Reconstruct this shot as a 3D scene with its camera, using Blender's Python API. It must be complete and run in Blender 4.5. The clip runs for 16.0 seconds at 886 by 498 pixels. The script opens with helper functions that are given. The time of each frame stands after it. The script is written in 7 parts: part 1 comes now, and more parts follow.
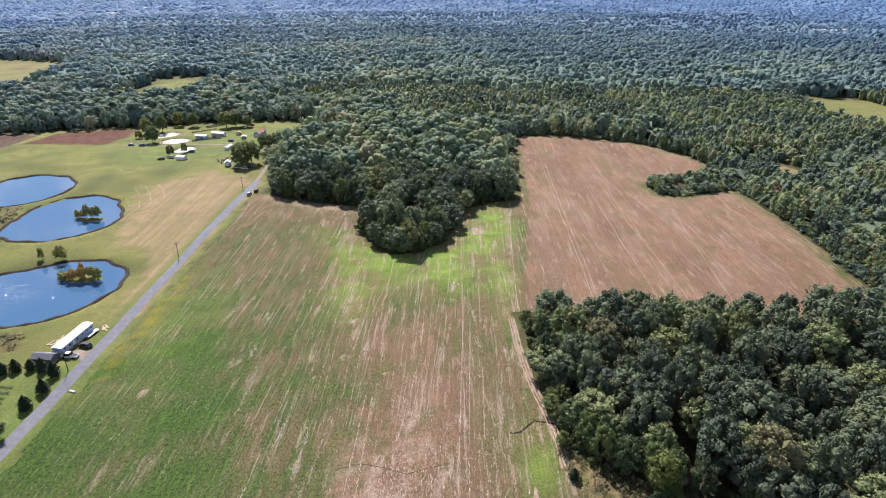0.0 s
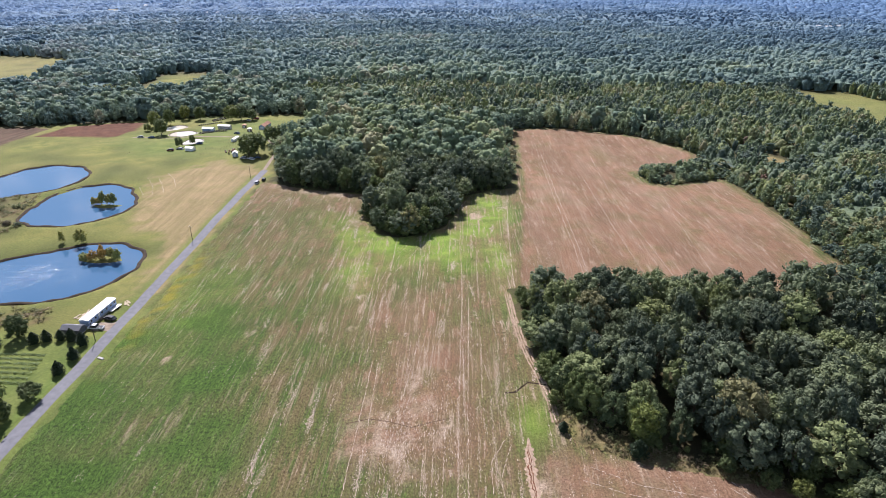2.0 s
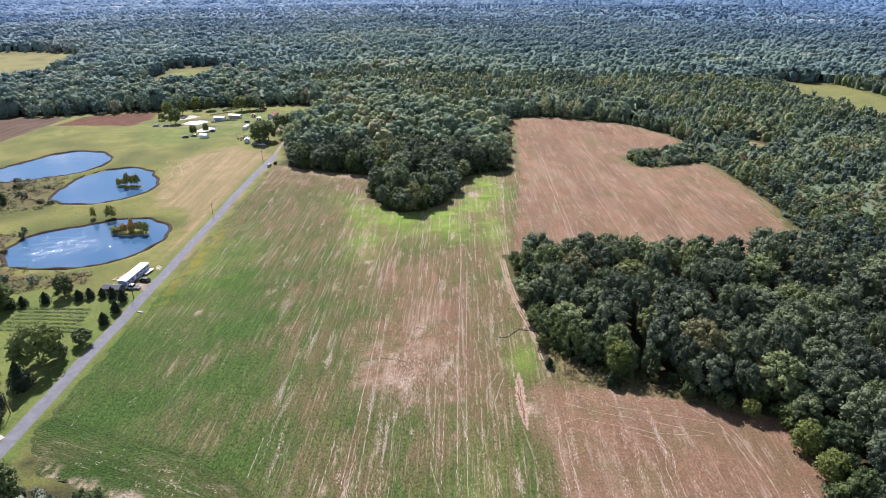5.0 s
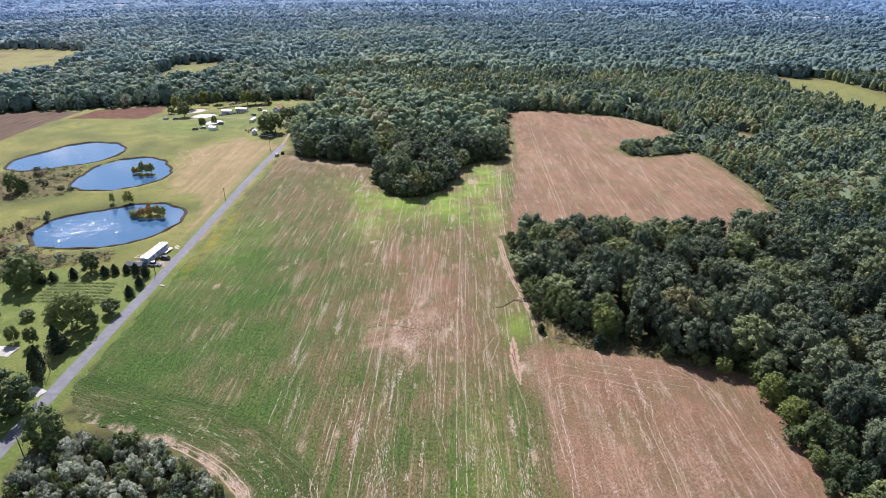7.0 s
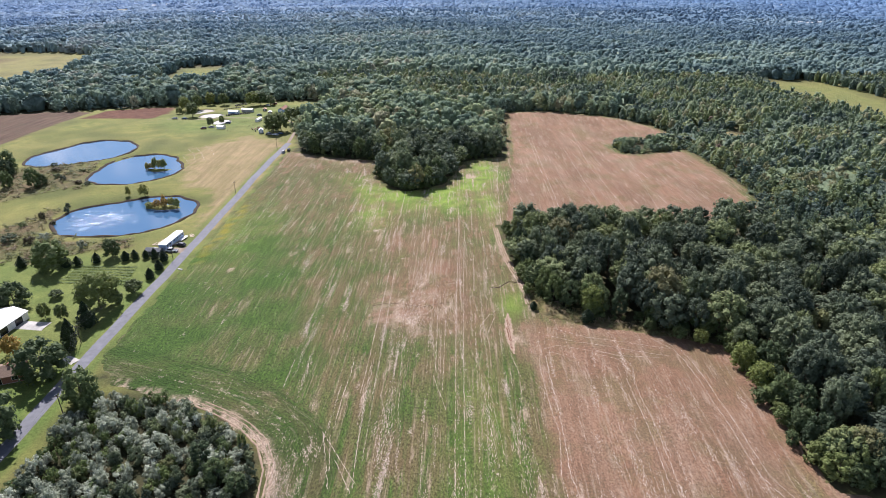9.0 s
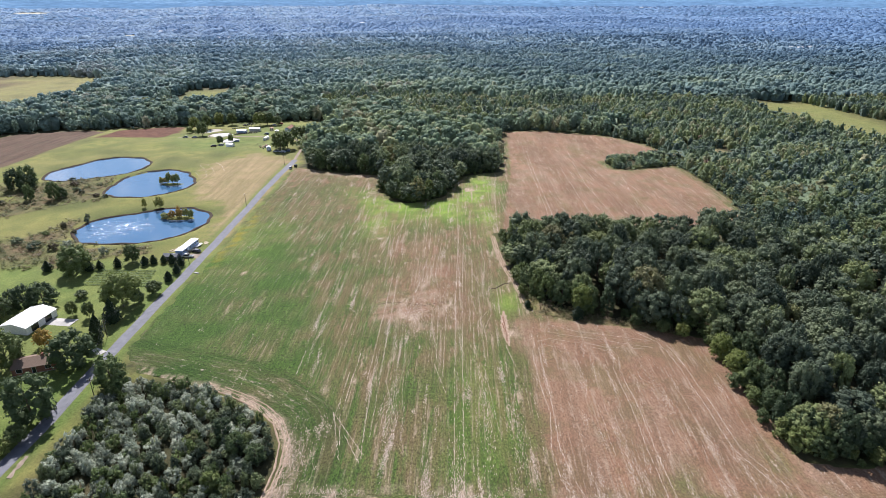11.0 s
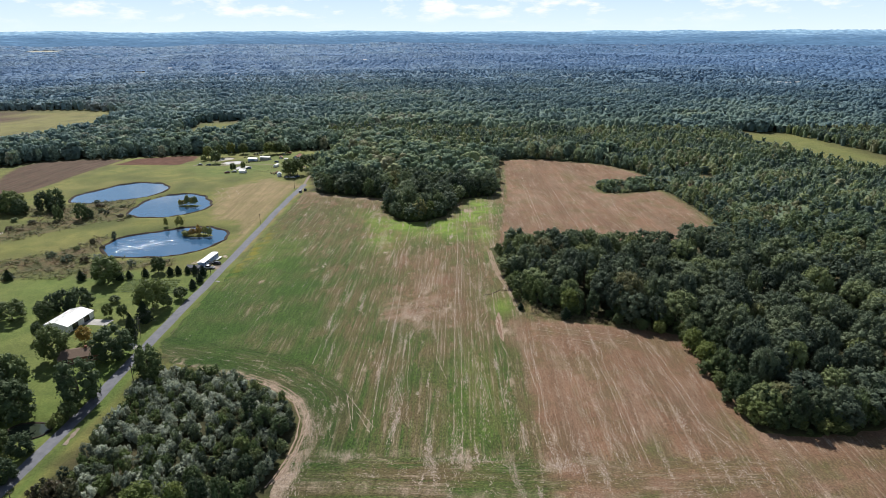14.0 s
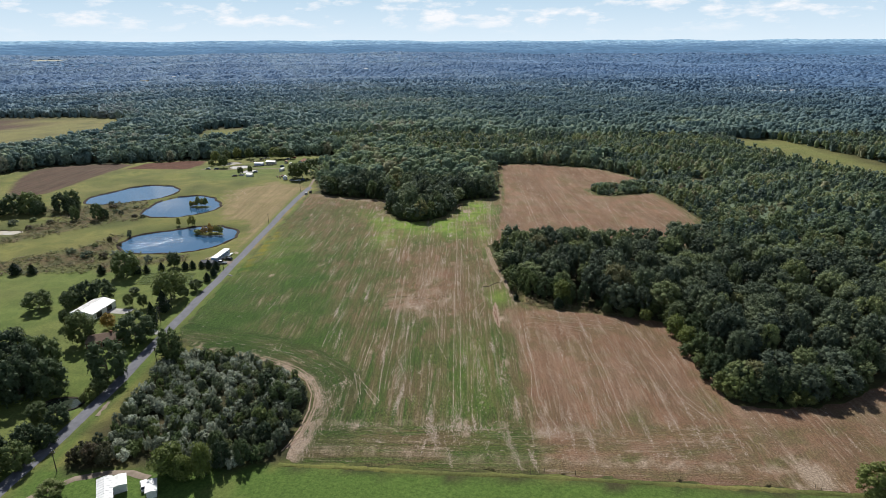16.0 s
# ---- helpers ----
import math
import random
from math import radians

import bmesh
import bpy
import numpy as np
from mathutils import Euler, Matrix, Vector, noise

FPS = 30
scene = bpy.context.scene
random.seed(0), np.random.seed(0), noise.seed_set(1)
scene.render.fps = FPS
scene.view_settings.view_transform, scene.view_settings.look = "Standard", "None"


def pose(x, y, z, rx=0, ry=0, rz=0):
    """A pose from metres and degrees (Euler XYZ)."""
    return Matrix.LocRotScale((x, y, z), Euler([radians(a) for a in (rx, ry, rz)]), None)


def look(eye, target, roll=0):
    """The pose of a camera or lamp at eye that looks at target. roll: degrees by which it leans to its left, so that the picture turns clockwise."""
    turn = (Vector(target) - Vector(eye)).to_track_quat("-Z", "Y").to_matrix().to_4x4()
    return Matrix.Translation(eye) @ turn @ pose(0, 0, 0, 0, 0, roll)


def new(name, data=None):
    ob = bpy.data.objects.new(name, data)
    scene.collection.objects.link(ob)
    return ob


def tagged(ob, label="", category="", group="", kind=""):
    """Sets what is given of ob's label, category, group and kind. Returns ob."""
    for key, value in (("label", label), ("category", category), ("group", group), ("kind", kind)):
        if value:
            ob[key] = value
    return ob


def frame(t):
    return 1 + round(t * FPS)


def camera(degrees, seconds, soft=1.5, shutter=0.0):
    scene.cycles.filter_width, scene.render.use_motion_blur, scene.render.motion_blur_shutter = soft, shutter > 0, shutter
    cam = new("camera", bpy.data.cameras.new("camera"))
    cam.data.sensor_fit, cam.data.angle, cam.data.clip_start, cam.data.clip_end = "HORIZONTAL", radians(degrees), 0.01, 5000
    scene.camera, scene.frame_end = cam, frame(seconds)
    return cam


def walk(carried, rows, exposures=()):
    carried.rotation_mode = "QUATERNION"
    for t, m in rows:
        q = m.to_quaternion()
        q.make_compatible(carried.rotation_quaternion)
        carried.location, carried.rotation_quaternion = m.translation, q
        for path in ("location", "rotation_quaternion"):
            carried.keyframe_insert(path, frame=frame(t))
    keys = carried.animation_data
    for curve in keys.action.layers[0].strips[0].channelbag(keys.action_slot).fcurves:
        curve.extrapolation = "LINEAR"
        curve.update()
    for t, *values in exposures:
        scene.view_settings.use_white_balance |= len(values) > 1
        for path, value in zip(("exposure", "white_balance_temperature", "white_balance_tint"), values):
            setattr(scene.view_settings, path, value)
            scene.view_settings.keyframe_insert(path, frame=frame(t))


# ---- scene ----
cam = camera(72.9, 16.0, soft=0.6)
METRES, EYE, TILT, LEAN, TURN = 140.26, 111.5, 0.0, -0.95, 2.2
ROWS = [
    (0.0, 0.0, 0.0, 0.0, -0.39, -24.97, 0.84),
    (0.5, -0.0009, -0.0255, 0.0001, -0.42, -25.0, 0.85),
    (1.0, -0.0018, -0.0525, 0.0002, -0.44, -25.04, 0.87),
    (1.5, -0.0026, -0.0808, 0.0, -0.47, -25.12, 0.89),
    (2.0, -0.0034, -0.1102, 0.0, -0.49, -25.2, 0.91),
    (2.5, -0.0043, -0.1408, -0.0001, -0.52, -25.28, 0.92),
    (3.0, -0.0051, -0.1716, -0.0002, -0.54, -25.33, 0.95),
    (3.5, -0.0059, -0.2029, -0.0004, -0.55, -25.38, 0.98),
    (4.0, -0.0067, -0.2344, -0.0006, -0.57, -25.42, 1.01),
    (6.5, -0.0103, -0.394, -0.0014, -0.61, -25.61, 1.09),
    (7.0, -0.0111, -0.4264, -0.0015, -0.62, -25.64, 1.1),
    (7.5, -0.0118, -0.4587, -0.0016, -0.65, -25.66, 1.09),
    (8.0, -0.0126, -0.4888, -0.0018, -0.67, -25.68, 1.09),
    (8.5, -0.0132, -0.5208, -0.002, -0.69, -25.65, 1.09),
    (9.0, -0.0138, -0.5528, -0.0024, -0.7, -25.17, 1.1),
    (11.5, -0.0166, -0.7126, -0.0054, -0.72, -22.48, 1.14),
    (12.0, -0.0172, -0.7444, -0.0059, -0.72, -21.95, 1.14),
    (12.5, -0.0177, -0.7763, -0.0066, -0.71, -21.41, 1.15),
    (13.0, -0.0183, -0.8081, -0.0071, -0.71, -20.88, 1.16),
    (13.5, -0.0189, -0.8398, -0.0076, -0.71, -20.36, 1.18),
    (14.0, -0.0194, -0.8716, -0.0084, -0.71, -19.78, 1.19),
    (14.5, -0.0199, -0.9035, -0.009, -0.71, -19.21, 1.21),
    (15.0, -0.0205, -0.9356, -0.0103, -0.71, -18.92, 1.21),
    (15.5, -0.0209, -0.9676, -0.0109, -0.7, -18.94, 1.21),
    (16.0, -0.0214, -0.9996, -0.0117, -0.7, -18.97, 1.19),
]
walk(cam, [(t, pose(0, 0, EYE, TILT, LEAN, TURN) @ pose(METRES * x, METRES * y, METRES * z, 90 + pitch, roll, yaw)) for t, x, y, z, yaw, pitch, roll in ROWS], [(0.0, 0.90, 6200, 20), (9.0, 0.92, 6100, 20), (11.5, 0.88, 6120, 15), (12.5, 0.67, 6200, 12), (16.0, 0.17, 6350, 10)])

# ---- world and sun ----
SUN_AZ, SUN_EL = -22.0, 44.0  # degrees: azimuth from +y towards +x, elevation
world = bpy.data.worlds.new("sky")
scene.world = world
world.use_nodes = True
wn, wl = world.node_tree.nodes, world.node_tree.links
wn.clear()
sky = wn.new("ShaderNodeTexSky")
sky.sky_type, sky.sun_disc = "NISHITA", False
sky.sun_elevation, sky.sun_rotation = radians(SUN_EL), radians(SUN_AZ)
sky.air_density, sky.dust_density, sky.ozone_density = 1.0, 0.4, 2.0
coord = wn.new("ShaderNodeTexCoord")
split = wn.new("ShaderNodeSeparateXYZ")
wl.new(coord.outputs["Generated"], split.inputs["Vector"])


def sky_ramp(stops):
    """A ramp over the height above the horizon (the sine of the elevation)."""
    r = wn.new("ShaderNodeValToRGB")
    while len(r.color_ramp.elements) < len(stops):
        r.color_ramp.elements.new(0.5)
    for e, (at, v) in zip(r.color_ramp.elements, stops):
        e.position, e.color = at, (v, v, v, 1)
    wl.new(split.outputs["Z"], r.inputs["Fac"])
    return r.outputs["Color"]


def sky_mix(fac, a, b):
    x = wn.new("ShaderNodeMix")
    x.data_type = "RGBA"
    wl.new(fac, x.inputs["Factor"])
    wl.new(a, x.inputs["A"])
    if isinstance(b, tuple):
        x.inputs["B"].default_value = (*b, 1)
    else:
        wl.new(b, x.inputs["B"])
    return x.outputs["Result"]


stretch = wn.new("ShaderNodeMapping")
stretch.inputs["Scale"].default_value = (17, 17, 52)
stretch.inputs["Location"].default_value = (3.1, 0.4, 0.2)
wl.new(coord.outputs["Generated"], stretch.inputs["Vector"])
puff = wn.new("ShaderNodeTexNoise")
puff.inputs["Scale"].default_value, puff.inputs["Detail"].default_value, puff.inputs["Roughness"].default_value = 1.0, 8.0, 0.58
wl.new(stretch.outputs["Vector"], puff.inputs["Vector"])
cover = wn.new("ShaderNodeValToRGB")
cover.color_ramp.elements[0].position, cover.color_ramp.elements[1].position = 0.515, 0.67
wl.new(puff.outputs["Fac"], cover.inputs["Fac"])
band = wn.new("ShaderNodeMix")
band.data_type, band.blend_type = "RGBA", "MULTIPLY"
band.inputs["Factor"].default_value = 1.0
wl.new(cover.outputs["Color"], band.inputs["A"])
wl.new(sky_ramp([(0.0, 0.0), (0.015, 0.15), (0.032, 1.0), (0.7, 0.7), (1.0, 0.2)]), band.inputs["B"])
hazy = sky_mix(sky_ramp([(0.0, 1.0), (0.08, 0.85), (0.2, 0.42), (0.45, 0.0)]), sky.outputs["Color"], (8.6, 12.2, 15.4))
hazy = sky_mix(sky_ramp([(0.0, 1.0), (0.025, 0.7), (0.07, 0.18), (0.25, 0.0)]), hazy, (13.6, 15.6, 17.0))
hazy = sky_mix(band.outputs["Result"], hazy, (17.0, 17.1, 17.4))
back = wn.new("ShaderNodeBackground")
back.inputs["Strength"].default_value = 0.05
wl.new(hazy, back.inputs["Color"])
wl.new(back.outputs["Background"], wn.new("ShaderNodeOutputWorld").inputs["Surface"])
sun = new("sun", bpy.data.lights.new("sun", "SUN"))
sun.data.energy, sun.data.angle, sun.data.color = 5.0, radians(0.6), (1.0, 0.965, 0.91)
sun_way = Vector((math.sin(radians(SUN_AZ)) * math.cos(radians(SUN_EL)), math.cos(radians(SUN_AZ)) * math.cos(radians(SUN_EL)), math.sin(radians(SUN_EL))))
sun.matrix_world = look(sun_way * 2000, (0, 0, 0))


# ---- materials ----
def material(name, rough=0.8, spec=0.3, metal=0.0):
    m = bpy.data.materials.new(name)
    m.use_nodes = True
    b = m.node_tree.nodes["Principled BSDF"]
    b.inputs["Roughness"].default_value, b.inputs["Specular IOR Level"].default_value, b.inputs["Metallic"].default_value = rough, spec, metal
    return m, m.node_tree.nodes, m.node_tree.links, b


def where(n, l, scale=(1, 1, 1), angle=0.0):
    """World position, scaled and turned about z."""
    g = n.new("ShaderNodeNewGeometry")
    mp = n.new("ShaderNodeMapping")
    mp.inputs["Scale"].default_value = scale
    mp.inputs["Rotation"].default_value = (0, 0, radians(angle))
    l.new(g.outputs["Position"], mp.inputs["Vector"])
    return mp.outputs["Vector"]


def grain(n, l, vec, scale=1.0, detail=4.0, lo=0.35, hi=0.65, rough=0.55):
    """Noise spread to 0..1 between lo and hi."""
    t = n.new("ShaderNodeTexNoise")
    t.inputs["Scale"].default_value, t.inputs["Detail"].default_value, t.inputs["Roughness"].default_value = scale, detail, rough
    l.new(vec, t.inputs["Vector"])
    r = n.new("ShaderNodeMapRange")
    r.inputs["From Min"].default_value, r.inputs["From Max"].default_value = lo, hi
    l.new(t.outputs["Fac"], r.inputs["Value"])
    return r.outputs["Result"]


def blend(n, l, fac, a, b):
    x = n.new("ShaderNodeMix")
    x.data_type = "RGBA"
    for key, v in (("Factor", fac), ("A", a), ("B", b)):
        if isinstance(v, tuple):
            x.inputs[key].default_value = (*v, 1)
        elif isinstance(v, (int, float)):
            x.inputs[key].default_value = v
        else:
            l.new(v, x.inputs[key])
    return x.outputs["Result"]


def maths(n, l, op, a, b):
    x = n.new("ShaderNodeMath")
    x.operation, x.use_clamp = op, True
    for i, v in enumerate((a, b)):
        if isinstance(v, (int, float)):
            x.inputs[i].default_value = v
        else:
            l.new(v, x.inputs[i])
    return x.outputs["Value"]


def attribute(n, name):
    a = n.new("ShaderNodeAttribute")
    a.attribute_name = name
    return a.outputs["Fac"]


def relief(n, l, b, height, strength=0.5, distance=0.3):
    k = n.new("ShaderNodeBump")
    k.inputs["Strength"].default_value, k.inputs["Distance"].default_value = strength, distance
    l.new(height, k.inputs["Height"])
    l.new(k.outputs["Normal"], b.inputs["Normal"])


def plain(name, colour, rough=0.6, spec=0.3, metal=0.0, wear=0.25, size=1.5):
    """A paint, metal, cloth or board with some dirt."""
    m, n, l, b = material(name, rough, spec, metal)
    f = grain(n, l, where(n, l), size, 6)
    l.new(blend(n, l, f, tuple(c * (1 - wear) for c in colour), colour), b.inputs["Base Color"])
    relief(n, l, b, f, 0.15, 0.03)
    return m


def leaves(name, ramp, own=True, through_light=0.3, fine=1.4, sheen=0.05, spec=0.12, rough=0.55, bump=0.3, haze_tint=None):
    """Foliage: ramp holds (place, colour) from dark to light kinds; own: chance by object, else by the mesh's tint; a
    second ramp, mixed in with distance, paints haze into the leaf colour.
    """
    m, n, l, b = material(name, rough, spec)
    b.inputs["Sheen Weight"].default_value, b.inputs["Sheen Roughness"].default_value, b.inputs["Sheen Tint"].default_value = sheen, 0.45, (0.72, 0.86, 1, 1)  # waxy sheen, tinted blue as a veil of haze
    if own:
        pick = n.new("ShaderNodeObjectInfo").outputs["Random"]
    else:
        pick = attribute(n, "tint")

    def ramped(stops):
        cr = n.new("ShaderNodeValToRGB")
        while len(cr.color_ramp.elements) < len(stops):
            cr.color_ramp.elements.new(0.5)
        for e, (p, c) in zip(cr.color_ramp.elements, stops):
            e.position, e.color = p, (*c, 1)
        l.new(pick, cr.inputs["Fac"])
        return cr.outputs["Color"]
    hue = ramped(ramp)
    if haze_tint:
        hue = blend(n, l, attribute(n, "haze_tint"), hue, ramped(haze_tint))
    f = grain(n, l, where(n, l), fine, 5, 0.3, 0.7, 0.7)
    dark = n.new("ShaderNodeVectorMath")
    dark.operation = "SCALE"
    dark.inputs["Scale"].default_value = 0.6
    l.new(hue, dark.inputs[0])
    col = blend(n, l, f, dark.outputs["Vector"], hue)
    l.new(col, b.inputs["Base Color"])
    relief(n, l, b, f, bump, 0.4 if fine > 1 else 1.2)
    tr = n.new("ShaderNodeBsdfTranslucent")
    l.new(col, tr.inputs["Color"])
    mx = n.new("ShaderNodeMixShader")
    mx.inputs["Fac"].default_value = through_light
    l.new(b.outputs["BSDF"], mx.inputs[1])
    l.new(tr.outputs["BSDF"], mx.inputs[2])
    l.new(mx.outputs["Shader"], n["Material Output"].inputs["Surface"])
    return m


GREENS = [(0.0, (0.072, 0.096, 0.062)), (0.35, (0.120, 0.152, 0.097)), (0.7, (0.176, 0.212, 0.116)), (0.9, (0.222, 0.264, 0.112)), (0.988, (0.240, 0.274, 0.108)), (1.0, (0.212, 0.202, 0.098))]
# brightened and blued in the base colour to stand for haze
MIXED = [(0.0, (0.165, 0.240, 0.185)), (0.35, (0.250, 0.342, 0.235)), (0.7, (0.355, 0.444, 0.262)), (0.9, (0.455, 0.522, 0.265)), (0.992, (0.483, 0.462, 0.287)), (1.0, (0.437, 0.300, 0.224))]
# bluer ramp that paints distance haze into the far leaves
HAZE_BLUES = [(0.0, (0.170, 0.305, 0.510)), (0.4, (0.225, 0.375, 0.590)), (0.75, (0.285, 0.435, 0.630)), (1.0, (0.350, 0.500, 0.660))]
YOUNG = [(0.0, (0.104, 0.156, 0.122)), (0.5, (0.200, 0.270, 0.146)), (0.85, (0.305, 0.352, 0.140)), (0.975, (0.330, 0.300, 0.186)), (1.0, (0.340, 0.200, 0.160))]
leaf_own = leaves("oak_leaves", GREENS, through_light=0.2, sheen=0.05, spec=0.08)
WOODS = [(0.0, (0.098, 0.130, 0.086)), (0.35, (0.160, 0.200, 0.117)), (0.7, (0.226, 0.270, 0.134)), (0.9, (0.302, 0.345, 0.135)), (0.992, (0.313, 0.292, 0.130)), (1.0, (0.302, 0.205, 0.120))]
leaf_wood = leaves("woodland_leaves", WOODS, own=False, sheen=0.08, spec=0.08)
leaf_yard = leaves("shade_tree_leaves", [(0.0, (0.1, 0.135, 0.055)), (0.4, (0.15, 0.19, 0.07)), (0.75, (0.2, 0.24, 0.075)), (1.0, (0.25, 0.275, 0.08))], sheen=0.05)
leaf_border = leaves("border_tree_leaves", [(0.0, (0.072, 0.103, 0.057)), (0.5, (0.115, 0.155, 0.071)), (0.85, (0.160, 0.207, 0.080)), (1.0, (0.215, 0.258, 0.088))], sheen=0.03, spec=0.08)
leaf_edge = leaves("sunlit_shrub_leaves", [(0.0, (0.079, 0.112, 0.045)), (0.5, (0.137, 0.176, 0.060)), (1.0, (0.202, 0.225, 0.075))], sheen=0.05)
leaf_coarse = leaves("hazed_woodland_leaves", MIXED, own=False, through_light=0.3, sheen=0.0, spec=0.06, rough=0.7, fine=0.9, bump=0.7, haze_tint=HAZE_BLUES)
leaf_young = leaves("young_woodland_leaves", YOUNG, own=False, through_light=0.3, sheen=0.03, spec=0.2, rough=0.6, fine=1.0, bump=0.5)
# haze painted into the colour of the farthest woods
leaf_horizon = leaves("haze_tinted_country", [(0.0, (0.105, 0.195, 0.310)), (0.45, (0.130, 0.235, 0.370)), (0.85, (0.225, 0.370, 0.530)), (1.0, (0.400, 0.600, 0.750))], own=False, through_light=0.0, fine=0.02, sheen=0.0, spec=0.0, rough=1.0, bump=0.0)
leaf_olive = leaves("silvery_leaves", [(0.0, (0.200, 0.230, 0.160)), (0.35, (0.370, 0.410, 0.300)), (0.62, (0.650, 0.690, 0.545)), (0.68, (0.101, 0.145, 0.056)), (1.0, (0.177, 0.228, 0.075))])
leaf_russet = leaves("russet_leaves", [(0.0, (0.09, 0.08, 0.045)), (0.5, (0.13, 0.1, 0.06)), (1.0, (0.11, 0.115, 0.06))])
leaf_cedar = leaves("cedar_needles", [(0.0, (0.024, 0.042, 0.018)), (1.0, (0.045, 0.065, 0.024))], through_light=0.1)
leaf_scrub = leaves("scrub_leaves", [(0.0, (0.12, 0.15, 0.06)), (0.4, (0.2, 0.215, 0.09)), (0.75, (0.27, 0.235, 0.12)), (1.0, (0.3, 0.225, 0.15))], own=False, through_light=0.5)
leaf_autumn = leaves("yellowing_leaves", [(0.0, (0.208, 0.256, 0.090)), (0.6, (0.384, 0.352, 0.090)), (1.0, (0.432, 0.272, 0.075))])
leaf_garden = leaves("garden_leaves", [(0.0, (0.16, 0.22, 0.09)), (1.0, (0.24, 0.31, 0.14))], sheen=0.05)
leaf_lime = leaves("lime_leaves", [(0.0, (0.16, 0.2, 0.05)), (1.0, (0.22, 0.26, 0.07))], sheen=0.1)
bark = plain("bark", (0.13, 0.105, 0.08), 0.9, 0.1, size=3)


def meadow_material():
    m, n, l, b = material("meadow_grass", 0.9, 0.1)
    v = where(n, l)
    big, mid, fine = grain(n, l, v, 0.02, 4), grain(n, l, v, 0.12, 5), grain(n, l, v, 1.3, 6, 0.34, 0.66, 0.8)
    rows = grain(n, l, where(n, l, (0.35, 0.012, 1), -14), 1, 4, 0.4, 0.62)
    grass = blend(n, l, mid, (0.138, 0.165, 0.043), (0.25, 0.245, 0.068))
    grass = blend(n, l, maths(n, l, "MULTIPLY", big, 0.55), grass, (0.225, 0.2, 0.075))
    grass = blend(n, l, maths(n, l, "MULTIPLY", grain(n, l, v, 0.03, 4, 0.46, 0.64), 0.75), grass, (0.09, 0.11, 0.034))
    hay = blend(n, l, rows, (0.27, 0.205, 0.105), (0.375, 0.275, 0.15))
    hay = blend(n, l, maths(n, l, "MULTIPLY", mid, 0.5), hay, (0.21, 0.19, 0.075))
    col = blend(n, l, attribute(n, "hay"), grass, hay)
    col = blend(n, l, attribute(n, "lawn"), col, blend(n, l, maths(n, l, "MULTIPLY", big, 0.4), blend(n, l, mid, (0.105, 0.158, 0.036), (0.175, 0.222, 0.056)), (0.215, 0.2, 0.075)))
    col = blend(n, l, attribute(n, "sward"), col, blend(n, l, grain(n, l, v, 0.9, 6, 0.3, 0.7), (0.08, 0.14, 0.028), (0.132, 0.205, 0.044)))
    scrub = blend(n, l, mid, (0.1, 0.1, 0.042), (0.19, 0.128, 0.07))
    scrub = blend(n, l, grain(n, l, v, 0.06, 4, 0.45, 0.6), scrub, (0.15, 0.16, 0.055))
    col = blend(n, l, attribute(n, "scrub"), col, scrub)
    soil = blend(n, l, rows, (0.095, 0.058, 0.04), (0.15, 0.094, 0.063))
    soil = blend(n, l, maths(n, l, "MULTIPLY", mid, 0.5), soil, (0.095, 0.075, 0.045))
    col = blend(n, l, attribute(n, "soil"), col, soil)
    col = blend(n, l, attribute(n, "red"), col, blend(n, l, mid, (0.098, 0.044, 0.026), (0.15, 0.068, 0.042)))
    col = blend(n, l, attribute(n, "wood"), col, blend(n, l, mid, (0.045, 0.05, 0.022), (0.09, 0.075, 0.038)))
    dk = n.new("ShaderNodeVectorMath")
    dk.operation = "SCALE"
    dk.inputs["Scale"].default_value = 0.55
    l.new(col, dk.inputs[0])
    l.new(blend(n, l, fine, dk.outputs["Vector"], col), b.inputs["Base Color"])
    relief(n, l, b, fine, 0.5, 0.25)
    return m


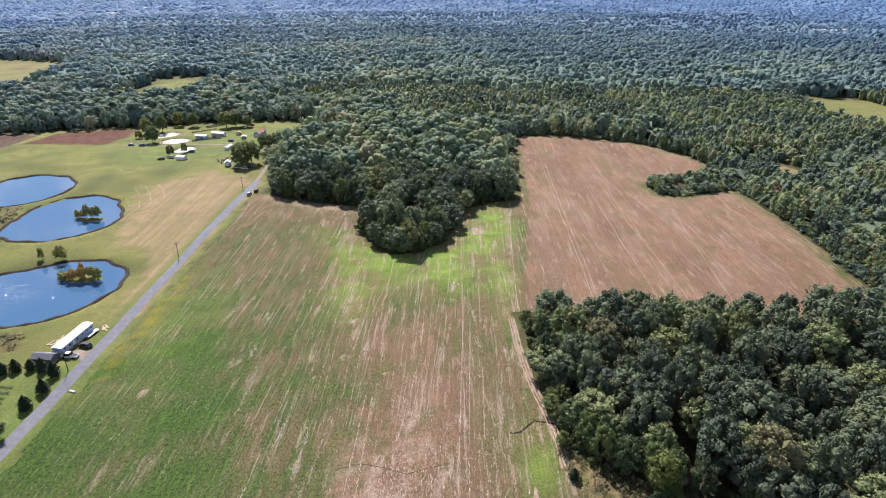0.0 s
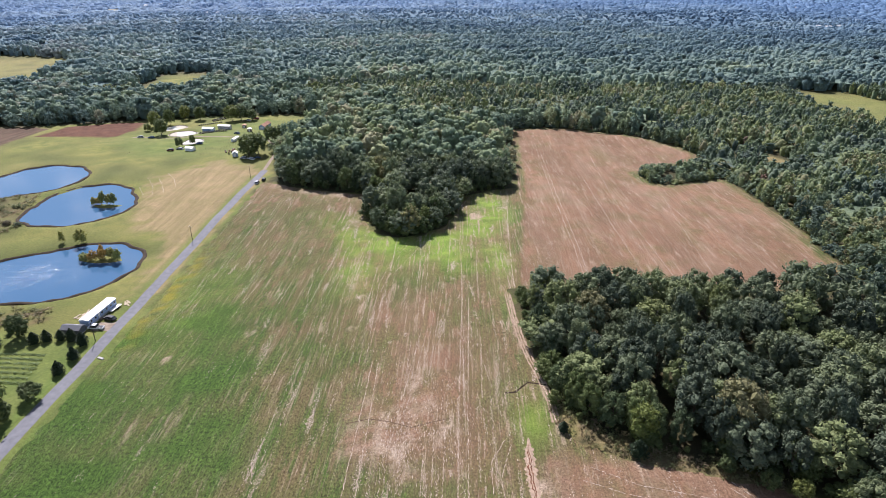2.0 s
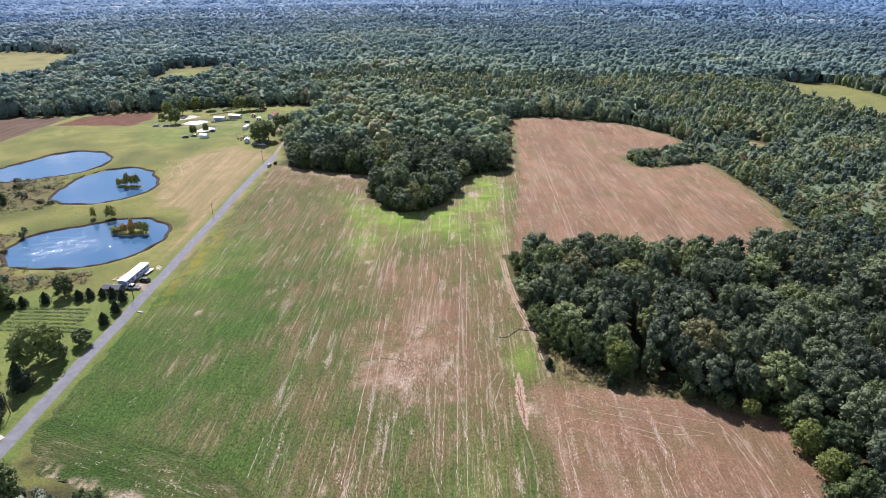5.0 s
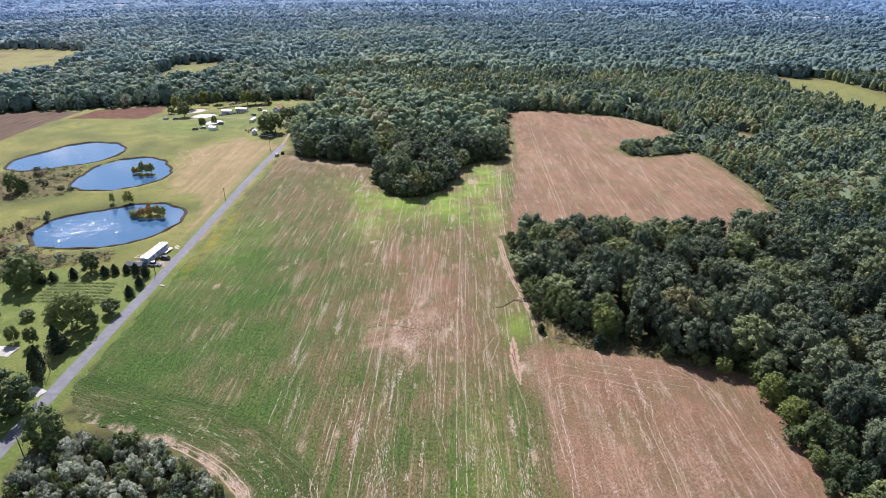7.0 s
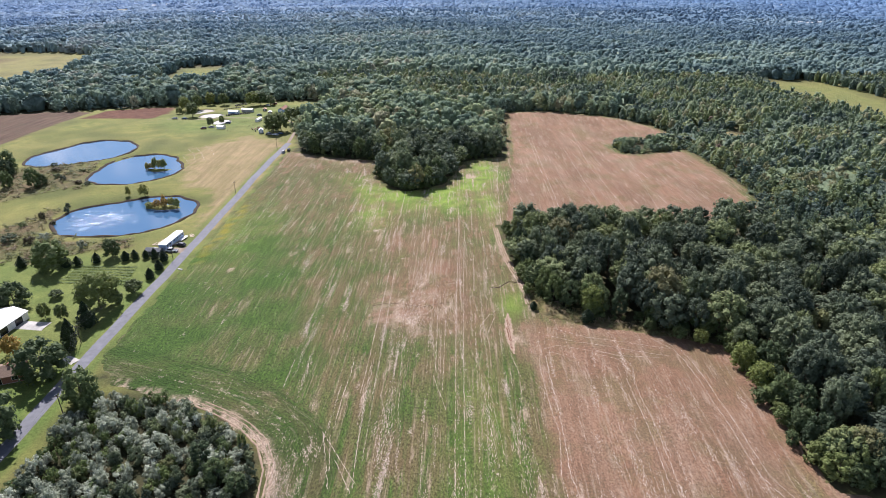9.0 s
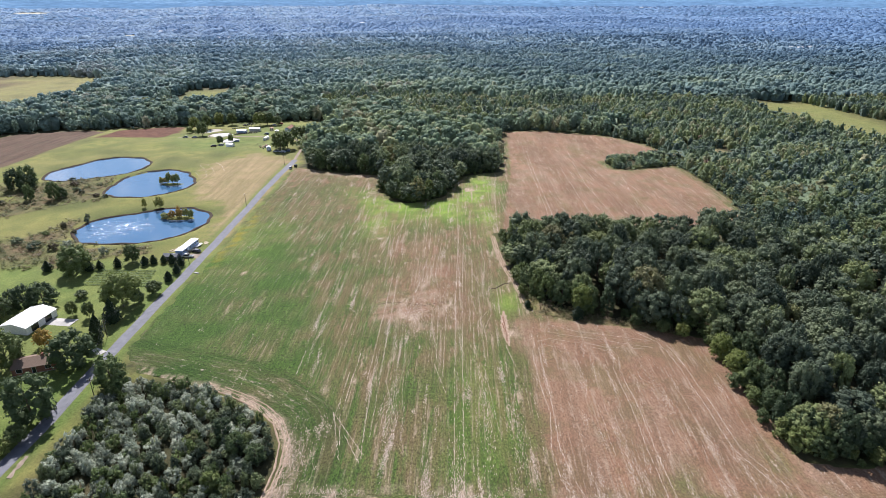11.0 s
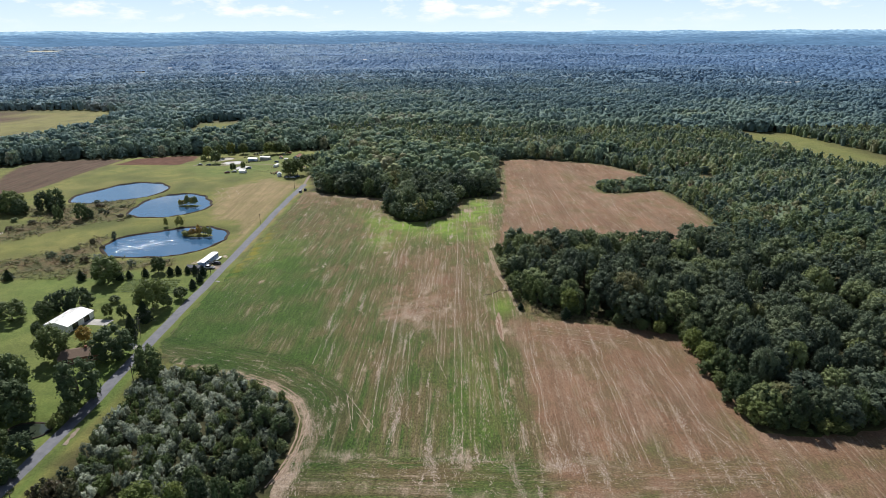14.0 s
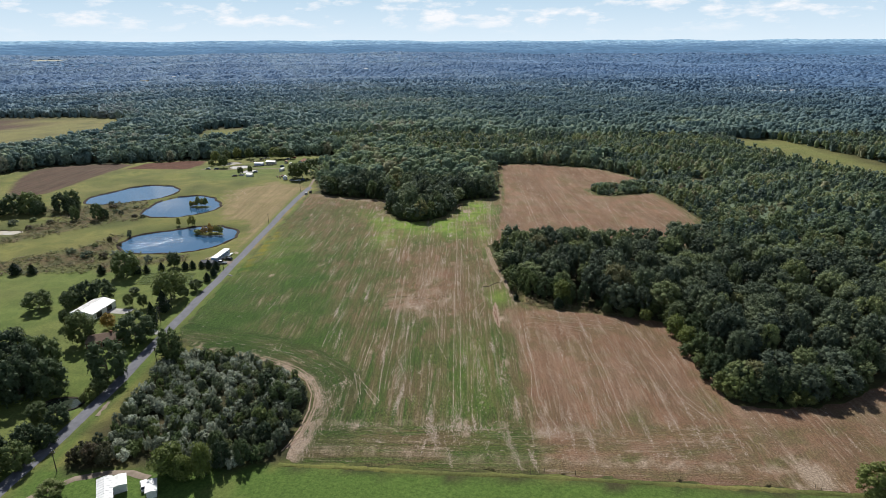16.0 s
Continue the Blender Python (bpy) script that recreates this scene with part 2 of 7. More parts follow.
def field_material():
    m, n, l, b = material("crop_stubble", 0.9, 0.1)
    v = where(n, l)
    big, mid, fine = grain(n, l, v, 0.03, 5), grain(n, l, v, 0.2, 6), grain(n, l, v, 1.9, 5, 0.36, 0.64, 0.8)
    def pair(a, c):
        k = n.new("ShaderNodeCombineXYZ")
        l.new(attribute(n, a), k.inputs["X"])
        l.new(attribute(n, c), k.inputs["Y"])
        return k.outputs["Vector"]

    def choose(mask, a, c):
        x = n.new("ShaderNodeMix")
        x.data_type = "VECTOR"
        l.new(maths(n, l, "GREATER_THAN", attribute(n, mask), 0.5), x.inputs["Factor"])
        l.new(a, x.inputs[4])
        l.new(c, x.inputs[5])
        return x.outputs[1]
    lay = choose("end", choose("turn", pair("east", "north"), pair("bend", "round")), pair("north", "east"))

    def rowwise(su, sv):
        x = n.new("ShaderNodeVectorMath")
        x.operation = "MULTIPLY"
        x.inputs[1].default_value = (su, sv, 1)
        l.new(lay, x.inputs[0])
        return x.outputs["Vector"]
    rows = grain(n, l, rowwise(0.9, 0.13), 1, 5, 0.42, 0.6, 0.7)
    thin = grain(n, l, rowwise(0.9, 0.0126), 1, 7, 0.53, 0.59, 0.8)
    tufts = grain(n, l, rowwise(2.0, 1.0), 1, 3, 0.36, 0.56, 0.6)
    broken = grain(n, l, where(n, l, (0.3, 0.12, 1)), 0.7, 5, 0.42, 0.62, 0.7)
    clumps = grain(n, l, rowwise(0.42, 0.06), 1, 7, 0.555, 0.64, 0.78)
    green = blend(n, l, rows, (0.062, 0.120, 0.022), (0.106, 0.19, 0.034))
    green = blend(n, l, tufts, (0.036, 0.062, 0.017), green)
    green = blend(n, l, maths(n, l, "MULTIPLY", maths(n, l, "MULTIPLY", mid, attribute(n, "litter")), 0.3), green, (0.165, 0.128, 0.068))
    bands = grain(n, l, rowwise(0.24, 0.007), 1, 4, 0.44, 0.58, 0.65)
    mottle = grain(n, l, rowwise(0.16, 0.05), 1, 6, 0.47, 0.58, 0.7)
    green = blend(n, l, maths(n, l, "MULTIPLY", maths(n, l, "MULTIPLY", maths(n, l, "MAXIMUM", bands, mottle), attribute(n, "litter")), 0.62), green, blend(n, l, tufts, (0.135, 0.08, 0.046), (0.26, 0.162, 0.1)))
    green = blend(n, l, maths(n, l, "MULTIPLY", attribute(n, "dense"), 0.25), green, blend(n, l, tufts, (0.026, 0.045, 0.012), (0.066, 0.125, 0.026)))
    green = blend(n, l, attribute(n, "lush"), green, blend(n, l, mid, (0.165, 0.29, 0.036), (0.26, 0.39, 0.06)))
    # wheel marks round the turning rows
    wave = maths(n, l, "SINE", maths(n, l, "MULTIPLY", attribute(n, "bend"), 1.9), 0.0)
    worn = maths(n, l, "MULTIPLY", attribute(n, "turn"), grain(n, l, rowwise(0.11, 0.02), 1, 4, 0.36, 0.56))
    green = blend(n, l, maths(n, l, "MULTIPLY", maths(n, l, "MAXIMUM", maths(n, l, "SUBTRACT", wave, 0.4), 0.0), maths(n, l, "MULTIPLY", worn, 0.8)), green, (0.024, 0.05, 0.012))
    green = blend(n, l, maths(n, l, "MULTIPLY", maths(n, l, "MAXIMUM", maths(n, l, "SUBTRACT", -0.1, wave), 0.0), worn), green, (0.17, 0.25, 0.055))
    brown = blend(n, l, maths(n, l, "MULTIPLY", maths(n, l, "ADD", rows, mid), 0.5), (0.262, 0.148, 0.09), (0.43, 0.258, 0.165))
    brown = blend(n, l, maths(n, l, "MULTIPLY", grain(n, l, v, 0.07, 6, 0.46, 0.6, 0.65), 0.7), brown, (0.19, 0.165, 0.072))
    brown = blend(n, l, maths(n, l, "MULTIPLY", grain(n, l, rowwise(0.09, 0.018), 1, 5, 0.46, 0.66), 0.35), brown, (0.40, 0.30, 0.225))
    brown = blend(n, l, maths(n, l, "MULTIPLY", grain(n, l, rowwise(0.05, 0.012), 1, 6, 0.44, 0.62, 0.65), 0.65), brown, (0.205, 0.122, 0.076))
    brown = blend(n, l, maths(n, l, "ADD", maths(n, l, "MULTIPLY", tufts, 0.5), 0.5), (0.16, 0.098, 0.06), brown)
    brown = blend(n, l, maths(n, l, "MULTIPLY", clumps, 0.6), brown, (0.46, 0.33, 0.25))
    brown = blend(n, l, maths(n, l, "MULTIPLY", bands, 0.4), brown, (0.21, 0.135, 0.083))
    # where crop and stubble mix, the one gives way to the other in patches
    dry = attribute(n, "dry")
    part_dry = maths(n, l, "MULTIPLY", dry, maths(n, l, "SUBTRACT", 1.0, dry))
    dry = maths(n, l, "ADD", dry, maths(n, l, "MULTIPLY", maths(n, l, "MULTIPLY", part_dry, 2.6), maths(n, l, "SUBTRACT", mottle, 0.5)))
    col = blend(n, l, dry, green, brown)
    straw = blend(n, l, fine, (0.34, 0.255, 0.18), (0.52, 0.405, 0.3))
    lines = maths(n, l, "MULTIPLY", maths(n, l, "MULTIPLY", thin, broken), maths(n, l, "MULTIPLY", attribute(n, "litter"), 0.95))
    patch = maths(n, l, "MULTIPLY", attribute(n, "straw"), maths(n, l, "ADD", broken, maths(n, l, "MULTIPLY", clumps, 0.6)))
    spots = maths(n, l, "MULTIPLY", clumps, maths(n, l, "MULTIPLY", attribute(n, "litter"), 0.85))
    col = blend(n, l, maths(n, l, "MAXIMUM", maths(n, l, "MAXIMUM", lines, patch), spots), col, straw)
    col = blend(n, l, attribute(n, "flower"), col, (0.28, 0.24, 0.03))
    dk = n.new("ShaderNodeVectorMath")
    dk.operation = "SCALE"
    dk.inputs["Scale"].default_value = 0.5
    l.new(col, dk.inputs[0])
    l.new(blend(n, l, fine, dk.outputs["Vector"], col), b.inputs["Base Color"])
    relief(n, l, b, maths(n, l, "ADD", maths(n, l, "MULTIPLY", fine, 0.35), maths(n, l, "MULTIPLY", tufts, 0.4)), 0.8, 0.4)
    return m


def asphalt_material():
    m, n, l, b = material("asphalt", 0.85, 0.25)
    f, s = grain(n, l, where(n, l), 0.5, 6), grain(n, l, where(n, l, (1.2, 0.05, 1)), 1, 4)
    col = blend(n, l, f, (0.118, 0.12, 0.136), (0.16, 0.162, 0.182))
    l.new(blend(n, l, maths(n, l, "MULTIPLY", s, 0.35), col, (0.11, 0.11, 0.115)), b.inputs["Base Color"])
    return m


def water_material(name="pond_water", colour=(0.045, 0.11, 0.2)):
    m, n, l, b = material(name, 0.03, 0.5)
    b.inputs["Base Color"].default_value = (*colour, 1)
    b.inputs["IOR"].default_value = 1.5
    f = grain(n, l, where(n, l, (1, 1, 1)), 2.2, 3, 0.2, 0.8)
    glitter_range = n.new("ShaderNodeVectorMath")  # ripples placed where the near pond glitters towards the camera
    glitter_range.operation = "DISTANCE"
    glitter_range.inputs[1].default_value = (-178, 190, -0.5)
    l.new(where(n, l), glitter_range.inputs[0])
    calm = n.new("ShaderNodeMapRange")
    calm.inputs["From Min"].default_value, calm.inputs["From Max"].default_value, calm.inputs["To Min"].default_value, calm.inputs["To Max"].default_value = 8, 24, 1.0, 0.0
    l.new(glitter_range.outputs["Value"], calm.inputs["Value"])
    ruffled = maths(n, l, "MULTIPLY", calm.outputs["Result"], grain(n, l, where(n, l, (0.1, 0.4, 1)), 1, 4, 0.44, 0.62))
    f = maths(n, l, "MULTIPLY", f, maths(n, l, "ADD", 0.03, ruffled))
    l.new(maths(n, l, "ADD", 0.03, maths(n, l, "MULTIPLY", ruffled, 0.03)), b.inputs["Roughness"])
    relief(n, l, b, f, 1.0, 0.1)
    return m


mat_meadow, mat_field, mat_road, mat_water = meadow_material(), field_material(), asphalt_material(), water_material()
mat_ripple = plain("rippled_water", (0.045, 0.11, 0.2), 0.2, 0.5, wear=0.0)
mat_dull = water_material("dark_still_water", (0.035, 0.045, 0.03))
# pale base colour stands for the sky's glare on the small ponds
mat_glare = water_material("sky_glare_water", (0.6, 0.55, 0.46))
mat_bank = plain("muddy_bank", (0.06, 0.045, 0.032), 0.9, 0.1, wear=0.45, size=0.6)
mat_gully = plain("eroded_earth", (0.05, 0.034, 0.024), 0.95, 0.05, wear=0.5, size=0.8)
mat_earth = plain("bare_earth", (0.12, 0.078, 0.052), 0.95, 0.05, wear=0.5, size=0.8)
mat_red = plain("red_clay", (0.17, 0.075, 0.045), 0.95, 0.05, wear=0.6, size=1.2)
mat_sand = plain("pale_washed_soil", (0.35, 0.258, 0.19), 0.95, 0.05, wear=0.35, size=1.0)
mat_straw = leaves("pale_straw", [(0.0, (0.36, 0.27, 0.2)), (1.0, (0.66, 0.545, 0.455))], own=False, through_light=0.0, fine=2.0, sheen=0.0, spec=0.1)
mat_gravel = plain("pale_gravel", (0.28, 0.225, 0.175), 0.95, 0.1, wear=0.35, size=0.5)
mat_farfield = plain("far_pasture", (0.36, 0.36, 0.3), 0.9, 0.1, wear=0.3, size=0.02)
mat_concrete = plain("concrete", (0.42, 0.4, 0.37), 0.9, 0.2, wear=0.25, size=0.7)
mat_white = plain("white_painted_metal", (0.78, 0.78, 0.76), 0.45, 0.4, wear=0.15)
mat_roofwhite = plain("white_metal_roof", (0.8, 0.79, 0.76), 0.5, 0.4, wear=0.2, size=0.5)
mat_greyroof = plain("grey_shed_roof", (0.13, 0.135, 0.15), 0.7, 0.2)
mat_brownroof = plain("brown_shingles", (0.2, 0.145, 0.11), 0.9, 0.1, size=2.5)
mat_rust = plain("rusty_metal_roof", (0.42, 0.22, 0.14), 0.7, 0.3, wear=0.4, size=0.6)
mat_siding = plain("pale_blue_siding", (0.3, 0.4, 0.58), 0.6, 0.3, wear=0.2)
mat_brick = plain("red_brick", (0.3, 0.14, 0.1), 0.9, 0.1, size=4)
mat_dark = plain("dark_opening", (0.02, 0.022, 0.026), 0.25, 0.5)
mat_tyre = plain("black_rubber", (0.02, 0.02, 0.02), 0.9, 0.1)
mat_wood = plain("weathered_wood", (0.22, 0.17, 0.125), 0.9, 0.1, size=3)
mat_pole = plain("creosoted_pole", (0.12, 0.095, 0.075), 0.9, 0.1, size=3)
mat_wire = plain("wire", (0.05, 0.05, 0.05), 0.6, 0.3)
mat_timber = plain("pale_timber", (0.45, 0.37, 0.27), 0.9, 0.1)
PAINTS = {"white": (0.75, 0.75, 0.74), "black": (0.02, 0.021, 0.024), "blue": (0.03, 0.07, 0.14), "silver": (0.42, 0.43, 0.44), "red": (0.3, 0.03, 0.025), "maroon": (0.09, 0.02, 0.03)}
paint = {k: plain(k + "_car_paint", c, 0.25, 0.5, wear=0.08) for k, c in PAINTS.items()}


# ---- plan ----
rng = np.random.default_rng(7)


def ease(a):
    a = np.clip(a, 0, 1)
    return a * a * (3 - 2 * a)


def wobble(x, y, size, seed=0.0):
    """Cheap smooth noise, about -1 to 1, with features of that size."""
    k = 2 * np.pi / size
    s = seed * 1.7
    return (np.sin(k * (0.83 * x + 0.31 * y) + s) + np.sin(k * (-0.42 * x + 0.97 * y) + 2.1 * s + 1) + np.sin(k * 1.9 * (0.6 * x - 0.71 * y) + 3.3 * s) * 0.6 + np.sin(k * 2.7 * (0.25 * x + 0.9 * y) + s + 4) * 0.4) / 2.2


def inside(poly, x, y):
    """Signed distance to a polygon, positive inside."""
    x, y = np.asarray(x, float), np.asarray(y, float)
    best, odd = np.full(x.shape, 1e9), np.zeros(x.shape, bool)
    for (ax, ay), (bx, by) in zip(poly, poly[1:] + poly[:1]):
        ex, ey = bx - ax, by - ay
        k = np.clip(((x - ax) * ex + (y - ay) * ey) / (ex * ex + ey * ey), 0, 1)
        best = np.minimum(best, np.hypot(x - ax - k * ex, y - ay - k * ey))
        cross = (ay > y) != (by > y)
        odd ^= cross & (x < ax + (y - ay) * ex / (ey if ey else 1e-9))
    return np.where(odd, best, -best)


def near_line(line, x, y):
    x, y = np.asarray(x, float), np.asarray(y, float)
    best = np.full(x.shape, 1e9)
    for (ax, ay), (bx, by) in zip(line, line[1:]):
        ex, ey = bx - ax, by - ay
        k = np.clip(((x - ax) * ex + (y - ay) * ey) / (ex * ex + ey * ey), 0, 1)
        best = np.minimum(best, np.hypot(x - ax - k * ex, y - ay - k * ey))
    return best


FIELD_MAIN = [(-111, 305), (-95, 297), (-75, 291), (-51, 287), (-45, 280), (-47, 262), (-41, 240), (-30, 233), (-18, 235), (-7, 246), (-2, 268), (3, 293), (17, 305), (33, 314), (36, 188), (19, 186), (22, 157), (25, 138),
              (28, 120), (28, -7), (-47, -3), (-44.5, 16), (-44.5, 28), (-50, 38.5), (-61, 47.5), (-72, 53.5), (-84, 57), (-100, 62), (-111, 74)]
FIELD_NORTH = [(19, 187), (33, 314), (37, 380), (41, 470), (83, 474), (127, 456), (157, 428), (166, 398), (158, 374), (140, 361), (122, 355), (110, 347), (112, 328), (120, 322), (137, 330), (161, 340), (162, 300), (161, 250), (157, 219), (159, 195), (130, 186)]
FIELD_EAST = [(22, 122), (33, 104), (46, 98.5), (62, 94.5), (79, 90.5), (87.5, 87), (89.5, 72), (89.8, 56), (90, 39), (90.4, 28), (98, 26), (117, 26.5), (130, 31), (147, 41), (190, 72), (190, -14), (100, -12), (22, -7)]
PASTURE = [(-47, -4), (22, -8), (100, -13), (260, -16), (260, -150), (-112, -150), (-112, -8)]
MEADOW = [(-108, -150), (-108.5, 318), (-124, 372), (-121, 439), (-135, 494), (-190, 492), (-222, 478), (-255, 462), (-291, 450), (-329, 438), (-382, 417), (-400, 380), (-460, 330), (-520, 250), (-520, -150)]
VERGE = [(-114, 74), (-98, 62), (-104, 40), (-104, 8), (-104, -10), (-114, -20)]
FAR_WEST = [(-790, 870), (-710, 872), (-631, 868), (-545, 840), (-505, 770), (-480, 700), (-465, 610), (-480, 540), (-500, 470), (-560, 430), (-800, 440)]
FAR_EAST = [(345, 660), (405, 630), (430, 524), (440, 450), (450, 350), (385, 350), (355, 440), (330, 550)]
FAR_GLADE = [(-350, 700), (-328, 722), (-290, 708), (-270, 640), (-280, 575), (-320, 565), (-338, 630)]
GLADE = [(207, 398), (217, 400), (222, 380), (221, 362), (214, 364), (205, 384)]
FARMYARD = [(-160, 430), (-135, 494), (-118, 500), (-112, 450)]
SCRUB_MARSH = [(-345, 196), (-276, 203), (-272, 224), (-263, 236), (-300, 244), (-345, 250), (-345, 262), (-300, 264), (-272, 260), (-264, 271), (-250, 281), (-231, 286), (-221, 277), (-212, 249), (-205, 234), (-223, 227), (-241, 206), (-262, 182), (-300, 170), (-345, 176)]
SCRUB_BAND = [(-330, 150), (-241, 157), (-231, 168), (-211, 183), (-210, 199), (-201, 209), (-195, 190), (-190, 174), (-168, 166), (-145, 166), (-141, 157), (-162, 150), (-176, 140), (-224, 136), (-310, 126)]
DRY_STRIP = [(28, 118), (31, 106), (46, 98), (62, 93.5), (76, 90.5), (77, 94), (62, 98.5), (48, 104), (38, 109), (31, 117)]
TONGUE = [(104, 316), (122, 312), (170, 336), (168, 385), (150, 372), (120, 362), (104, 352)]
OPEN = [DRY_STRIP, FIELD_MAIN, FIELD_NORTH, FIELD_EAST, PASTURE, MEADOW, VERGE, FAR_WEST, FAR_EAST, FAR_GLADE, GLADE, FARMYARD]

# ponds: centre, and the radius' waves round it
POND_NEAR = (-163.7, 196.2, (27.9, 0.6, -0.7, 2.7, 3.3, -1.2, -0.5))
POND_MIDDLE = (-193.9, 266.3, (26.7, 0.7, 1.4, -2.6, -0.9, 1.3, -0.9))
POND_FAR = (-246.7, 298.0, (27.9, 1.6, 2.6, -1.2, 4.6, 1.0, -1.2))
POND_WHITE = (-221, 437, (8.6, 0, 0, -0.8, 0.9, 0, 0))
POND_PALE = (-206, 418.5, (8.4, 0, 0, 0.6, 0.4, 0, 0))
POND_YARD = (-187.5, 392, (6.6, 0, 0, -0.8, 0.5, 0.4, 0))
POND_ROAD = (-126, 24.5, (4.6, 0, 0, 1.2, 0, 0, 0))
POND_MARSH = (-279, 207, (6.5, 0, 0, 2.5, 0.6, 0.8, 0))
PONDS = [POND_NEAR, POND_MIDDLE, POND_FAR, POND_WHITE, POND_PALE, POND_YARD, POND_ROAD, POND_MARSH]


def shore(pond, th):
    c = pond[2]
    return c[0] + sum(c[2 * k - 1] * np.cos(k * th) + c[2 * k] * np.sin(k * th) for k in (1, 2, 3))


def beyond_shore(pond, x, y):
    """Metres outside a pond's waterline, roughly."""
    dx, dy = x - pond[0], y - pond[1]
    return np.hypot(dx, dy) - shore(pond, np.arctan2(dy, dx))


def lie(x, y):
    """The land's height without the ponds."""
    x, y = np.asarray(x, float), np.asarray(y, float)
    z = 1.5 * ease((y - 200) / 100) * ease(-x / 80) * (1 - ease((y - 350) / 150)) - 8 * ease((y - 200) / 230) * ease((x + 40) / 80) - 4 * ease((y - 350) / 200) * ease(-(x - 40) / 80)
    r = np.hypot(x, y)
    roll = ease((r - 600) / 900) * (7 * wobble(x, y, 900, 1) + 4 * wobble(x, y, 420, 2))
    return z + roll + 123 * np.clip((r - 1450) / 3400, 0, 1) ** 1.3 + 0.25 * wobble(x, y, 45, 3)


ISLETS = [(-151, 207.6, 8.5, 3.2), (-180.3, 266.5, 6.5, 2.6)]  # centre and half sizes
LEVEL = [float(lie(p[0], p[1])) for p in PONDS]


def land(x, y):
    """The ground's height."""
    x, y = np.asarray(x, float), np.asarray(y, float)
    z = lie(x, y)
    for p, level in zip(PONDS, LEVEL):
        d = beyond_shore(p, x, y)
        z = z + (level - z) * (1 - ease((d - 2) / 14))
        z = z - 1.6 * ease((2.6 - d) / 3.5)
    for cx, cy, a, b in ISLETS:
        z = z + 1.7 * ease(1.7 - np.hypot((x - cx) / a, (y - cy) / b))
    return z


def spot(x, y, up=0.0):
    return Vector((x, y, float(land(x, y)) + up))


# ---- mesh helpers ----
def mesh_np(name, V, F, mats, smooth=False, **values):
    """A mesh from arrays of vertices and triangles or quads, with float values per vertex."""
    me = bpy.data.meshes.new(name)
    V, F = np.asarray(V, np.float32), np.asarray(F, np.int32)
    k = F.shape[1]
    me.vertices.add(len(V))
    me.vertices.foreach_set("co", V.ravel())
    me.loops.add(F.size)
    me.loops.foreach_set("vertex_index", F.ravel())
    me.polygons.add(len(F))
    me.polygons.foreach_set("loop_start", np.arange(0, F.size, k, dtype=np.int32))
    me.polygons.foreach_set("use_smooth", np.full(len(F), smooth))
    for key, v in values.items():
        a = me.attributes.new(key, "FLOAT", "POINT")
        a.data.foreach_set("value", np.asarray(v, np.float32))
    for m in mats if isinstance(mats, (list, tuple)) else [mats]:
        me.materials.append(m)
    me.update(calc_edges=True)
    me.validate()
    return me


def part(name, bm, mat, parent, label=""):
    """One mesh object under a thing; bm may be a mesh too."""
    if isinstance(bm, bmesh.types.BMesh):
        me = bpy.data.meshes.new(name)
        bm.to_mesh(me)
        bm.free()
        me.materials.append(mat)
    else:
        me = bm
    ob = new(name, me)
    ob.parent = parent
    return tagged(ob, label)


def thing(name, place, turn=0.0, label="", category="", group="", kind="", scale=1.0):
    ob = new(name)
    ob.empty_display_size = 0.5
    ob.matrix_world = pose(*place, 0, 0, turn) @ Matrix.Diagonal((scale, scale, scale, 1))
    return tagged(ob, label, category, group, kind)


def box(bm, x0, y0, z0, x1, y1, z1, bevel=0.0):
    r = bmesh.ops.create_cube(bm, size=1, matrix=Matrix.Translation(((x0 + x1) / 2, (y0 + y1) / 2, (z0 + z1) / 2)) @ Matrix.Diagonal((x1 - x0, y1 - y0, z1 - z0, 1)))
    if bevel:
        es = {e for v in r["verts"] for e in v.link_edges}
        bmesh.ops.bevel(bm, geom=list(es), offset=bevel, segments=1, affect="EDGES")
    return bm


def boxed(*a, **k):
    return box(bmesh.new(), *a, **k)


def rod(bm, a, b, r0, r1, sides=6):
    a, b = Vector(a), Vector(b)
    bmesh.ops.create_cone(bm, cap_ends=True, segments=sides, radius1=r0, radius2=r1, depth=(b - a).length,
                          matrix=Matrix.Translation((a + b) / 2) @ (b - a).to_track_quat("Z", "Y").to_matrix().to_4x4())
    return bm


def grid_faces(nx, ny):
    i = np.arange(nx - 1)[None, :] + np.arange(ny - 1)[:, None] * nx
    return np.stack([i, i + 1, i + nx + 1, i + nx], -1).reshape(-1, 4)


# ---- ground ----
def steps(lo, hi, step, end_lo, end_hi):
    mid = np.arange(lo, hi + 1e-6, step)

    def out(d):
        w, s, acc = [], step, 0
        while acc < d:
            s *= 1.22
            acc = min(acc + s, d)
            w.append(acc)
        return np.array(w)
    return np.concatenate([lo - out(lo - end_lo)[::-1], mid, mid[-1] + out(end_hi - mid[-1])])


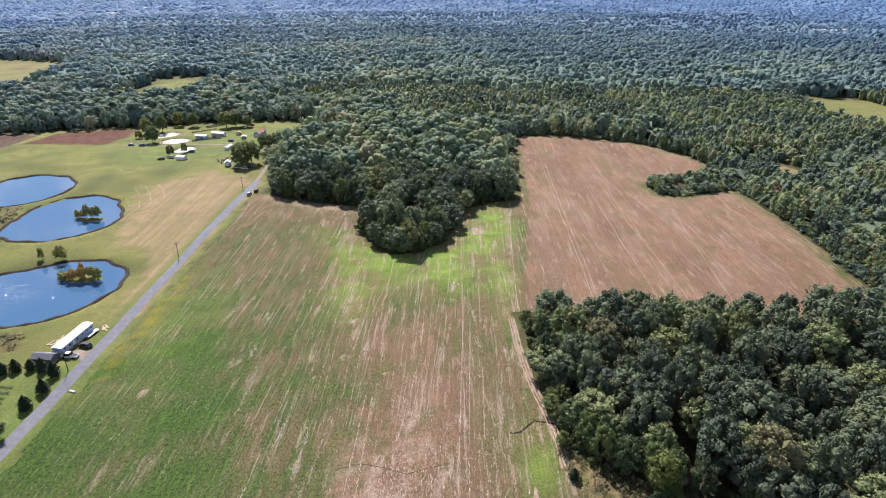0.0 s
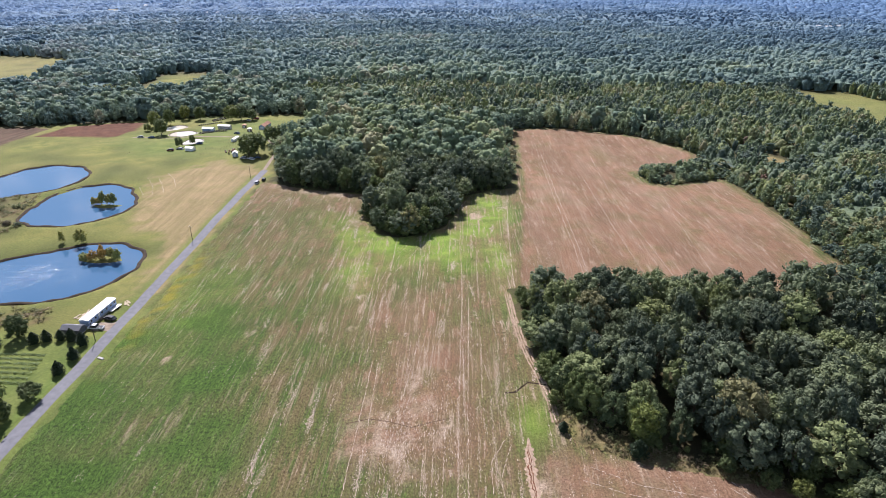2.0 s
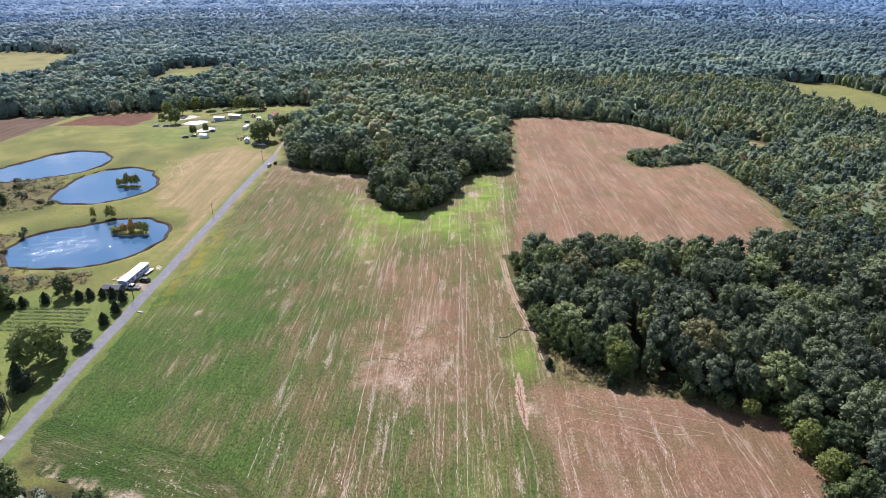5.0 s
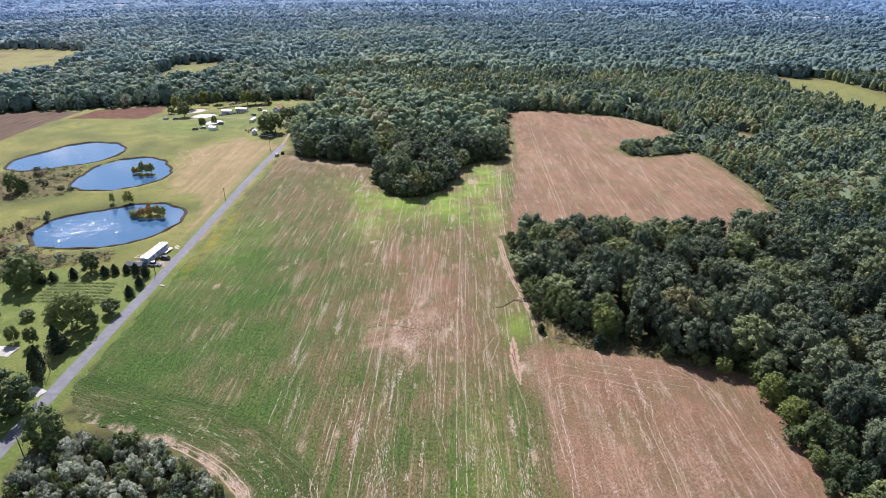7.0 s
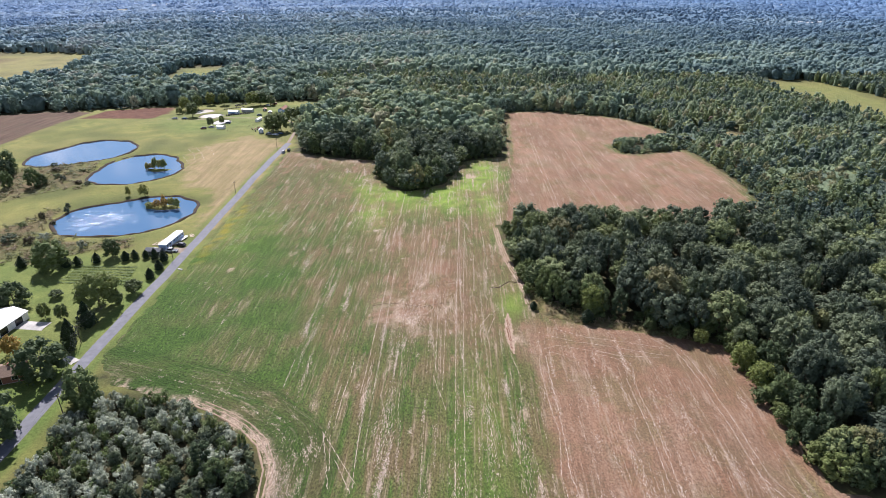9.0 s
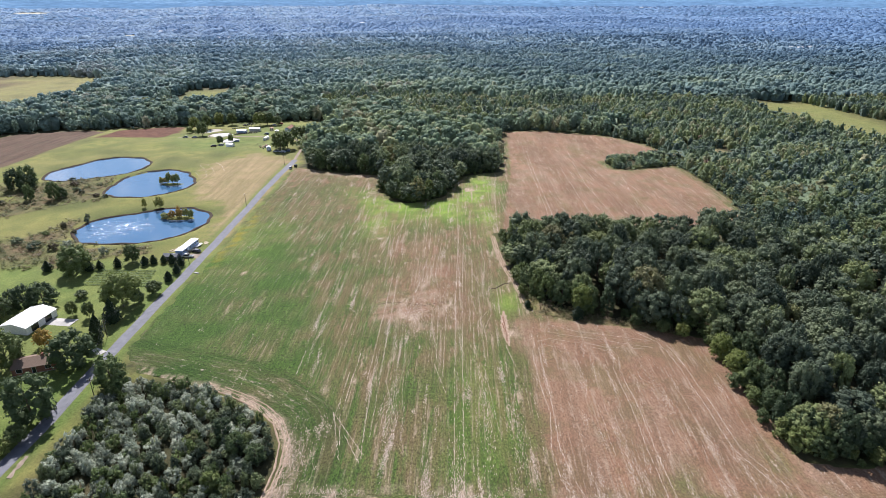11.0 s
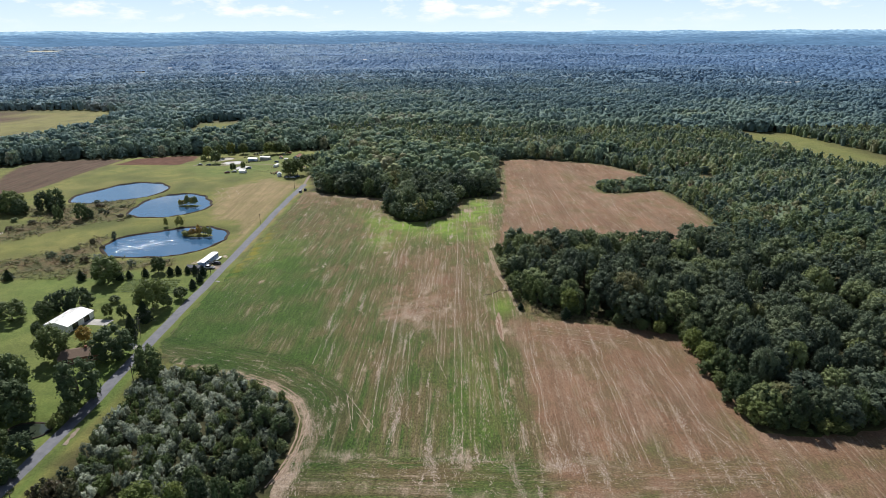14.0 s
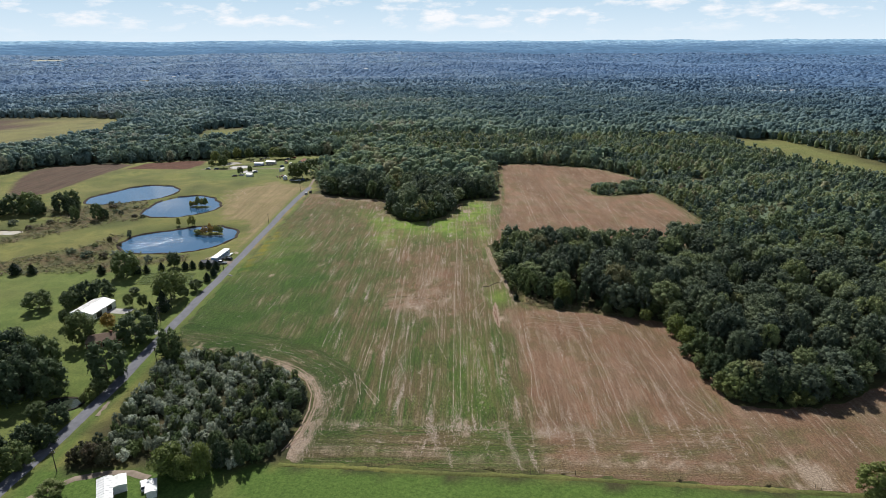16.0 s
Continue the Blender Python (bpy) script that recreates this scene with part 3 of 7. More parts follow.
def build_ground():
    xs, ys = steps(-420, 240, 3, -4900, 4900), steps(-60, 520, 3, -4900, 4900)
    X, Y = np.meshgrid(xs, ys)
    x, y = X.ravel(), Y.ravel()
    jag = 2.2 * wobble(x, y, 17, 5) + 1.5 * wobble(x, y, 7, 6)
    open_land = np.max([inside(p, x, y) for p in OPEN], 0)
    wood = ease((4 - open_land + jag) / 6)
    hay = ease((inside([(-112, 165), (-112, 322), (-150, 348), (-176, 312), (-164, 262), (-152, 238), (-131, 226), (-127, 185)], x, y) + 2 * jag + 4) / 12)
    hay = np.maximum(hay, 0.9 * ease((inside([(-64, -9), (-53, -7), (-55, -20), (-66, -24)], x, y) + jag) / 2.5))
    hay = np.maximum(hay, 0.3 * ease((inside(FAR_WEST, x, y) + 10) / 30))
    lawn = ease((inside([(-112, 60), (-112, 150), (-160, 152), (-230, 150), (-300, 120), (-300, -20), (-112, -20)], x, y) + jag + 2) / 8)
    lawn = np.maximum(lawn, ease((inside([(-138, 350), (-205, 350), (-250, 400), (-140, 480)], x, y) + 12 + jag) / 25) * 0.8)
    lawn = np.maximum(lawn, ease((inside(PASTURE, x, y) + jag + 2) / 3))
    lawn = np.maximum(lawn, 0.5 * ease((inside(FAR_EAST, x, y) + 10) / 30))
    lawn = np.maximum(lawn, 0.9 * ease((3.2 - np.abs(np.abs(x + 115.5) - 4.6)) / 2) * (y > -150) * (y < 318))
    sward = ease((inside(PASTURE, x, y) + jag + 2) / 3)
    sward = np.maximum(sward, 0.6 * ease((3.2 - np.abs(np.abs(x + 115.5) - 4.6)) / 2) * (y > -150) * (y < 130))
    sward = sward * (1 - 0.9 * ease((inside([(-64, -9), (-53, -7), (-55, -20), (-66, -24)], x, y) + jag) / 2.5))
    scrub = ease((inside(SCRUB_MARSH, x, y) + 1.5 * jag) / 6)
    scrub = np.maximum(scrub, ease((inside(SCRUB_BAND, x, y) + 1.5 * jag) / 5))
    hay = np.maximum(hay, 1.0 * ease((inside(DRY_STRIP, x, y) + jag + 3) / 4))
    soil = ease((inside([(-345, 300), (-370, 345), (-385, 385), (-388, 432), (-329, 436), (-313, 430), (-312, 330), (-314, 301), (-327, 287)], x, y) + 0.3 * jag + 1) / 3)
    red = ease((inside([(-308, 400), (-304, 436), (-274, 455), (-252, 455), (-245, 428), (-248, 402)], x, y) + 0.3 * jag + 1) / 3)
    hay = np.maximum(hay, 0.45 * ease((inside(FAR_EAST, x, y) + 10) / 30))
    hay = np.maximum(hay, 0.8 * ease((inside(GLADE, x, y) + 8) / 12))
    soil = np.maximum(soil, ease((inside([(-830, 880), (-712, 880), (-640, 745), (-660, 690), (-830, 690)], x, y) + jag) / 14))
    z = land(x, y) - 16 * ease((np.hypot(x, y) - 1400) / 400)
    me = mesh_np("ground", np.stack([x, y, z], 1), grid_faces(len(xs), len(ys)), mat_meadow, True, wood=wood, hay=hay, lawn=lawn, scrub=scrub, soil=soil, red=red, sward=sward)
    tagged(new("ground", me), "green and tan meadow grass with mown hay strips", "ground", kind="structure")


def build_field():
    xs, ys = np.arange(-112, 192, 1.6), np.arange(-14, 476, 1.6)
    X, Y = np.meshgrid(xs, ys)
    x, y = X.ravel(), Y.ravel()
    x0, y0 = x.copy(), y.copy()
    jag = 0.8 * wobble(x, y, 9, 8) + 0.5 * wobble(x, y, 4, 9)
    lot = np.max([inside(p, x, y) for p in (FIELD_MAIN, FIELD_NORTH, FIELD_EAST)], 0)
    soft = 6 * wobble(x, y, 60, 1) + 3 * wobble(x, y, 21, 2) + 2 * wobble(x, y, 8, 3)
    north = ease((inside(FIELD_NORTH, x, y) - 3) / 3) * ease((x - 23) / 3)
    east = ease((x - 19.5 - 0.02 * (85 - y) + 2.0 * wobble(x, 0.25 * y, 14, 4) + 1.6 * wobble(x, 0.1 * y, 5, 2)) / 8) * ease((104 - y + 1.5 * jag) / 8) * ease((y - 3) / 10)
    heart = np.exp(-(((x + 18 + 3 * wobble(x, y, 16, 2)) / 11) ** 4 + ((y - 107 + 4 * wobble(x, y, 19, 4)) / 15) ** 4))
    middle = heart * (0.8 + 0.45 * wobble(x, y, 7, 3)) + 0.4 * np.exp(-(((x - 4) / 16) ** 2 + ((y - 100) / 11) ** 2)) + 0.4 * np.exp(-(((x - 2) / 11) ** 2 + ((y - 120) / 40) ** 2)) + 0.45 * np.exp(-(((x + 10) / 15) ** 2 + ((y - 150) / 26) ** 2))
    middle = middle + 0.5 * ease((x + 75) / 60) * ease((y - 80) / 70) * (0.5 + 0.5 * wobble(x, y, 48, 6)) + 0.35 * ease((y - 255) / 30) * ease((-30 - x) / 20)
    middle = middle + 0.3 * ease((y - 150) / 80) * ease((-25 - x) / 30) * (0.75 + 0.4 * wobble(x, y, 37, 4))
    dry = np.clip(np.maximum(np.maximum(north, east), middle), 0, 1)
    dry = np.maximum(dry, 0.12 * ease((12 - y) / 6) * (0.55 + 0.45 * wobble(x, y, 26, 3)))
    dry = np.maximum(dry, (0.75 + 0.4 * wobble(x, 2 * y, 17, 5)) * ease((x - 20) / 12) * ease((18 - y) / 8))
    dry = np.maximum(dry, (0.75 + 0.3 * wobble(x, 2 * y, 21, 3)) * ease((x - 88) / 8) * ease((30 - y) / 10))
    dry = np.clip(dry - 0.7 * np.exp(-(((x - 57) / 4.5) ** 2 + ((y - 19) / 4) ** 2)) - 0.5 * np.exp(-(((x - 84) / 5) ** 2 + ((y - 27) / 6) ** 2)) - 0.45 * np.exp(-(((y - 14) / 2.5) ** 2)) * ease((x - 26) / 8) * (0.7 + 0.6 * wobble(x, y, 15, 2)), 0, 1)
    lush = np.exp(-((np.hypot(x + 25, (y - 262) * 1.0) - 36) / 11) ** 2) * (y < 262) + 1.0 * np.exp(-(((x - 15) / 12) ** 2 + ((y - 278) / 26) ** 2)) + 0.8 * np.exp(-(((x + 3) / 20) ** 2 + ((y - 214) / 16) ** 2))
    lush = lush + 0.25 * np.exp(-(((x - 8) / 9) ** 2 + ((y - 45) / 32) ** 2)) + 0.8 * np.exp(-(((x + 40) / 12) ** 2 + ((y - 205) / 24) ** 2)) + 0.9 * np.exp(-(((x - 21) / 5) ** 2 + ((y - 114) / 10) ** 2)) + 0.7 * np.exp(-(((x - 17) / 5) ** 2 + ((y - 205) / 26) ** 2)) + 0.5 * np.exp(-(((x + 68) / 16) ** 2 + ((y - 285) / 10) ** 2))
    lush = np.clip((lush * (1 - 0.7 * ease((-48 - x) / 12)) + 0.32 * ease((-70 - x) / 30) * ease((y - 110) / 80) * ease((230 - y) / 50)) * (0.75 + 0.35 * wobble(x, y, 19, 7)), 0, 1) * (1 - north) * (1 - east)
    rim = inside(FIELD_NORTH, x, y)
    lush = np.maximum(lush, np.clip(0.5 * np.exp(-((rim - 4) / 7) ** 2) * (y > 330) + 0.3 * np.exp(-((x - 50) / 8) ** 2) * (y > 380) + 0.3 * np.exp(-((x - 150 + 0.1 * (y - 200)) / 7) ** 2) * (y < 300) * (y > 190), 0, 0.75) * north * (0.6 + 0.5 * wobble(x, y, 23, 4)))
    lush = np.maximum(lush, north * np.clip(0.32 * wobble(x, 0.25 * y, 26, 5) + 0.08 * ease((y - 330) / 60), 0, 0.3))
    lush = np.maximum(lush, 0.35 * np.exp(-(((x - 100) / 14) ** 2 + ((y - 452) / 10) ** 2)))
    dry = dry * (1 - 0.65 * lush * (1 - north) * (1 - east))
    straw = 1.7 * ease((3.4 + 2.2 * ease((26 - y) / 20) + jag - near_line([(-100, 63), (-84, 58), (-71, 54), (-60, 47.8), (-49.5, 39), (-44.5, 30), (-44, 15), (-46, 0)], x, y)) / 3)
    straw = np.maximum(straw, 1.7 * ease((2.4 + jag - near_line([(19, 184), (20, 157), (24, 138), (26, 126), (28, 108)], x, y)) / 3))
    straw = np.maximum(straw, 0.75 * ease((1.6 + jag - near_line([(20, 190), (22, 240), (25, 300)], x, y)) / 2))
    straw = np.maximum(straw, (0.5 + 0.7 * ease((x - 15) / 20)) * ease((3.0 + jag - near_line([(-47, 3), (-10, 1), (30, -1), (100, -4)], x, y)) / 3))
    straw = np.maximum(straw, 0.75 * ease((1.8 + jag - near_line([(-47, 15), (-30, 15.5), (10, 15.5), (40, 14)], x, y)) / 2))
    straw = np.maximum(straw, 0.8 * ease((5 + 2 * jag - near_line([(-105, 298), (-80, 287), (-50, 283), (-42, 276)], x, y)) / 4))
    for px, py, r in [(-37, 178, 2.2), (-70, 153, 2.6), (-91, 137, 2.2), (-36, 157, 2.0), (-13, 128, 4), (-2, 106, 5), (-14, 100, 5), (-20, 268, 4), (8, 262, 5), (-52, 250, 4), (23, 278, 4), (-45, 10, 7), (-28, 14, 3), (5, 13, 4), (28, 12, 3), (96, -6, 9), (46, 99, 3), (-92, 42, 2), (20, 88, 4), (-30, 60, 2)]:
        straw = np.maximum(straw, 1.5 * ease((r + jag - np.hypot((x - px) * 1.4, (y - py) * 0.8)) / 2))
    straw = np.maximum(straw, 1.0 * heart * ease((wobble(x, y, 11, 6) + 0.5) / 0.7))
    litter = np.clip(0.2 + 0.55 * ease((x + 85) / 60) + 0.3 * ease((y - 130) / 70) + 0.4 * wobble(x, y, 33, 5), 0, 1) * (1 - 0.35 * north) * (1 - 0.2 * east)
    litter = np.maximum(litter, 0.4 * ease((14 - y) / 6))
    bend = near_line([(-112, 67), (-100, 63), (-84, 58), (-71, 54), (-60, 47.8), (-49.5, 39), (-44.5, 30), (-44, 15), (-46, -2)], x, y)
    turn, end = bend < 17, (y < 14.5) & (x < 85)
    # dense only deepens the green towards -x and -y
    dense = ease((-35 - x) / 40) * ease((150 - y) / 90) * (0.8 + 0.3 * wobble(x, y, 40, 2))
    flower = np.clip(np.exp(-(((x + 108) / 3.0) ** 2)) * np.exp(-(((y - 180) / 32) ** 2)) * (0.5 + 0.8 * wobble(x, y, 8, 2)), 0, 0.8)
    F = grid_faces(len(xs), len(ys))
    F = F[(lot + jag)[F].mean(1) > -1.2]
    used, F = np.unique(F, return_inverse=True)
    F = F.reshape(-1, 4)
    # draw the border's vertices onto the true edge
    def lot_at(u, v):
        return np.max([inside(p, u, v) for p in (FIELD_MAIN, FIELD_NORTH, FIELD_EAST)], 0) + 0.8 * wobble(u, v, 9, 8)
    out = used[lot_at(x[used], y[used]) < 0.4]
    for _ in range(3):
        d = lot_at(x[out], y[out])
        gx, gy = (lot_at(x[out] + 0.2, y[out]) - d) / 0.2, (lot_at(x[out], y[out] + 0.2) - d) / 0.2
        k = np.clip(d, -1.5, 1.5) * 0.8 / np.maximum(gx * gx + gy * gy, 0.4)
        x[out], y[out] = x[out] - k * gx, y[out] - k * gy
    z = land(x, y) + 0.08
    z[out] -= 0.12
    data = {k: v[used] for k, v in dict(dry=dry, lush=lush, straw=straw, litter=litter, east=x0, north=y0, bend=bend + 400, round=y0 - x0, turn=turn, end=end, flower=flower, dense=dense).items()}
    me = mesh_np("field", np.stack([x, y, z], 1)[used], F, mat_field, True, **data)
    tagged(new("field", me), "green crop field with pale straw rows and brown stubble", "field", kind="structure")


def ribbon(name, line, widths, mat, up, label, category, kind="structure", step=3.0, ragged=0.0, dip=0.0, taper=False):
    """A strip along a line over the ground."""
    P = [Vector((*line[0], 0))]
    for a, b in zip(line, line[1:]):
        n = max(1, int(math.dist(a, b) / step))
        P += [Vector((a[0] + (b[0] - a[0]) * k / n, a[1] + (b[1] - a[1]) * k / n, 0)) for k in range(1, n + 1)]
    V, F = [], []
    for i, p in enumerate(P):
        t = (P[min(i + 1, len(P) - 1)] - P[max(i - 1, 0)]).normalized()
        s = Vector((t.y, -t.x, 0))
        w = widths / 2
        if taper:
            w *= (0.08 + math.sin(math.pi * i / (len(P) - 1)) ** 0.7) * (0.85 + 0.3 * math.sin(1.7 * i) * math.sin(0.6 * i + 1))
        for k, q in enumerate((-1, -0.5, 0, 0.5, 1)):
            e = p + s * w * q * (1 + ragged * random.uniform(-1, 1))
            V.append((e.x, e.y, float(land(e.x, e.y)) + (-0.04 if abs(q) == 1 else up) - dip * (1 - abs(q)) + (0.03 * (1 - q * q) if not dip else 0)))
        if i:
            o = 5 * (i - 1)
            F += [(o + k, o + k + 1, o + k + 6, o + k + 5) for k in range(4)]
    return tagged(new(name, mesh_np(name, V, F, mat, True)), label, category, kind=kind)


def build_pond(pond, level, label, water):
    th = np.linspace(0, 2 * np.pi, 97)[:-1]
    small = min(1.0, pond[2][0] / 27)
    r = shore(pond, th) + small * (0.5 * np.sin(5 * th + pond[0]) + 0.35 * np.sin(11 * th + pond[1]) + 0.25 * np.sin(19 * th))
    cx, cy = pond[:2]
    level = level - 0.55
    V = [(cx, cy, level)] + [(cx + (q + 1.0) * math.cos(a), cy + (q + 1.0) * math.sin(a), level) for q, a in zip(r, th)]
    F = [(0, i + 1, (i + 1) % 96 + 1) for i in range(96)]
    tagged(new("pond", mesh_np("pond", V, F, water)), label, "pond", "ponds", "structure")
    V, F = [], []
    grow = 1.0 if pond[2][0] > 12 else 0.3
    for q, a in zip(r, th):
        lift = 0.12 * math.sin(7 * a + 1) + 0.08 * math.sin(23 * a)
        for off, up in ((1.9 * grow, 0.2), (1.2 * grow, 0.62 * grow + lift * grow), (0.65 * grow, 0.5 * grow + lift * grow), (0.1, 0.05), (-1.2, -0.5)):
            V.append((cx + (q + off + 0.4 * small * math.sin(13 * a)) * math.cos(a), cy + (q + off + 0.4 * small * math.sin(13 * a)) * math.sin(a), level + up))
    for i in range(96):
        for k in range(4):
            F.append((5 * i + k, 5 * ((i + 1) % 96) + k, 5 * ((i + 1) % 96) + k + 1, 5 * i + k + 1))
    tagged(new("pond_bank", mesh_np("pond_bank", V, F, mat_bank, True)), "dark muddy eroded bank round a pond", "bank", "pond banks", "structure")


build_ground()
build_field()
for p, lv, text in zip(PONDS, LEVEL, ("farm pond of still blue water with an overgrown islet", "farm pond reflecting the sky, with an islet", "long farm pond of still blue water", "small pale farmyard pond", "small bright farmyard pond", "small farmyard pond with a brown bank", "tiny pond beside the road", "shallow marsh pool with pale water")):
    build_pond(p, lv, text, mat_dull if p is POND_ROAD else mat_glare if p in (POND_WHITE, POND_PALE, POND_YARD, POND_MARSH) else mat_water)
ROAD = [(-118, -150), (-117, -15), (-115, 8), (-114.4, 40), (-115.3, 80), (-116, 135), (-117, 200), (-117.5, 260), (-116.5, 325)]
ribbon("road", ROAD, 4.7, mat_road, 0.14, "narrow grey asphalt country road", "road")
ribbon("farm_track", [(-117, 325), (-121, 372), (-136, 398), (-165, 406), (-235, 401)], 2.4, mat_gravel, 0.12, "pale dirt farm track", "track")
ribbon("dirt_pullout", [(-110.4, 17), (-110.7, 20), (-110.9, 25)], 1.3, mat_gravel, 0.13, "bare dirt patch beside the road", "dirt", step=0.9, ragged=0.6)
ribbon("driveway", [(-117.6, 73.5), (-119.5, 74.5), (-122.5, 75.5)], 3.4, mat_concrete, 0.12, "pale concrete driveway apron at the road", "driveway", ragged=0.15)
ribbon("parking_pad", [(-139.5, 93.5), (-149.6, 94.5)], 5.6, mat_concrete, 0.16, "concrete pad before a barn", "pad")
ribbon("gravel_pad", [(-118, 155.5), (-124, 155.5)], 6.0, mat_gravel, 0.12, "gravel parking pad beside a trailer home", "pad")
ribbon("dirt_drive", [(-115, -28), (-106, -17), (-100, -11), (-92, -8.6), (-86, -8.6), (-80, -10.5)], 2.4, mat_gravel, 0.12, "curving pale dirt drive", "driveway", ragged=0.2)
ribbon("erosion_gully", [(27, 128), (24, 128.5), (21, 129), (19, 127), (17, 124.5), (14, 124)], 0.8, mat_gully, 0.2, "dark eroded ditch across the field", "gully", step=0.8, ragged=0.5, dip=0.06)
ribbon("washed_soil", [(18.9, 106), (18.6, 100), (18.5, 95), (18.6, 90), (18.9, 85), (19.2, 81)], 4.2, mat_sand, 0.13, "pale washed-out soil round an erosion scar", "soil", step=0.6, ragged=0.25, taper=True)
ribbon("clay_gully", [(18.6, 103.7), (18.3, 101), (18.7, 98.5), (18.2, 96), (18.6, 93), (18.3, 91), (18.9, 88), (18.6, 85.6), (19.1, 83)], 1.7, mat_red, 0.2, "dark red clay erosion scar in stubble", "gully", step=0.4, ragged=0.6, dip=0.05, taper=True)
for off in (-0.9, 0.0, 1.0):
    ribbon("field_path", [(x + off, y) for x, y in [(18.5, 182), (19.5, 165), (21, 152), (23, 140), (25, 131), (26.5, 121), (27, 112)]], 0.62, mat_sand, 0.13, "pale wheel rut along the wood edge", "path", step=0.8, ragged=0.7)
for off in (0.0, 1.5, 2.6):
    ribbon("field_path", [(x + 0.8 * off, y + 0.75 * off) for x, y in [(-72, 54), (-64, 50), (-56.5, 45.2), (-50, 38.8), (-46, 31), (-44.9, 22), (-45.2, 12), (-46.5, 5), (-47.8, 1.2)]], 0.55, mat_sand, 0.13, "pale wheel rut round a thicket", "path", step=0.9, ragged=0.5)
ribbon("grass_verge", [(-47, -4.4), (-12, -6.1), (22, -7.8), (60, -10), (100, -12.6), (190, -14.8)], 1.8, mat_meadow, 0.13, "rough grass strip at the field's end", "grass", step=1.2, ragged=0.4)
ribbon("far_gully", [(104, 461), (113, 456), (121, 452), (128, 455)], 2.2, mat_gully, 0.2, "eroded ditch at a field's end", "gully", step=1.2, ragged=0.5, dip=0.06)


def build_wavelets():
    """Short steep wavelets on the near pond, turned and tilted to glint towards the camera."""
    r = np.random.default_rng(77)
    n = 480
    x, y = -176 + r.normal(0, 8.5, n), 190 + r.normal(0, 6.5, n)
    x = x + 0.5 * (y - 190)
    s = (beyond_shore(POND_NEAR, x, y) < -4) & (r.random(n) < 0.75 + 0.6 * wobble(x, 2.5 * y, 9, 4))
    x, y = x[s], y[s]
    n = len(x)
    a, w, h = r.normal(-0.48, 0.4, n), r.uniform(0.07, 0.17, n), np.abs(r.normal(0.22, 0.06, n))
    ring = np.array([(-1, -1, 0), (1, -1, 0), (1, 1, 0), (-1, 1, 0), (0, -0.6, 1), (0, 0.6, 1)])
    q = ring[None] * np.stack([w, w * r.uniform(1.2, 2.4, n), h * w], 1)[:, None]
    c, d = np.cos(a)[:, None], np.sin(a)[:, None]
    V = np.stack([x[:, None] + q[..., 0] * c - q[..., 1] * d, y[:, None] + q[..., 0] * d + q[..., 1] * c, q[..., 2] + LEVEL[0] - 0.546], 2).reshape(-1, 3)
    F = (np.array([(0, 4, 5, 3), (1, 2, 5, 4)])[None] + 6 * np.arange(n)[:, None, None]).reshape(-1, 4)
    tagged(new("wavelets", mesh_np("wavelets", V, F, mat_ripple)), "short glittering wavelets on the pond's blue water", "water", kind="stuff")


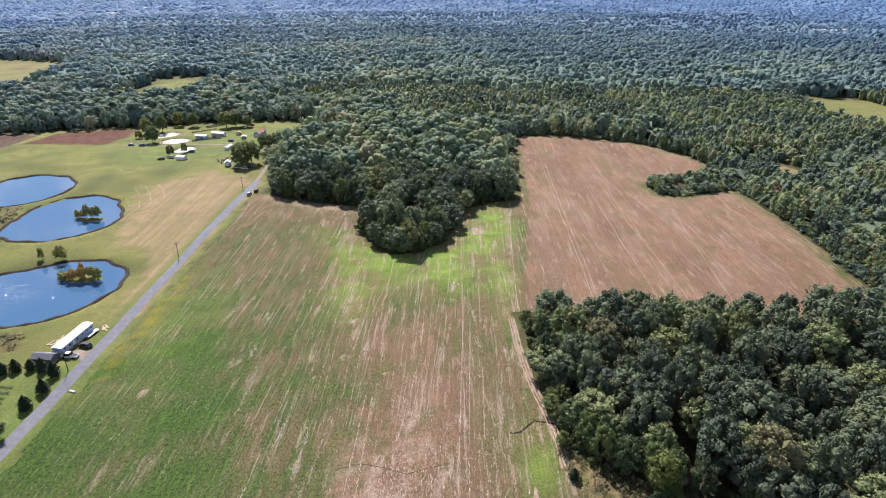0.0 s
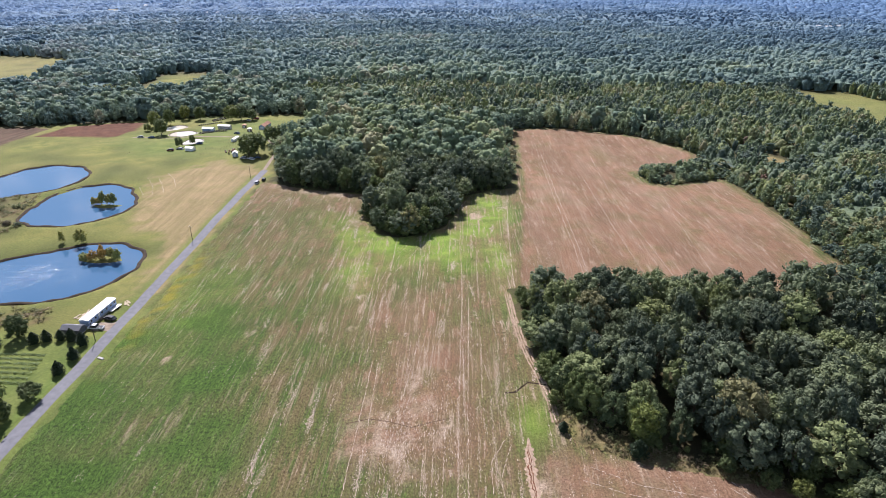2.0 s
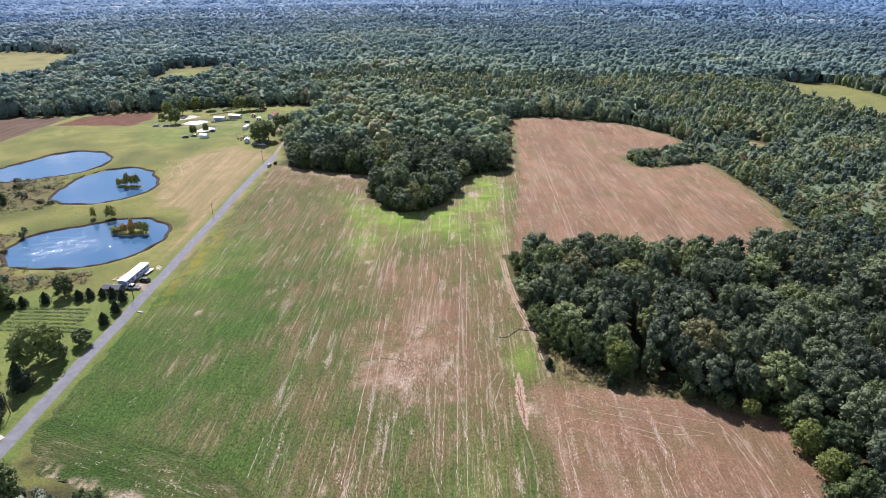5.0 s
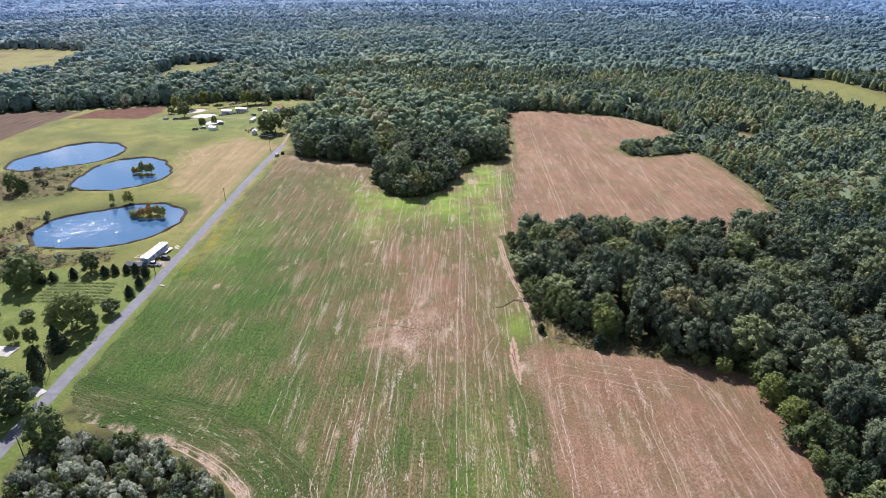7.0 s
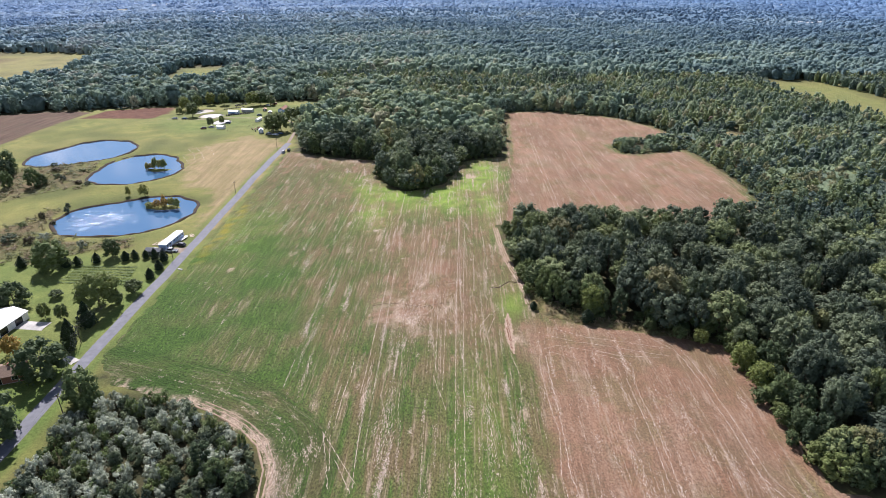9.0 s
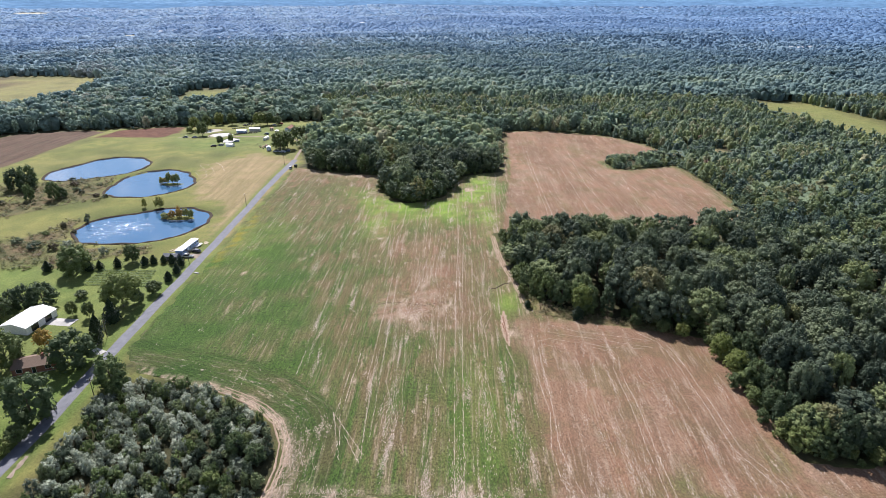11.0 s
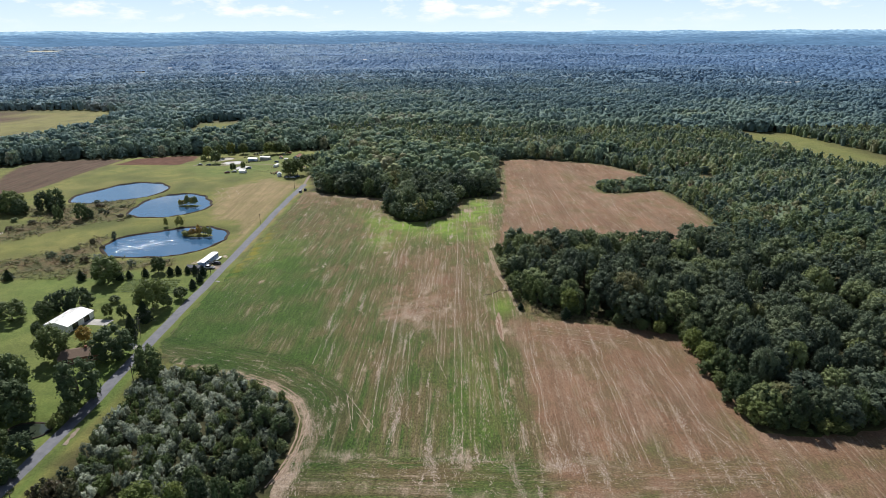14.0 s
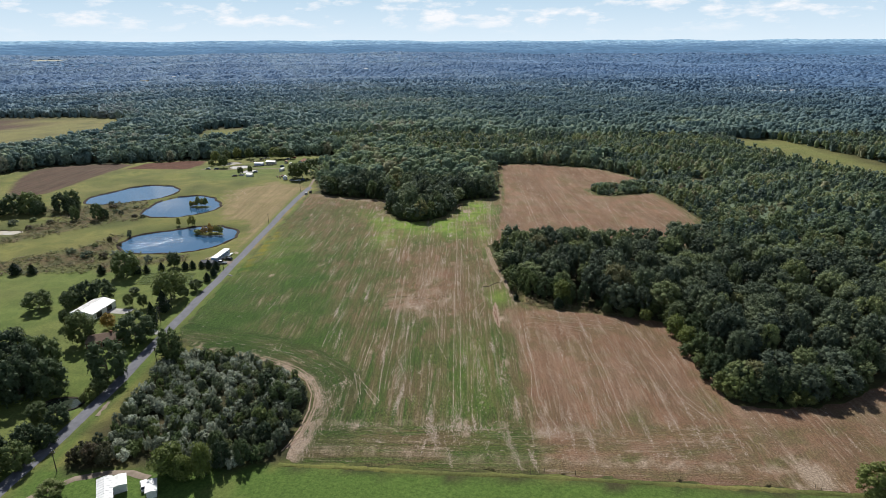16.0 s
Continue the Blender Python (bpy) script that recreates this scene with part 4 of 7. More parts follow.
def build_straw():
    """Straw lying in rows and heaps, and wheel tracks, on the fields."""
    r = np.random.default_rng(31)
    P = []  # x, y, heading, half length, half width

    def lay(x, y, head, hl, hw, keep=0.0):
        P.append((x, y, head, hl, hw, keep))

    def scatter_line(x, y, head, n, wide):
        for _ in range(n):
            lay(x + r.normal(0, wide), y + r.normal(0, 0.4), head + r.normal(0, 0.3), r.uniform(0.1, 0.45), r.uniform(0.025, 0.065))

    for _ in range(200):
        x = r.uniform(-110, 160)
        y0, y1 = sorted(r.uniform(-4, 470, 2))
        if y1 - y0 > 150:
            y1 = y0 + r.uniform(30, 150)
        lean = r.normal(0, 0.02) + (0.12 * r.normal() if r.random() < 0.18 else 0)
        dense, ph, w = r.uniform(-0.1, 0.8), r.uniform(0, 40), r.uniform(0.06, 0.3)
        y = y0
        while y < y1:
            if math.sin(y * 0.11 + ph) + math.sin(y * 0.31 + 2 * ph) * 0.7 + r.normal(0, 0.4) < dense * 2.2 - 0.9:
                scatter_line(x + lean * (y - y0), y, -lean, 4, w)
            y += 0.55
    for _ in range(330):  # short heaps fanning out along the rows
        cx, cy = r.uniform(-100, 155), r.uniform(-4, 470)
        wide, long, lean = r.uniform(0.25, 0.75), r.uniform(1.5, 6), r.normal(0, 0.08)
        for _ in range(int(r.uniform(60, 150) * wide * long)):
            u = r.normal()
            lay(cx + lean * u * long + r.normal(0, wide) / (1 + 0.5 * abs(u)), cy + u * long, -lean + r.normal(0, 0.4), r.uniform(0.1, 0.36), r.uniform(0.035, 0.095))
    for _ in range(620):  # ragged blotches of chaff
        cx, cy = r.uniform(-100, 155), r.uniform(-4, 470)
        wide, long = r.uniform(0.3, 0.9), r.uniform(0.5, 2.6)
        for _ in range(int(r.uniform(10, 70))):
            lay(cx + r.normal(0, wide), cy + r.normal(0, long), r.normal(0, 0.5), r.uniform(0.08, 0.3), r.uniform(0.03, 0.08))
    for cx, cy, wide, long, n in [(-13, 128, 5, 7, 260), (-3, 106, 6, 7, 360), (-17, 103, 5, 6, 360), (-8, 116, 9, 5, 260), (2, 150, 1.5, 14, 350), (-14, 98, 2, 8, 400), (2, 20, 1.2, 9, 500), (-18, 50, 1.0, 8, 350), (10, 40, 1.0, 10, 350), (18, 36, 1.4, 10, 350), (-40, 30, 1.4, 8, 300), (-45, 3, 3, 4, 500), (-44, 12, 2.5, 5, 400), (-30, 14, 4, 1.0, 300), (4, 13, 5, 1.0, 400), (30, 11, 4, 1.2, 300), (75, 30, 1.4, 9, 350), (60, 60, 2, 9, 250), (8, 262, 1.5, 10, 350),
                                 (22, 279, 2, 5, 250), (-52, 250, 2, 9, 350), (-26, 245, 1.5, 8, 250), (-70, 290, 9, 3, 500), (-37, 178, 1.0, 1.0, 90), (-70, 153, 1.2, 1.2, 110), (-91, 137, 1.0, 1.2, 90)]:
        for _ in range(n):
            lay(cx + r.normal(0, wide), cy + r.normal(0, long), r.normal(0, 0.22), r.uniform(0.2, 0.8), r.uniform(0.02, 0.065))
    for _ in range(260):  # headland rows run across
        lay(r.uniform(-45, 80), r.choice([2.5, 5.2, 8.0, 10.6, 13.2]) + r.normal(0, 0.5), 1.57 + r.normal(0, 0.12), r.uniform(0.15, 0.9), r.uniform(0.03, 0.09))
    tracks = [[(0.9, 14), (0.7, 60), (0.6, 110), (1.5, 180)], [(3.4, 14), (3.2, 60), (3.1, 110), (4.0, 180)], [(34.2, 80.2), (31.1, 82.2), (29, 79.4), (28.9, 72.7), (29.4, 59.4), (29.2, 44), (28.7, 31), (30.6, 20), (32, 15)], [(64.7, 80.2), (52.1, 80.6), (40, 83.9), (33.4, 85.9), (28.3, 83.6), (26.7, 77.9), (26.5, 72.6), (27.1, 59.4), (28.3, 45.4), (26.5, 31), (27.3, 20), (29, 15)], [(43.9, 81.8), (51.6, 78.5), (53.1, 74.5), (51.6, 68.2), (51.6, 59.9), (52.2, 50.4), (51.8, 32), (52.2, 11)], [(45.1, 83.3), (53.2, 79.9), (54.8, 74.6), (53.4, 67), (53.6, 58.8), (54.2, 48.4), (53.8, 32), (54.2, 11)], [(66, 92.4), (72.4, 84.6), (74, 79), (75, 68.7), (75.7, 54)], [(34, 96), (44, 90.5), (56, 88), (70, 85)], [(31, 92), (40, 88), (54, 84.5), (68, 81)],
              [(65.2, 90.4), (70.4, 84.6), (71.9, 79), (73, 68.7), (73.7, 54), (74.4, 32), (80, 18)], [(75.7, 54), (76.6, 32), (82.2, 18)], [(55, 409), (52, 300), (50, 190)], [(57, 400), (54, 300), (52, 190)], [(75, 340), (73.6, 250), (74.7, 190)], [(90, 390), (83, 280), (86, 190)], [(112, 300), (104, 230), (101, 190)], [(21.5, 190), (22.5, 230), (25.5, 290)], [(19.5, 188), (21, 160), (25, 132), (27, 112)]]
    tracks += [[(-25.5, 76), (-24.5, 43), (-23.4, 25)], [(-20.8, 60), (-15.8, 41)], [(-34, 44), (-22.8, 27)], [(-29.3, 35), (-23.6, 24)], [(-30.9, 76), (-31.5, 58), (-31.6, 45)], [(-49.6, 76), (-49.6, 62)], [(-6.1, 69), (-1.6, 53)], [(-34, 44), (-29, 25)], [(-31.9, 43), (-29.9, 31)],
               [(-26.4, 138), (-26.3, 113), (-26.7, 60)], [(-24.5, 138), (-23.6, 108), (-23, 60)], [(-5.9, 108), (-5.4, 69)], [(-2.9, 108), (-3.1, 62)], [(12.6, 105), (8.9, 97.4), (9, 87)], [(14, 102.6), (11, 91.8), (11.8, 83)]]
    known = len(tracks)
    for _ in range(24):  # other wheel tracks, in pairs, a little askew to the rows
        x, y, lean, run = r.uniform(-50, 25), r.uniform(20, 260), r.normal(0, 0.06), r.uniform(18, 70)
        tracks += [[(x + o, y), (x + o + lean * run, y + run)] for o in (0, 1.9)]
    for x in (36, 43, 47.5, 60.5, 66, 69.5, 80, 83):  # and down the stubble in the east
        y, lean, run = r.uniform(8, 30), r.normal(0, 0.03), r.uniform(25, 55)
        tracks += [[(x + o, y), (x + o + lean * run, y + run)] for o in (0, 1.9)[:1 + (r.random() < 0.5)]]
    for _ in range(46):  # pale heaps there, and on the worn ground round the thicket
        cx, cy, wide, long, lean = r.uniform(28, 86), r.uniform(4, 84), r.uniform(0.25, 0.7), r.uniform(1.5, 5), r.normal(0, 0.06)
        for _ in range(int(60 * wide * long)):
            u = r.normal()
            lay(cx + lean * u * long + r.normal(0, wide) / (1 + 0.5 * abs(u)), cy + u * long, r.normal(0, 0.35), r.uniform(0.12, 0.45), r.uniform(0.03, 0.09), 0.9)
    for _ in range(1100):
        y = r.uniform(-2, 34) if r.random() < 0.75 else r.uniform(34, 46)
        x = float(np.interp(y, [-2, 14, 29, 38, 46], [-45, -43, -43.5, -48.5, -58])) + r.uniform(0, 2.5) + abs(r.normal(0, 1.6)) * (1.6 if y < 12 else 0.9)
        lay(x, y, r.normal(0, 0.4), r.uniform(0.1, 0.35), r.uniform(0.03, 0.07), 0.8)
    bend = [(-98, 61), (-82, 56.5), (-70, 52.5), (-59, 46.5), (-49, 38), (-44, 29), (-43.5, 14), (-46, 1)]
    for line in ([(-179, 308), (-171, 297), (-164, 282)], [(-176, 313), (-167, 300), (-159, 284)], [(-171, 317), (-163, 307), (-157, 295)], [(-177, 294), (-169, 282)]):  # swaths of hay
        for (ax, ay), (bx, by) in zip(line, line[1:]):
            for u in np.linspace(0, 1, 26):
                lay(ax + (bx - ax) * u + r.normal(0, 0.15), ay + (by - ay) * u, math.atan2(ax - bx, by - ay), r.uniform(0.3, 0.7), r.uniform(0.04, 0.1), 2.0)
    tracks += [[(x + k * 0.8, y + k * 0.75) for x, y in bend] for k in (0, 0.8, 1.6)]
    for k in (6.5, 9.0, 12.0):  # broken chaff along the turning rows
        for (ax, ay), (bx, by) in zip(bend, bend[1:]):
            for _ in range(3):
                u, ox = r.uniform(0, 1), r.normal(0, 0.5)
                for _ in range(int(r.uniform(6, 22))):
                    v = u + r.normal(0, 0.06)
                    lay(ax + (bx - ax) * v + k * 0.8 + ox + r.normal(0, 0.25), ay + (by - ay) * v + k * 0.75 + r.normal(0, 0.25), math.atan2(ax - bx, by - ay) + r.normal(0, 0.4), r.uniform(0.08, 0.3), r.uniform(0.03, 0.09), 1.0)
    for _ in range(28):  # chaff heaps on the headland
        cx, cy = r.uniform(-45, 100), r.choice([1.0, 6.0, 11.0, 14.5]) + r.normal(0, 0.7)
        for _ in range(int(r.uniform(15, 75))):
            lay(cx + r.normal(0, 1.5), cy + r.normal(0, 0.5), r.uniform(0, 3.1), r.uniform(0.06, 0.24), r.uniform(0.03, 0.09), 1.0)
    for i, line in enumerate(tracks):
        bold = 1.0 if i < known else 0.55
        for (ax, ay), (bx, by) in zip(line, line[1:]):
            n = int(math.dist((ax, ay), (bx, by)) / 0.45)
            for k in range(n):
                u = k / n
                if math.sin(ax + 40 * u) + r.normal(0, 0.8) < 1.0:
                    lay(ax + (bx - ax) * u + r.normal(0, 0.09), ay + (by - ay) * u, math.atan2(-(bx - ax), by - ay), r.uniform(0.3, 0.7), r.uniform(0.045, 0.11) * bold, bold)
    P = np.array(P)
    x, y = P[:, 0], P[:, 1]
    lot = np.max([inside(p, x, y) for p in (FIELD_MAIN, FIELD_NORTH, FIELD_EAST)], 0)
    thick = np.clip(0.05 + 0.85 * ease((x + 82) / 70) + 0.35 * ease((y - 130) / 70) * ease((-20 - x) / 30) + 0.3 * wobble(x, y, 37, 5), 0.03, 1) * np.where((x > 24) & (y > 180), 0.28, 1) * np.where((x > 24) & (y < 105) & (y > 16), 0.2, 1)
    thick = np.maximum(thick, P[:, 5])
    P = P[((lot > 0.8) | (P[:, 5] > 1.5)) & (r.random(len(P)) < thick)]
    n = len(P)
    ring = np.array([(-0.3, -1), (1, -0.2), (0.25, 1), (-1, 0.1)])
    q = ring[None] * r.uniform(0.6, 1.3, (n, 4, 1)) * P[:, None, [4, 3]]
    c, s = np.cos(P[:, 2])[:, None], np.sin(P[:, 2])[:, None]
    X, Y = P[:, None, 0] + q[..., 0] * c - q[..., 1] * s, P[:, None, 1] + q[..., 0] * s + q[..., 1] * c
    Z = land(X.ravel(), Y.ravel()).reshape(X.shape) + np.array([0.14, 0.16, 0.145, 0.165]) + r.uniform(0, 0.03, (n, 1))
    V = np.stack([X, Y, Z], 2).reshape(-1, 3)
    F = np.arange(4 * n).reshape(-1, 4)
    tagged(new("straw_litter", mesh_np("straw_litter", V, F, mat_straw, tint=np.repeat(r.uniform(0, 1, n), 4))), "pale straw lying in rows and heaps on the field", "straw", kind="stuff")


build_straw()
build_wavelets()
ribbon("erosion_gully", [(-29.7, 110), (-23.6, 111.9), (-17.3, 110.6), (-12.1, 108.6), (-7.1, 110.8), (-1, 113)], 0.3, mat_earth, 0.16, "narrow eroded ditch in the field", "gully", step=0.8, ragged=0.6, dip=0.06)


# ---- trees ----
ICO_V = np.array([(0, 0, 1)] + [(math.cos(a) * 0.894, math.sin(a) * 0.894, 0.447) for a in np.arange(5) * 1.2566] + [(math.cos(a) * 0.894, math.sin(a) * 0.894, -0.447) for a in np.arange(5) * 1.2566 + 0.6283] + [(0, 0, -1)])
ICO_F = np.array([(0, 1 + i, 1 + (i + 1) % 5) for i in range(5)] + [(1 + i, 6 + i, 1 + (i + 1) % 5) for i in range(5)] + [(1 + (i + 1) % 5, 6 + i, 6 + (i + 1) % 5) for i in range(5)] + [(11, 6 + (i + 1) % 5, 6 + i) for i in range(5)])


def unit(v):
    return v / np.maximum(np.linalg.norm(v, axis=-1, keepdims=True), 1e-9)


def sprays(P, N, size, r):
    """Folded leafy sprays, two triangles each, at P facing about N."""
    n = len(P)
    a = unit(np.cross(N, r.normal(size=(n, 3))))
    b = np.cross(N, a)
    s = (size * r.uniform(0.6, 1.35, n))[:, None]
    q = r.uniform(0.45, 0.9, (n, 1))
    fold = N * s * r.uniform(-0.45, 0.25, (n, 1))
    V = np.stack([P + a * s + fold, P + b * s * q, P - a * s + fold, P - b * s * q], 1).reshape(-1, 3)
    i = np.arange(n)[:, None] * 4
    return V, np.concatenate([i + [0, 1, 3], i + [1, 2, 3]])


def join(bits):
    V, F, k = [], [], 0
    for v, f in bits:
        V.append(v)
        F.append(f + k)
        k += len(v)
    return np.concatenate(V), np.concatenate(F)


def lump(centre, radius, r, squash=0.85):
    v = ICO_V * r.uniform(0.8, 1.15, (12, 1)) @ np.linalg.qr(r.normal(size=(3, 3)))[0]
    return v * radius * np.array([1, 1, squash]) + centre, ICO_F


def puff(seed, lobes, tufts, leaf, tall=2.2, wide=1.0, lobe=(0.26, 0.42), pointed=0.0, rings=4):
    """A broadleaf tree seen from afar: a rounded, billowing crown down to the ground."""
    r = np.random.default_rng(seed)
    rows = ((6, 0.5, 0.9), (9, 0.88, 0.64), (9, 0.92, 0.34), (9, 0.55, 0.02)) if rings == 4 else ((6, 0.52, 0.88), (9, 0.92, 0.52), (9, 0.62, 0.02)) if rings == 3 else ((6, 0.55, 0.87), (9, 0.95, 0.34))
    V, F = [(0.12 * r.normal(), 0.12 * r.normal(), tall)], []
    for n, w, h in rows:
        a0 = r.uniform(0, 6)
        for i in range(n):
            a, k = a0 + i * 6.2832 / n, r.uniform(0.82, 1.16)
            q = wide * w * k * (1 - pointed * h)
            V.append((q * math.cos(a), q * math.sin(a), tall * h * r.uniform(0.92, 1.06)))
    F += [(0, 1 + i, 1 + (i + 1) % 6) for i in range(6)]
    F += [(1 + i, 7 + (3 * i) // 2, 7 + ((3 * i) // 2 + 1) % 9) for i in range(6)] + [(1 + i, 7 + ((3 * (i + 1)) // 2) % 9, 1 + (i + 1) % 6) for i in range(6)]
    F += [(1 + i, 7 + (3 * i) // 2 + 1, 7 + ((3 * i) // 2 + 2) % 9) for i in (1, 3, 5)]
    for o in range(7, 7 + 9 * (len(rows) - 2), 9):
        F += [(o + i, o + 9 + i, o + (i + 1) % 9) for i in range(9)] + [(o + 9 + i, o + 9 + (i + 1) % 9, o + (i + 1) % 9) for i in range(9)]
    bits = [(np.array(V), np.array(F))]
    for i in range(lobes):
        a, u, q = i * 2.4 + r.uniform(-0.5, 0.5), r.uniform(0.42, 0.9), r.uniform(*lobe)
        d = wide * 0.82 * math.sqrt(max(0.02, 1 - ((u - 0.36) / 0.66) ** 2)) * (1 - pointed * u)
        bits.append(lump(np.array([d * math.cos(a), d * math.sin(a), tall * u]), q, r, 0.85))
    if tufts:
        d = unit(r.normal(size=(tufts, 3)) * np.array([1, 1, 0.7]) + np.array([0, 0, 0.7]))
        p = d * np.array([0.9, 0.9, 0.56 * tall]) * np.array([wide, wide, 1]) * r.uniform(0.92, 1.16, (tufts, 1)) + np.array([0, 0, 0.46 * tall])
        bits.append(sprays(p, unit(d + 0.6 * r.normal(size=d.shape)), leaf, r))
    return join(bits)


def crown(seed, lobes, leaves_each, leaf, tall=2.2, low=0.5, spread=0.62, lobe=(0.28, 0.44), pointed=0.0, core=0.78):
    """A lobed broadleaf crown, about one across and tall high."""
    r = np.random.default_rng(seed)
    bits, C, R = [], [], []
    for i in range(lobes):
        u = (i + 0.5) / lobes
        z = low + (tall - low) * (0.12 + 0.76 * u)
        w = math.sqrt(max(0.05, 1 - ((u - 0.42) / 0.62) ** 2)) * (1 - pointed * u)
        a = i * 2.39996 + r.uniform(-0.4, 0.4)
        d = w * spread * math.sqrt(r.uniform(0.45, 1.15))
        C.append((d * math.cos(a), d * math.sin(a), z))
        R.append(r.uniform(*lobe) * (0.75 + 0.4 * w))
    C, R = np.array(C), np.array(R)
    mid = np.array([0, 0, low + (tall - low) * 0.4])
    for c, q in zip(C, R):
        bits.append(lump(c, q * core, r))
        if leaves_each:
            d = unit(r.normal(size=(leaves_each * 3, 3)) + 0.55 * unit(c - mid) + np.array([0, 0, 0.35]))
            p = c + d * q * r.uniform(0.8, 1.32, (len(d), 1))
            free = (np.linalg.norm(p[:, None] - C[None], axis=2) > R[None] * 0.82).all(1)
            p, d = p[free][:leaves_each], d[free][:leaves_each]
            if len(p):
                bits.append(sprays(p, unit(d + np.array([0, 0, 0.45]) + 0.75 * r.normal(size=d.shape)), leaf, r))
    return join(bits)


def cone_crown(seed, leaves_n, leaf, tall=2.6, bulge=1.0):
    """A cedar: a rounded cone of short sprays."""
    r = np.random.default_rng(seed)
    u = r.uniform(0, 1, leaves_n) ** 0.75
    a = r.uniform(0, 6.283, leaves_n)
    w = np.sin(np.clip(0.22 + 0.78 * (1 - (1 - u)), 0, 1) * np.pi) ** 0.7 * (1.05 - 0.55 * u) * bulge * r.uniform(0.8, 1.12, leaves_n) * 0.95
    P = np.stack([w * np.cos(a), w * np.sin(a), 0.08 + u * tall], 1)
    N = unit(np.stack([np.cos(a), np.sin(a), np.full(leaves_n, 0.5)], 1) + 0.5 * r.normal(size=(leaves_n, 3)))
    bits = [sprays(P, N, leaf, r)]
    for k in range(6):
        uu = (k + 0.5) / 6
        w = math.sin((0.22 + 0.78 * uu) * math.pi) ** 0.7 * (1.05 - 0.55 * uu) * bulge
        bits.append(lump(np.array([0, 0, 0.1 + uu * tall]), max(w, 0.12) * 0.85, r, 0.6 * tall / 2.6))
    return join(bits)


def trunk_mesh(seed, tall=1.5, thick=0.05):
    bm = bmesh.new()
    r = random.Random(seed)
    rod(bm, (0, 0, -0.12), (0.03, 0, tall * 0.5), thick, thick * 0.75)
    rod(bm, (0.03, 0, tall * 0.48), (0.0, 0.05, tall), thick * 0.75, thick * 0.3)
    for k in range(4):
        a = k * 1.7 + r.uniform(-0.4, 0.4)
        rod(bm, (0.02, 0, tall * (0.36 + 0.1 * k)), (0.5 * math.cos(a), 0.5 * math.sin(a), tall * (0.6 + 0.11 * k)), thick * 0.45, thick * 0.15, 5)
    me = bpy.data.meshes.new("trunk")
    bm.to_mesh(me)
    bm.free()
    me.materials.append(bark)
    return me


def kinds_of(name, made, mat):
    return [mesh_np(name, *vf, mat) for vf in made]


OAKS = kinds_of("crown", [crown(20 + i, 44, 26, 0.058, low=0.3 if i % 2 else 0.45, spread=0.8, lobe=(0.13, 0.27), tall=2.1 + 0.08 * i, core=0.9) for i in range(7)], leaf_own)
YARD = kinds_of("crown", [crown(40 + i, 40, 32, 0.065, low=0.3, tall=2.1, spread=0.78, lobe=(0.14, 0.29), core=0.85) for i in range(4)], leaf_yard)
SHRUBS = kinds_of("crown", [crown(42 + i, 10, 42, 0.13, low=0.1, tall=2.1) for i in range(4)], leaf_edge)
AUTUMN = kinds_of("crown", [crown(45 + i, 10, 40, 0.12, low=0.3, tall=1.9) for i in range(2)], leaf_autumn)
LIME = kinds_of("crown", [crown(48 + i, 18, 58, 0.09, low=0.2, tall=2.1) for i in range(2)], leaf_lime)
DARK_SHRUBS = kinds_of("crown", [crown(55 + i, 8, 34, 0.12, tall=1.45, low=0.0, spread=0.6, lobe=(0.24, 0.42)) for i in range(3)], leaf_own)
OLIVES = kinds_of("crown", [crown(50 + i, 8, 34, 0.12, tall=1.45, low=0.0, spread=0.68, lobe=(0.24, 0.42)) for i in range(5)], leaf_olive)
BORDER_TREES = kinds_of("crown", [crown(210 + i, 34, 26, 0.07, low=0.05, tall=2.1, spread=0.78, lobe=(0.15, 0.3), core=0.88) for i in range(5)], leaf_border)
RUSSET = kinds_of("crown", [crown(75 + i, 12, 34, 0.1, tall=1.45, low=0.0, spread=0.66, lobe=(0.2, 0.36)) for i in range(2)], leaf_russet)
CEDARS = kinds_of("crown", [cone_crown(60 + i, 420, 0.13) for i in range(3)], leaf_cedar)
TRUNKS = [trunk_mesh(70 + i) for i in range(3)]
OLIVE_STEM = trunk_mesh(80, 0.9, 0.035)


def tree(name, x, y, radius, height, crowns, label, category, group="", stem=None, full=2.2, sink=0.0):
    i = int(rng.integers(len(crowns)))
    ob = new(name)
    ob.empty_display_size = 0.3
    sc = height / full
    ob.matrix_world = pose(*spot(x, y, -sink), 0, 0, float(rng.uniform(0, 360))) @ Matrix.Diagonal((radius * float(rng.uniform(0.85, 1.18)), radius, sc, 1))
    tagged(ob, label, category, group)
    part("trunk", stem or TRUNKS[i % 3], None, ob)
    part("crown", crowns[i], None, ob)
    return ob


def scatter(x0, x1, y0, y1, gap, seed):
    r = np.random.default_rng(seed)
    X, Y = np.meshgrid(np.arange(x0, x1, gap), np.arange(y0, y1, gap))
    X = X + (np.arange(X.shape[0]) % 2)[:, None] * gap / 2
    x, y = X.ravel(), Y.ravel()
    return x + r.uniform(-0.62, 0.62, x.size) * gap, y + r.uniform(-0.62, 0.62, x.size) * gap


def clear_of(x, y, margin):
    return np.max([inside(p, x, y) for p in OPEN], 0) < -margin


def haze_amount(x, y):
    """The share of haze blue painted into leaf colours: more when farther and towards -x."""
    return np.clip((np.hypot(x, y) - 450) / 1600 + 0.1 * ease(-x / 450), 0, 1)


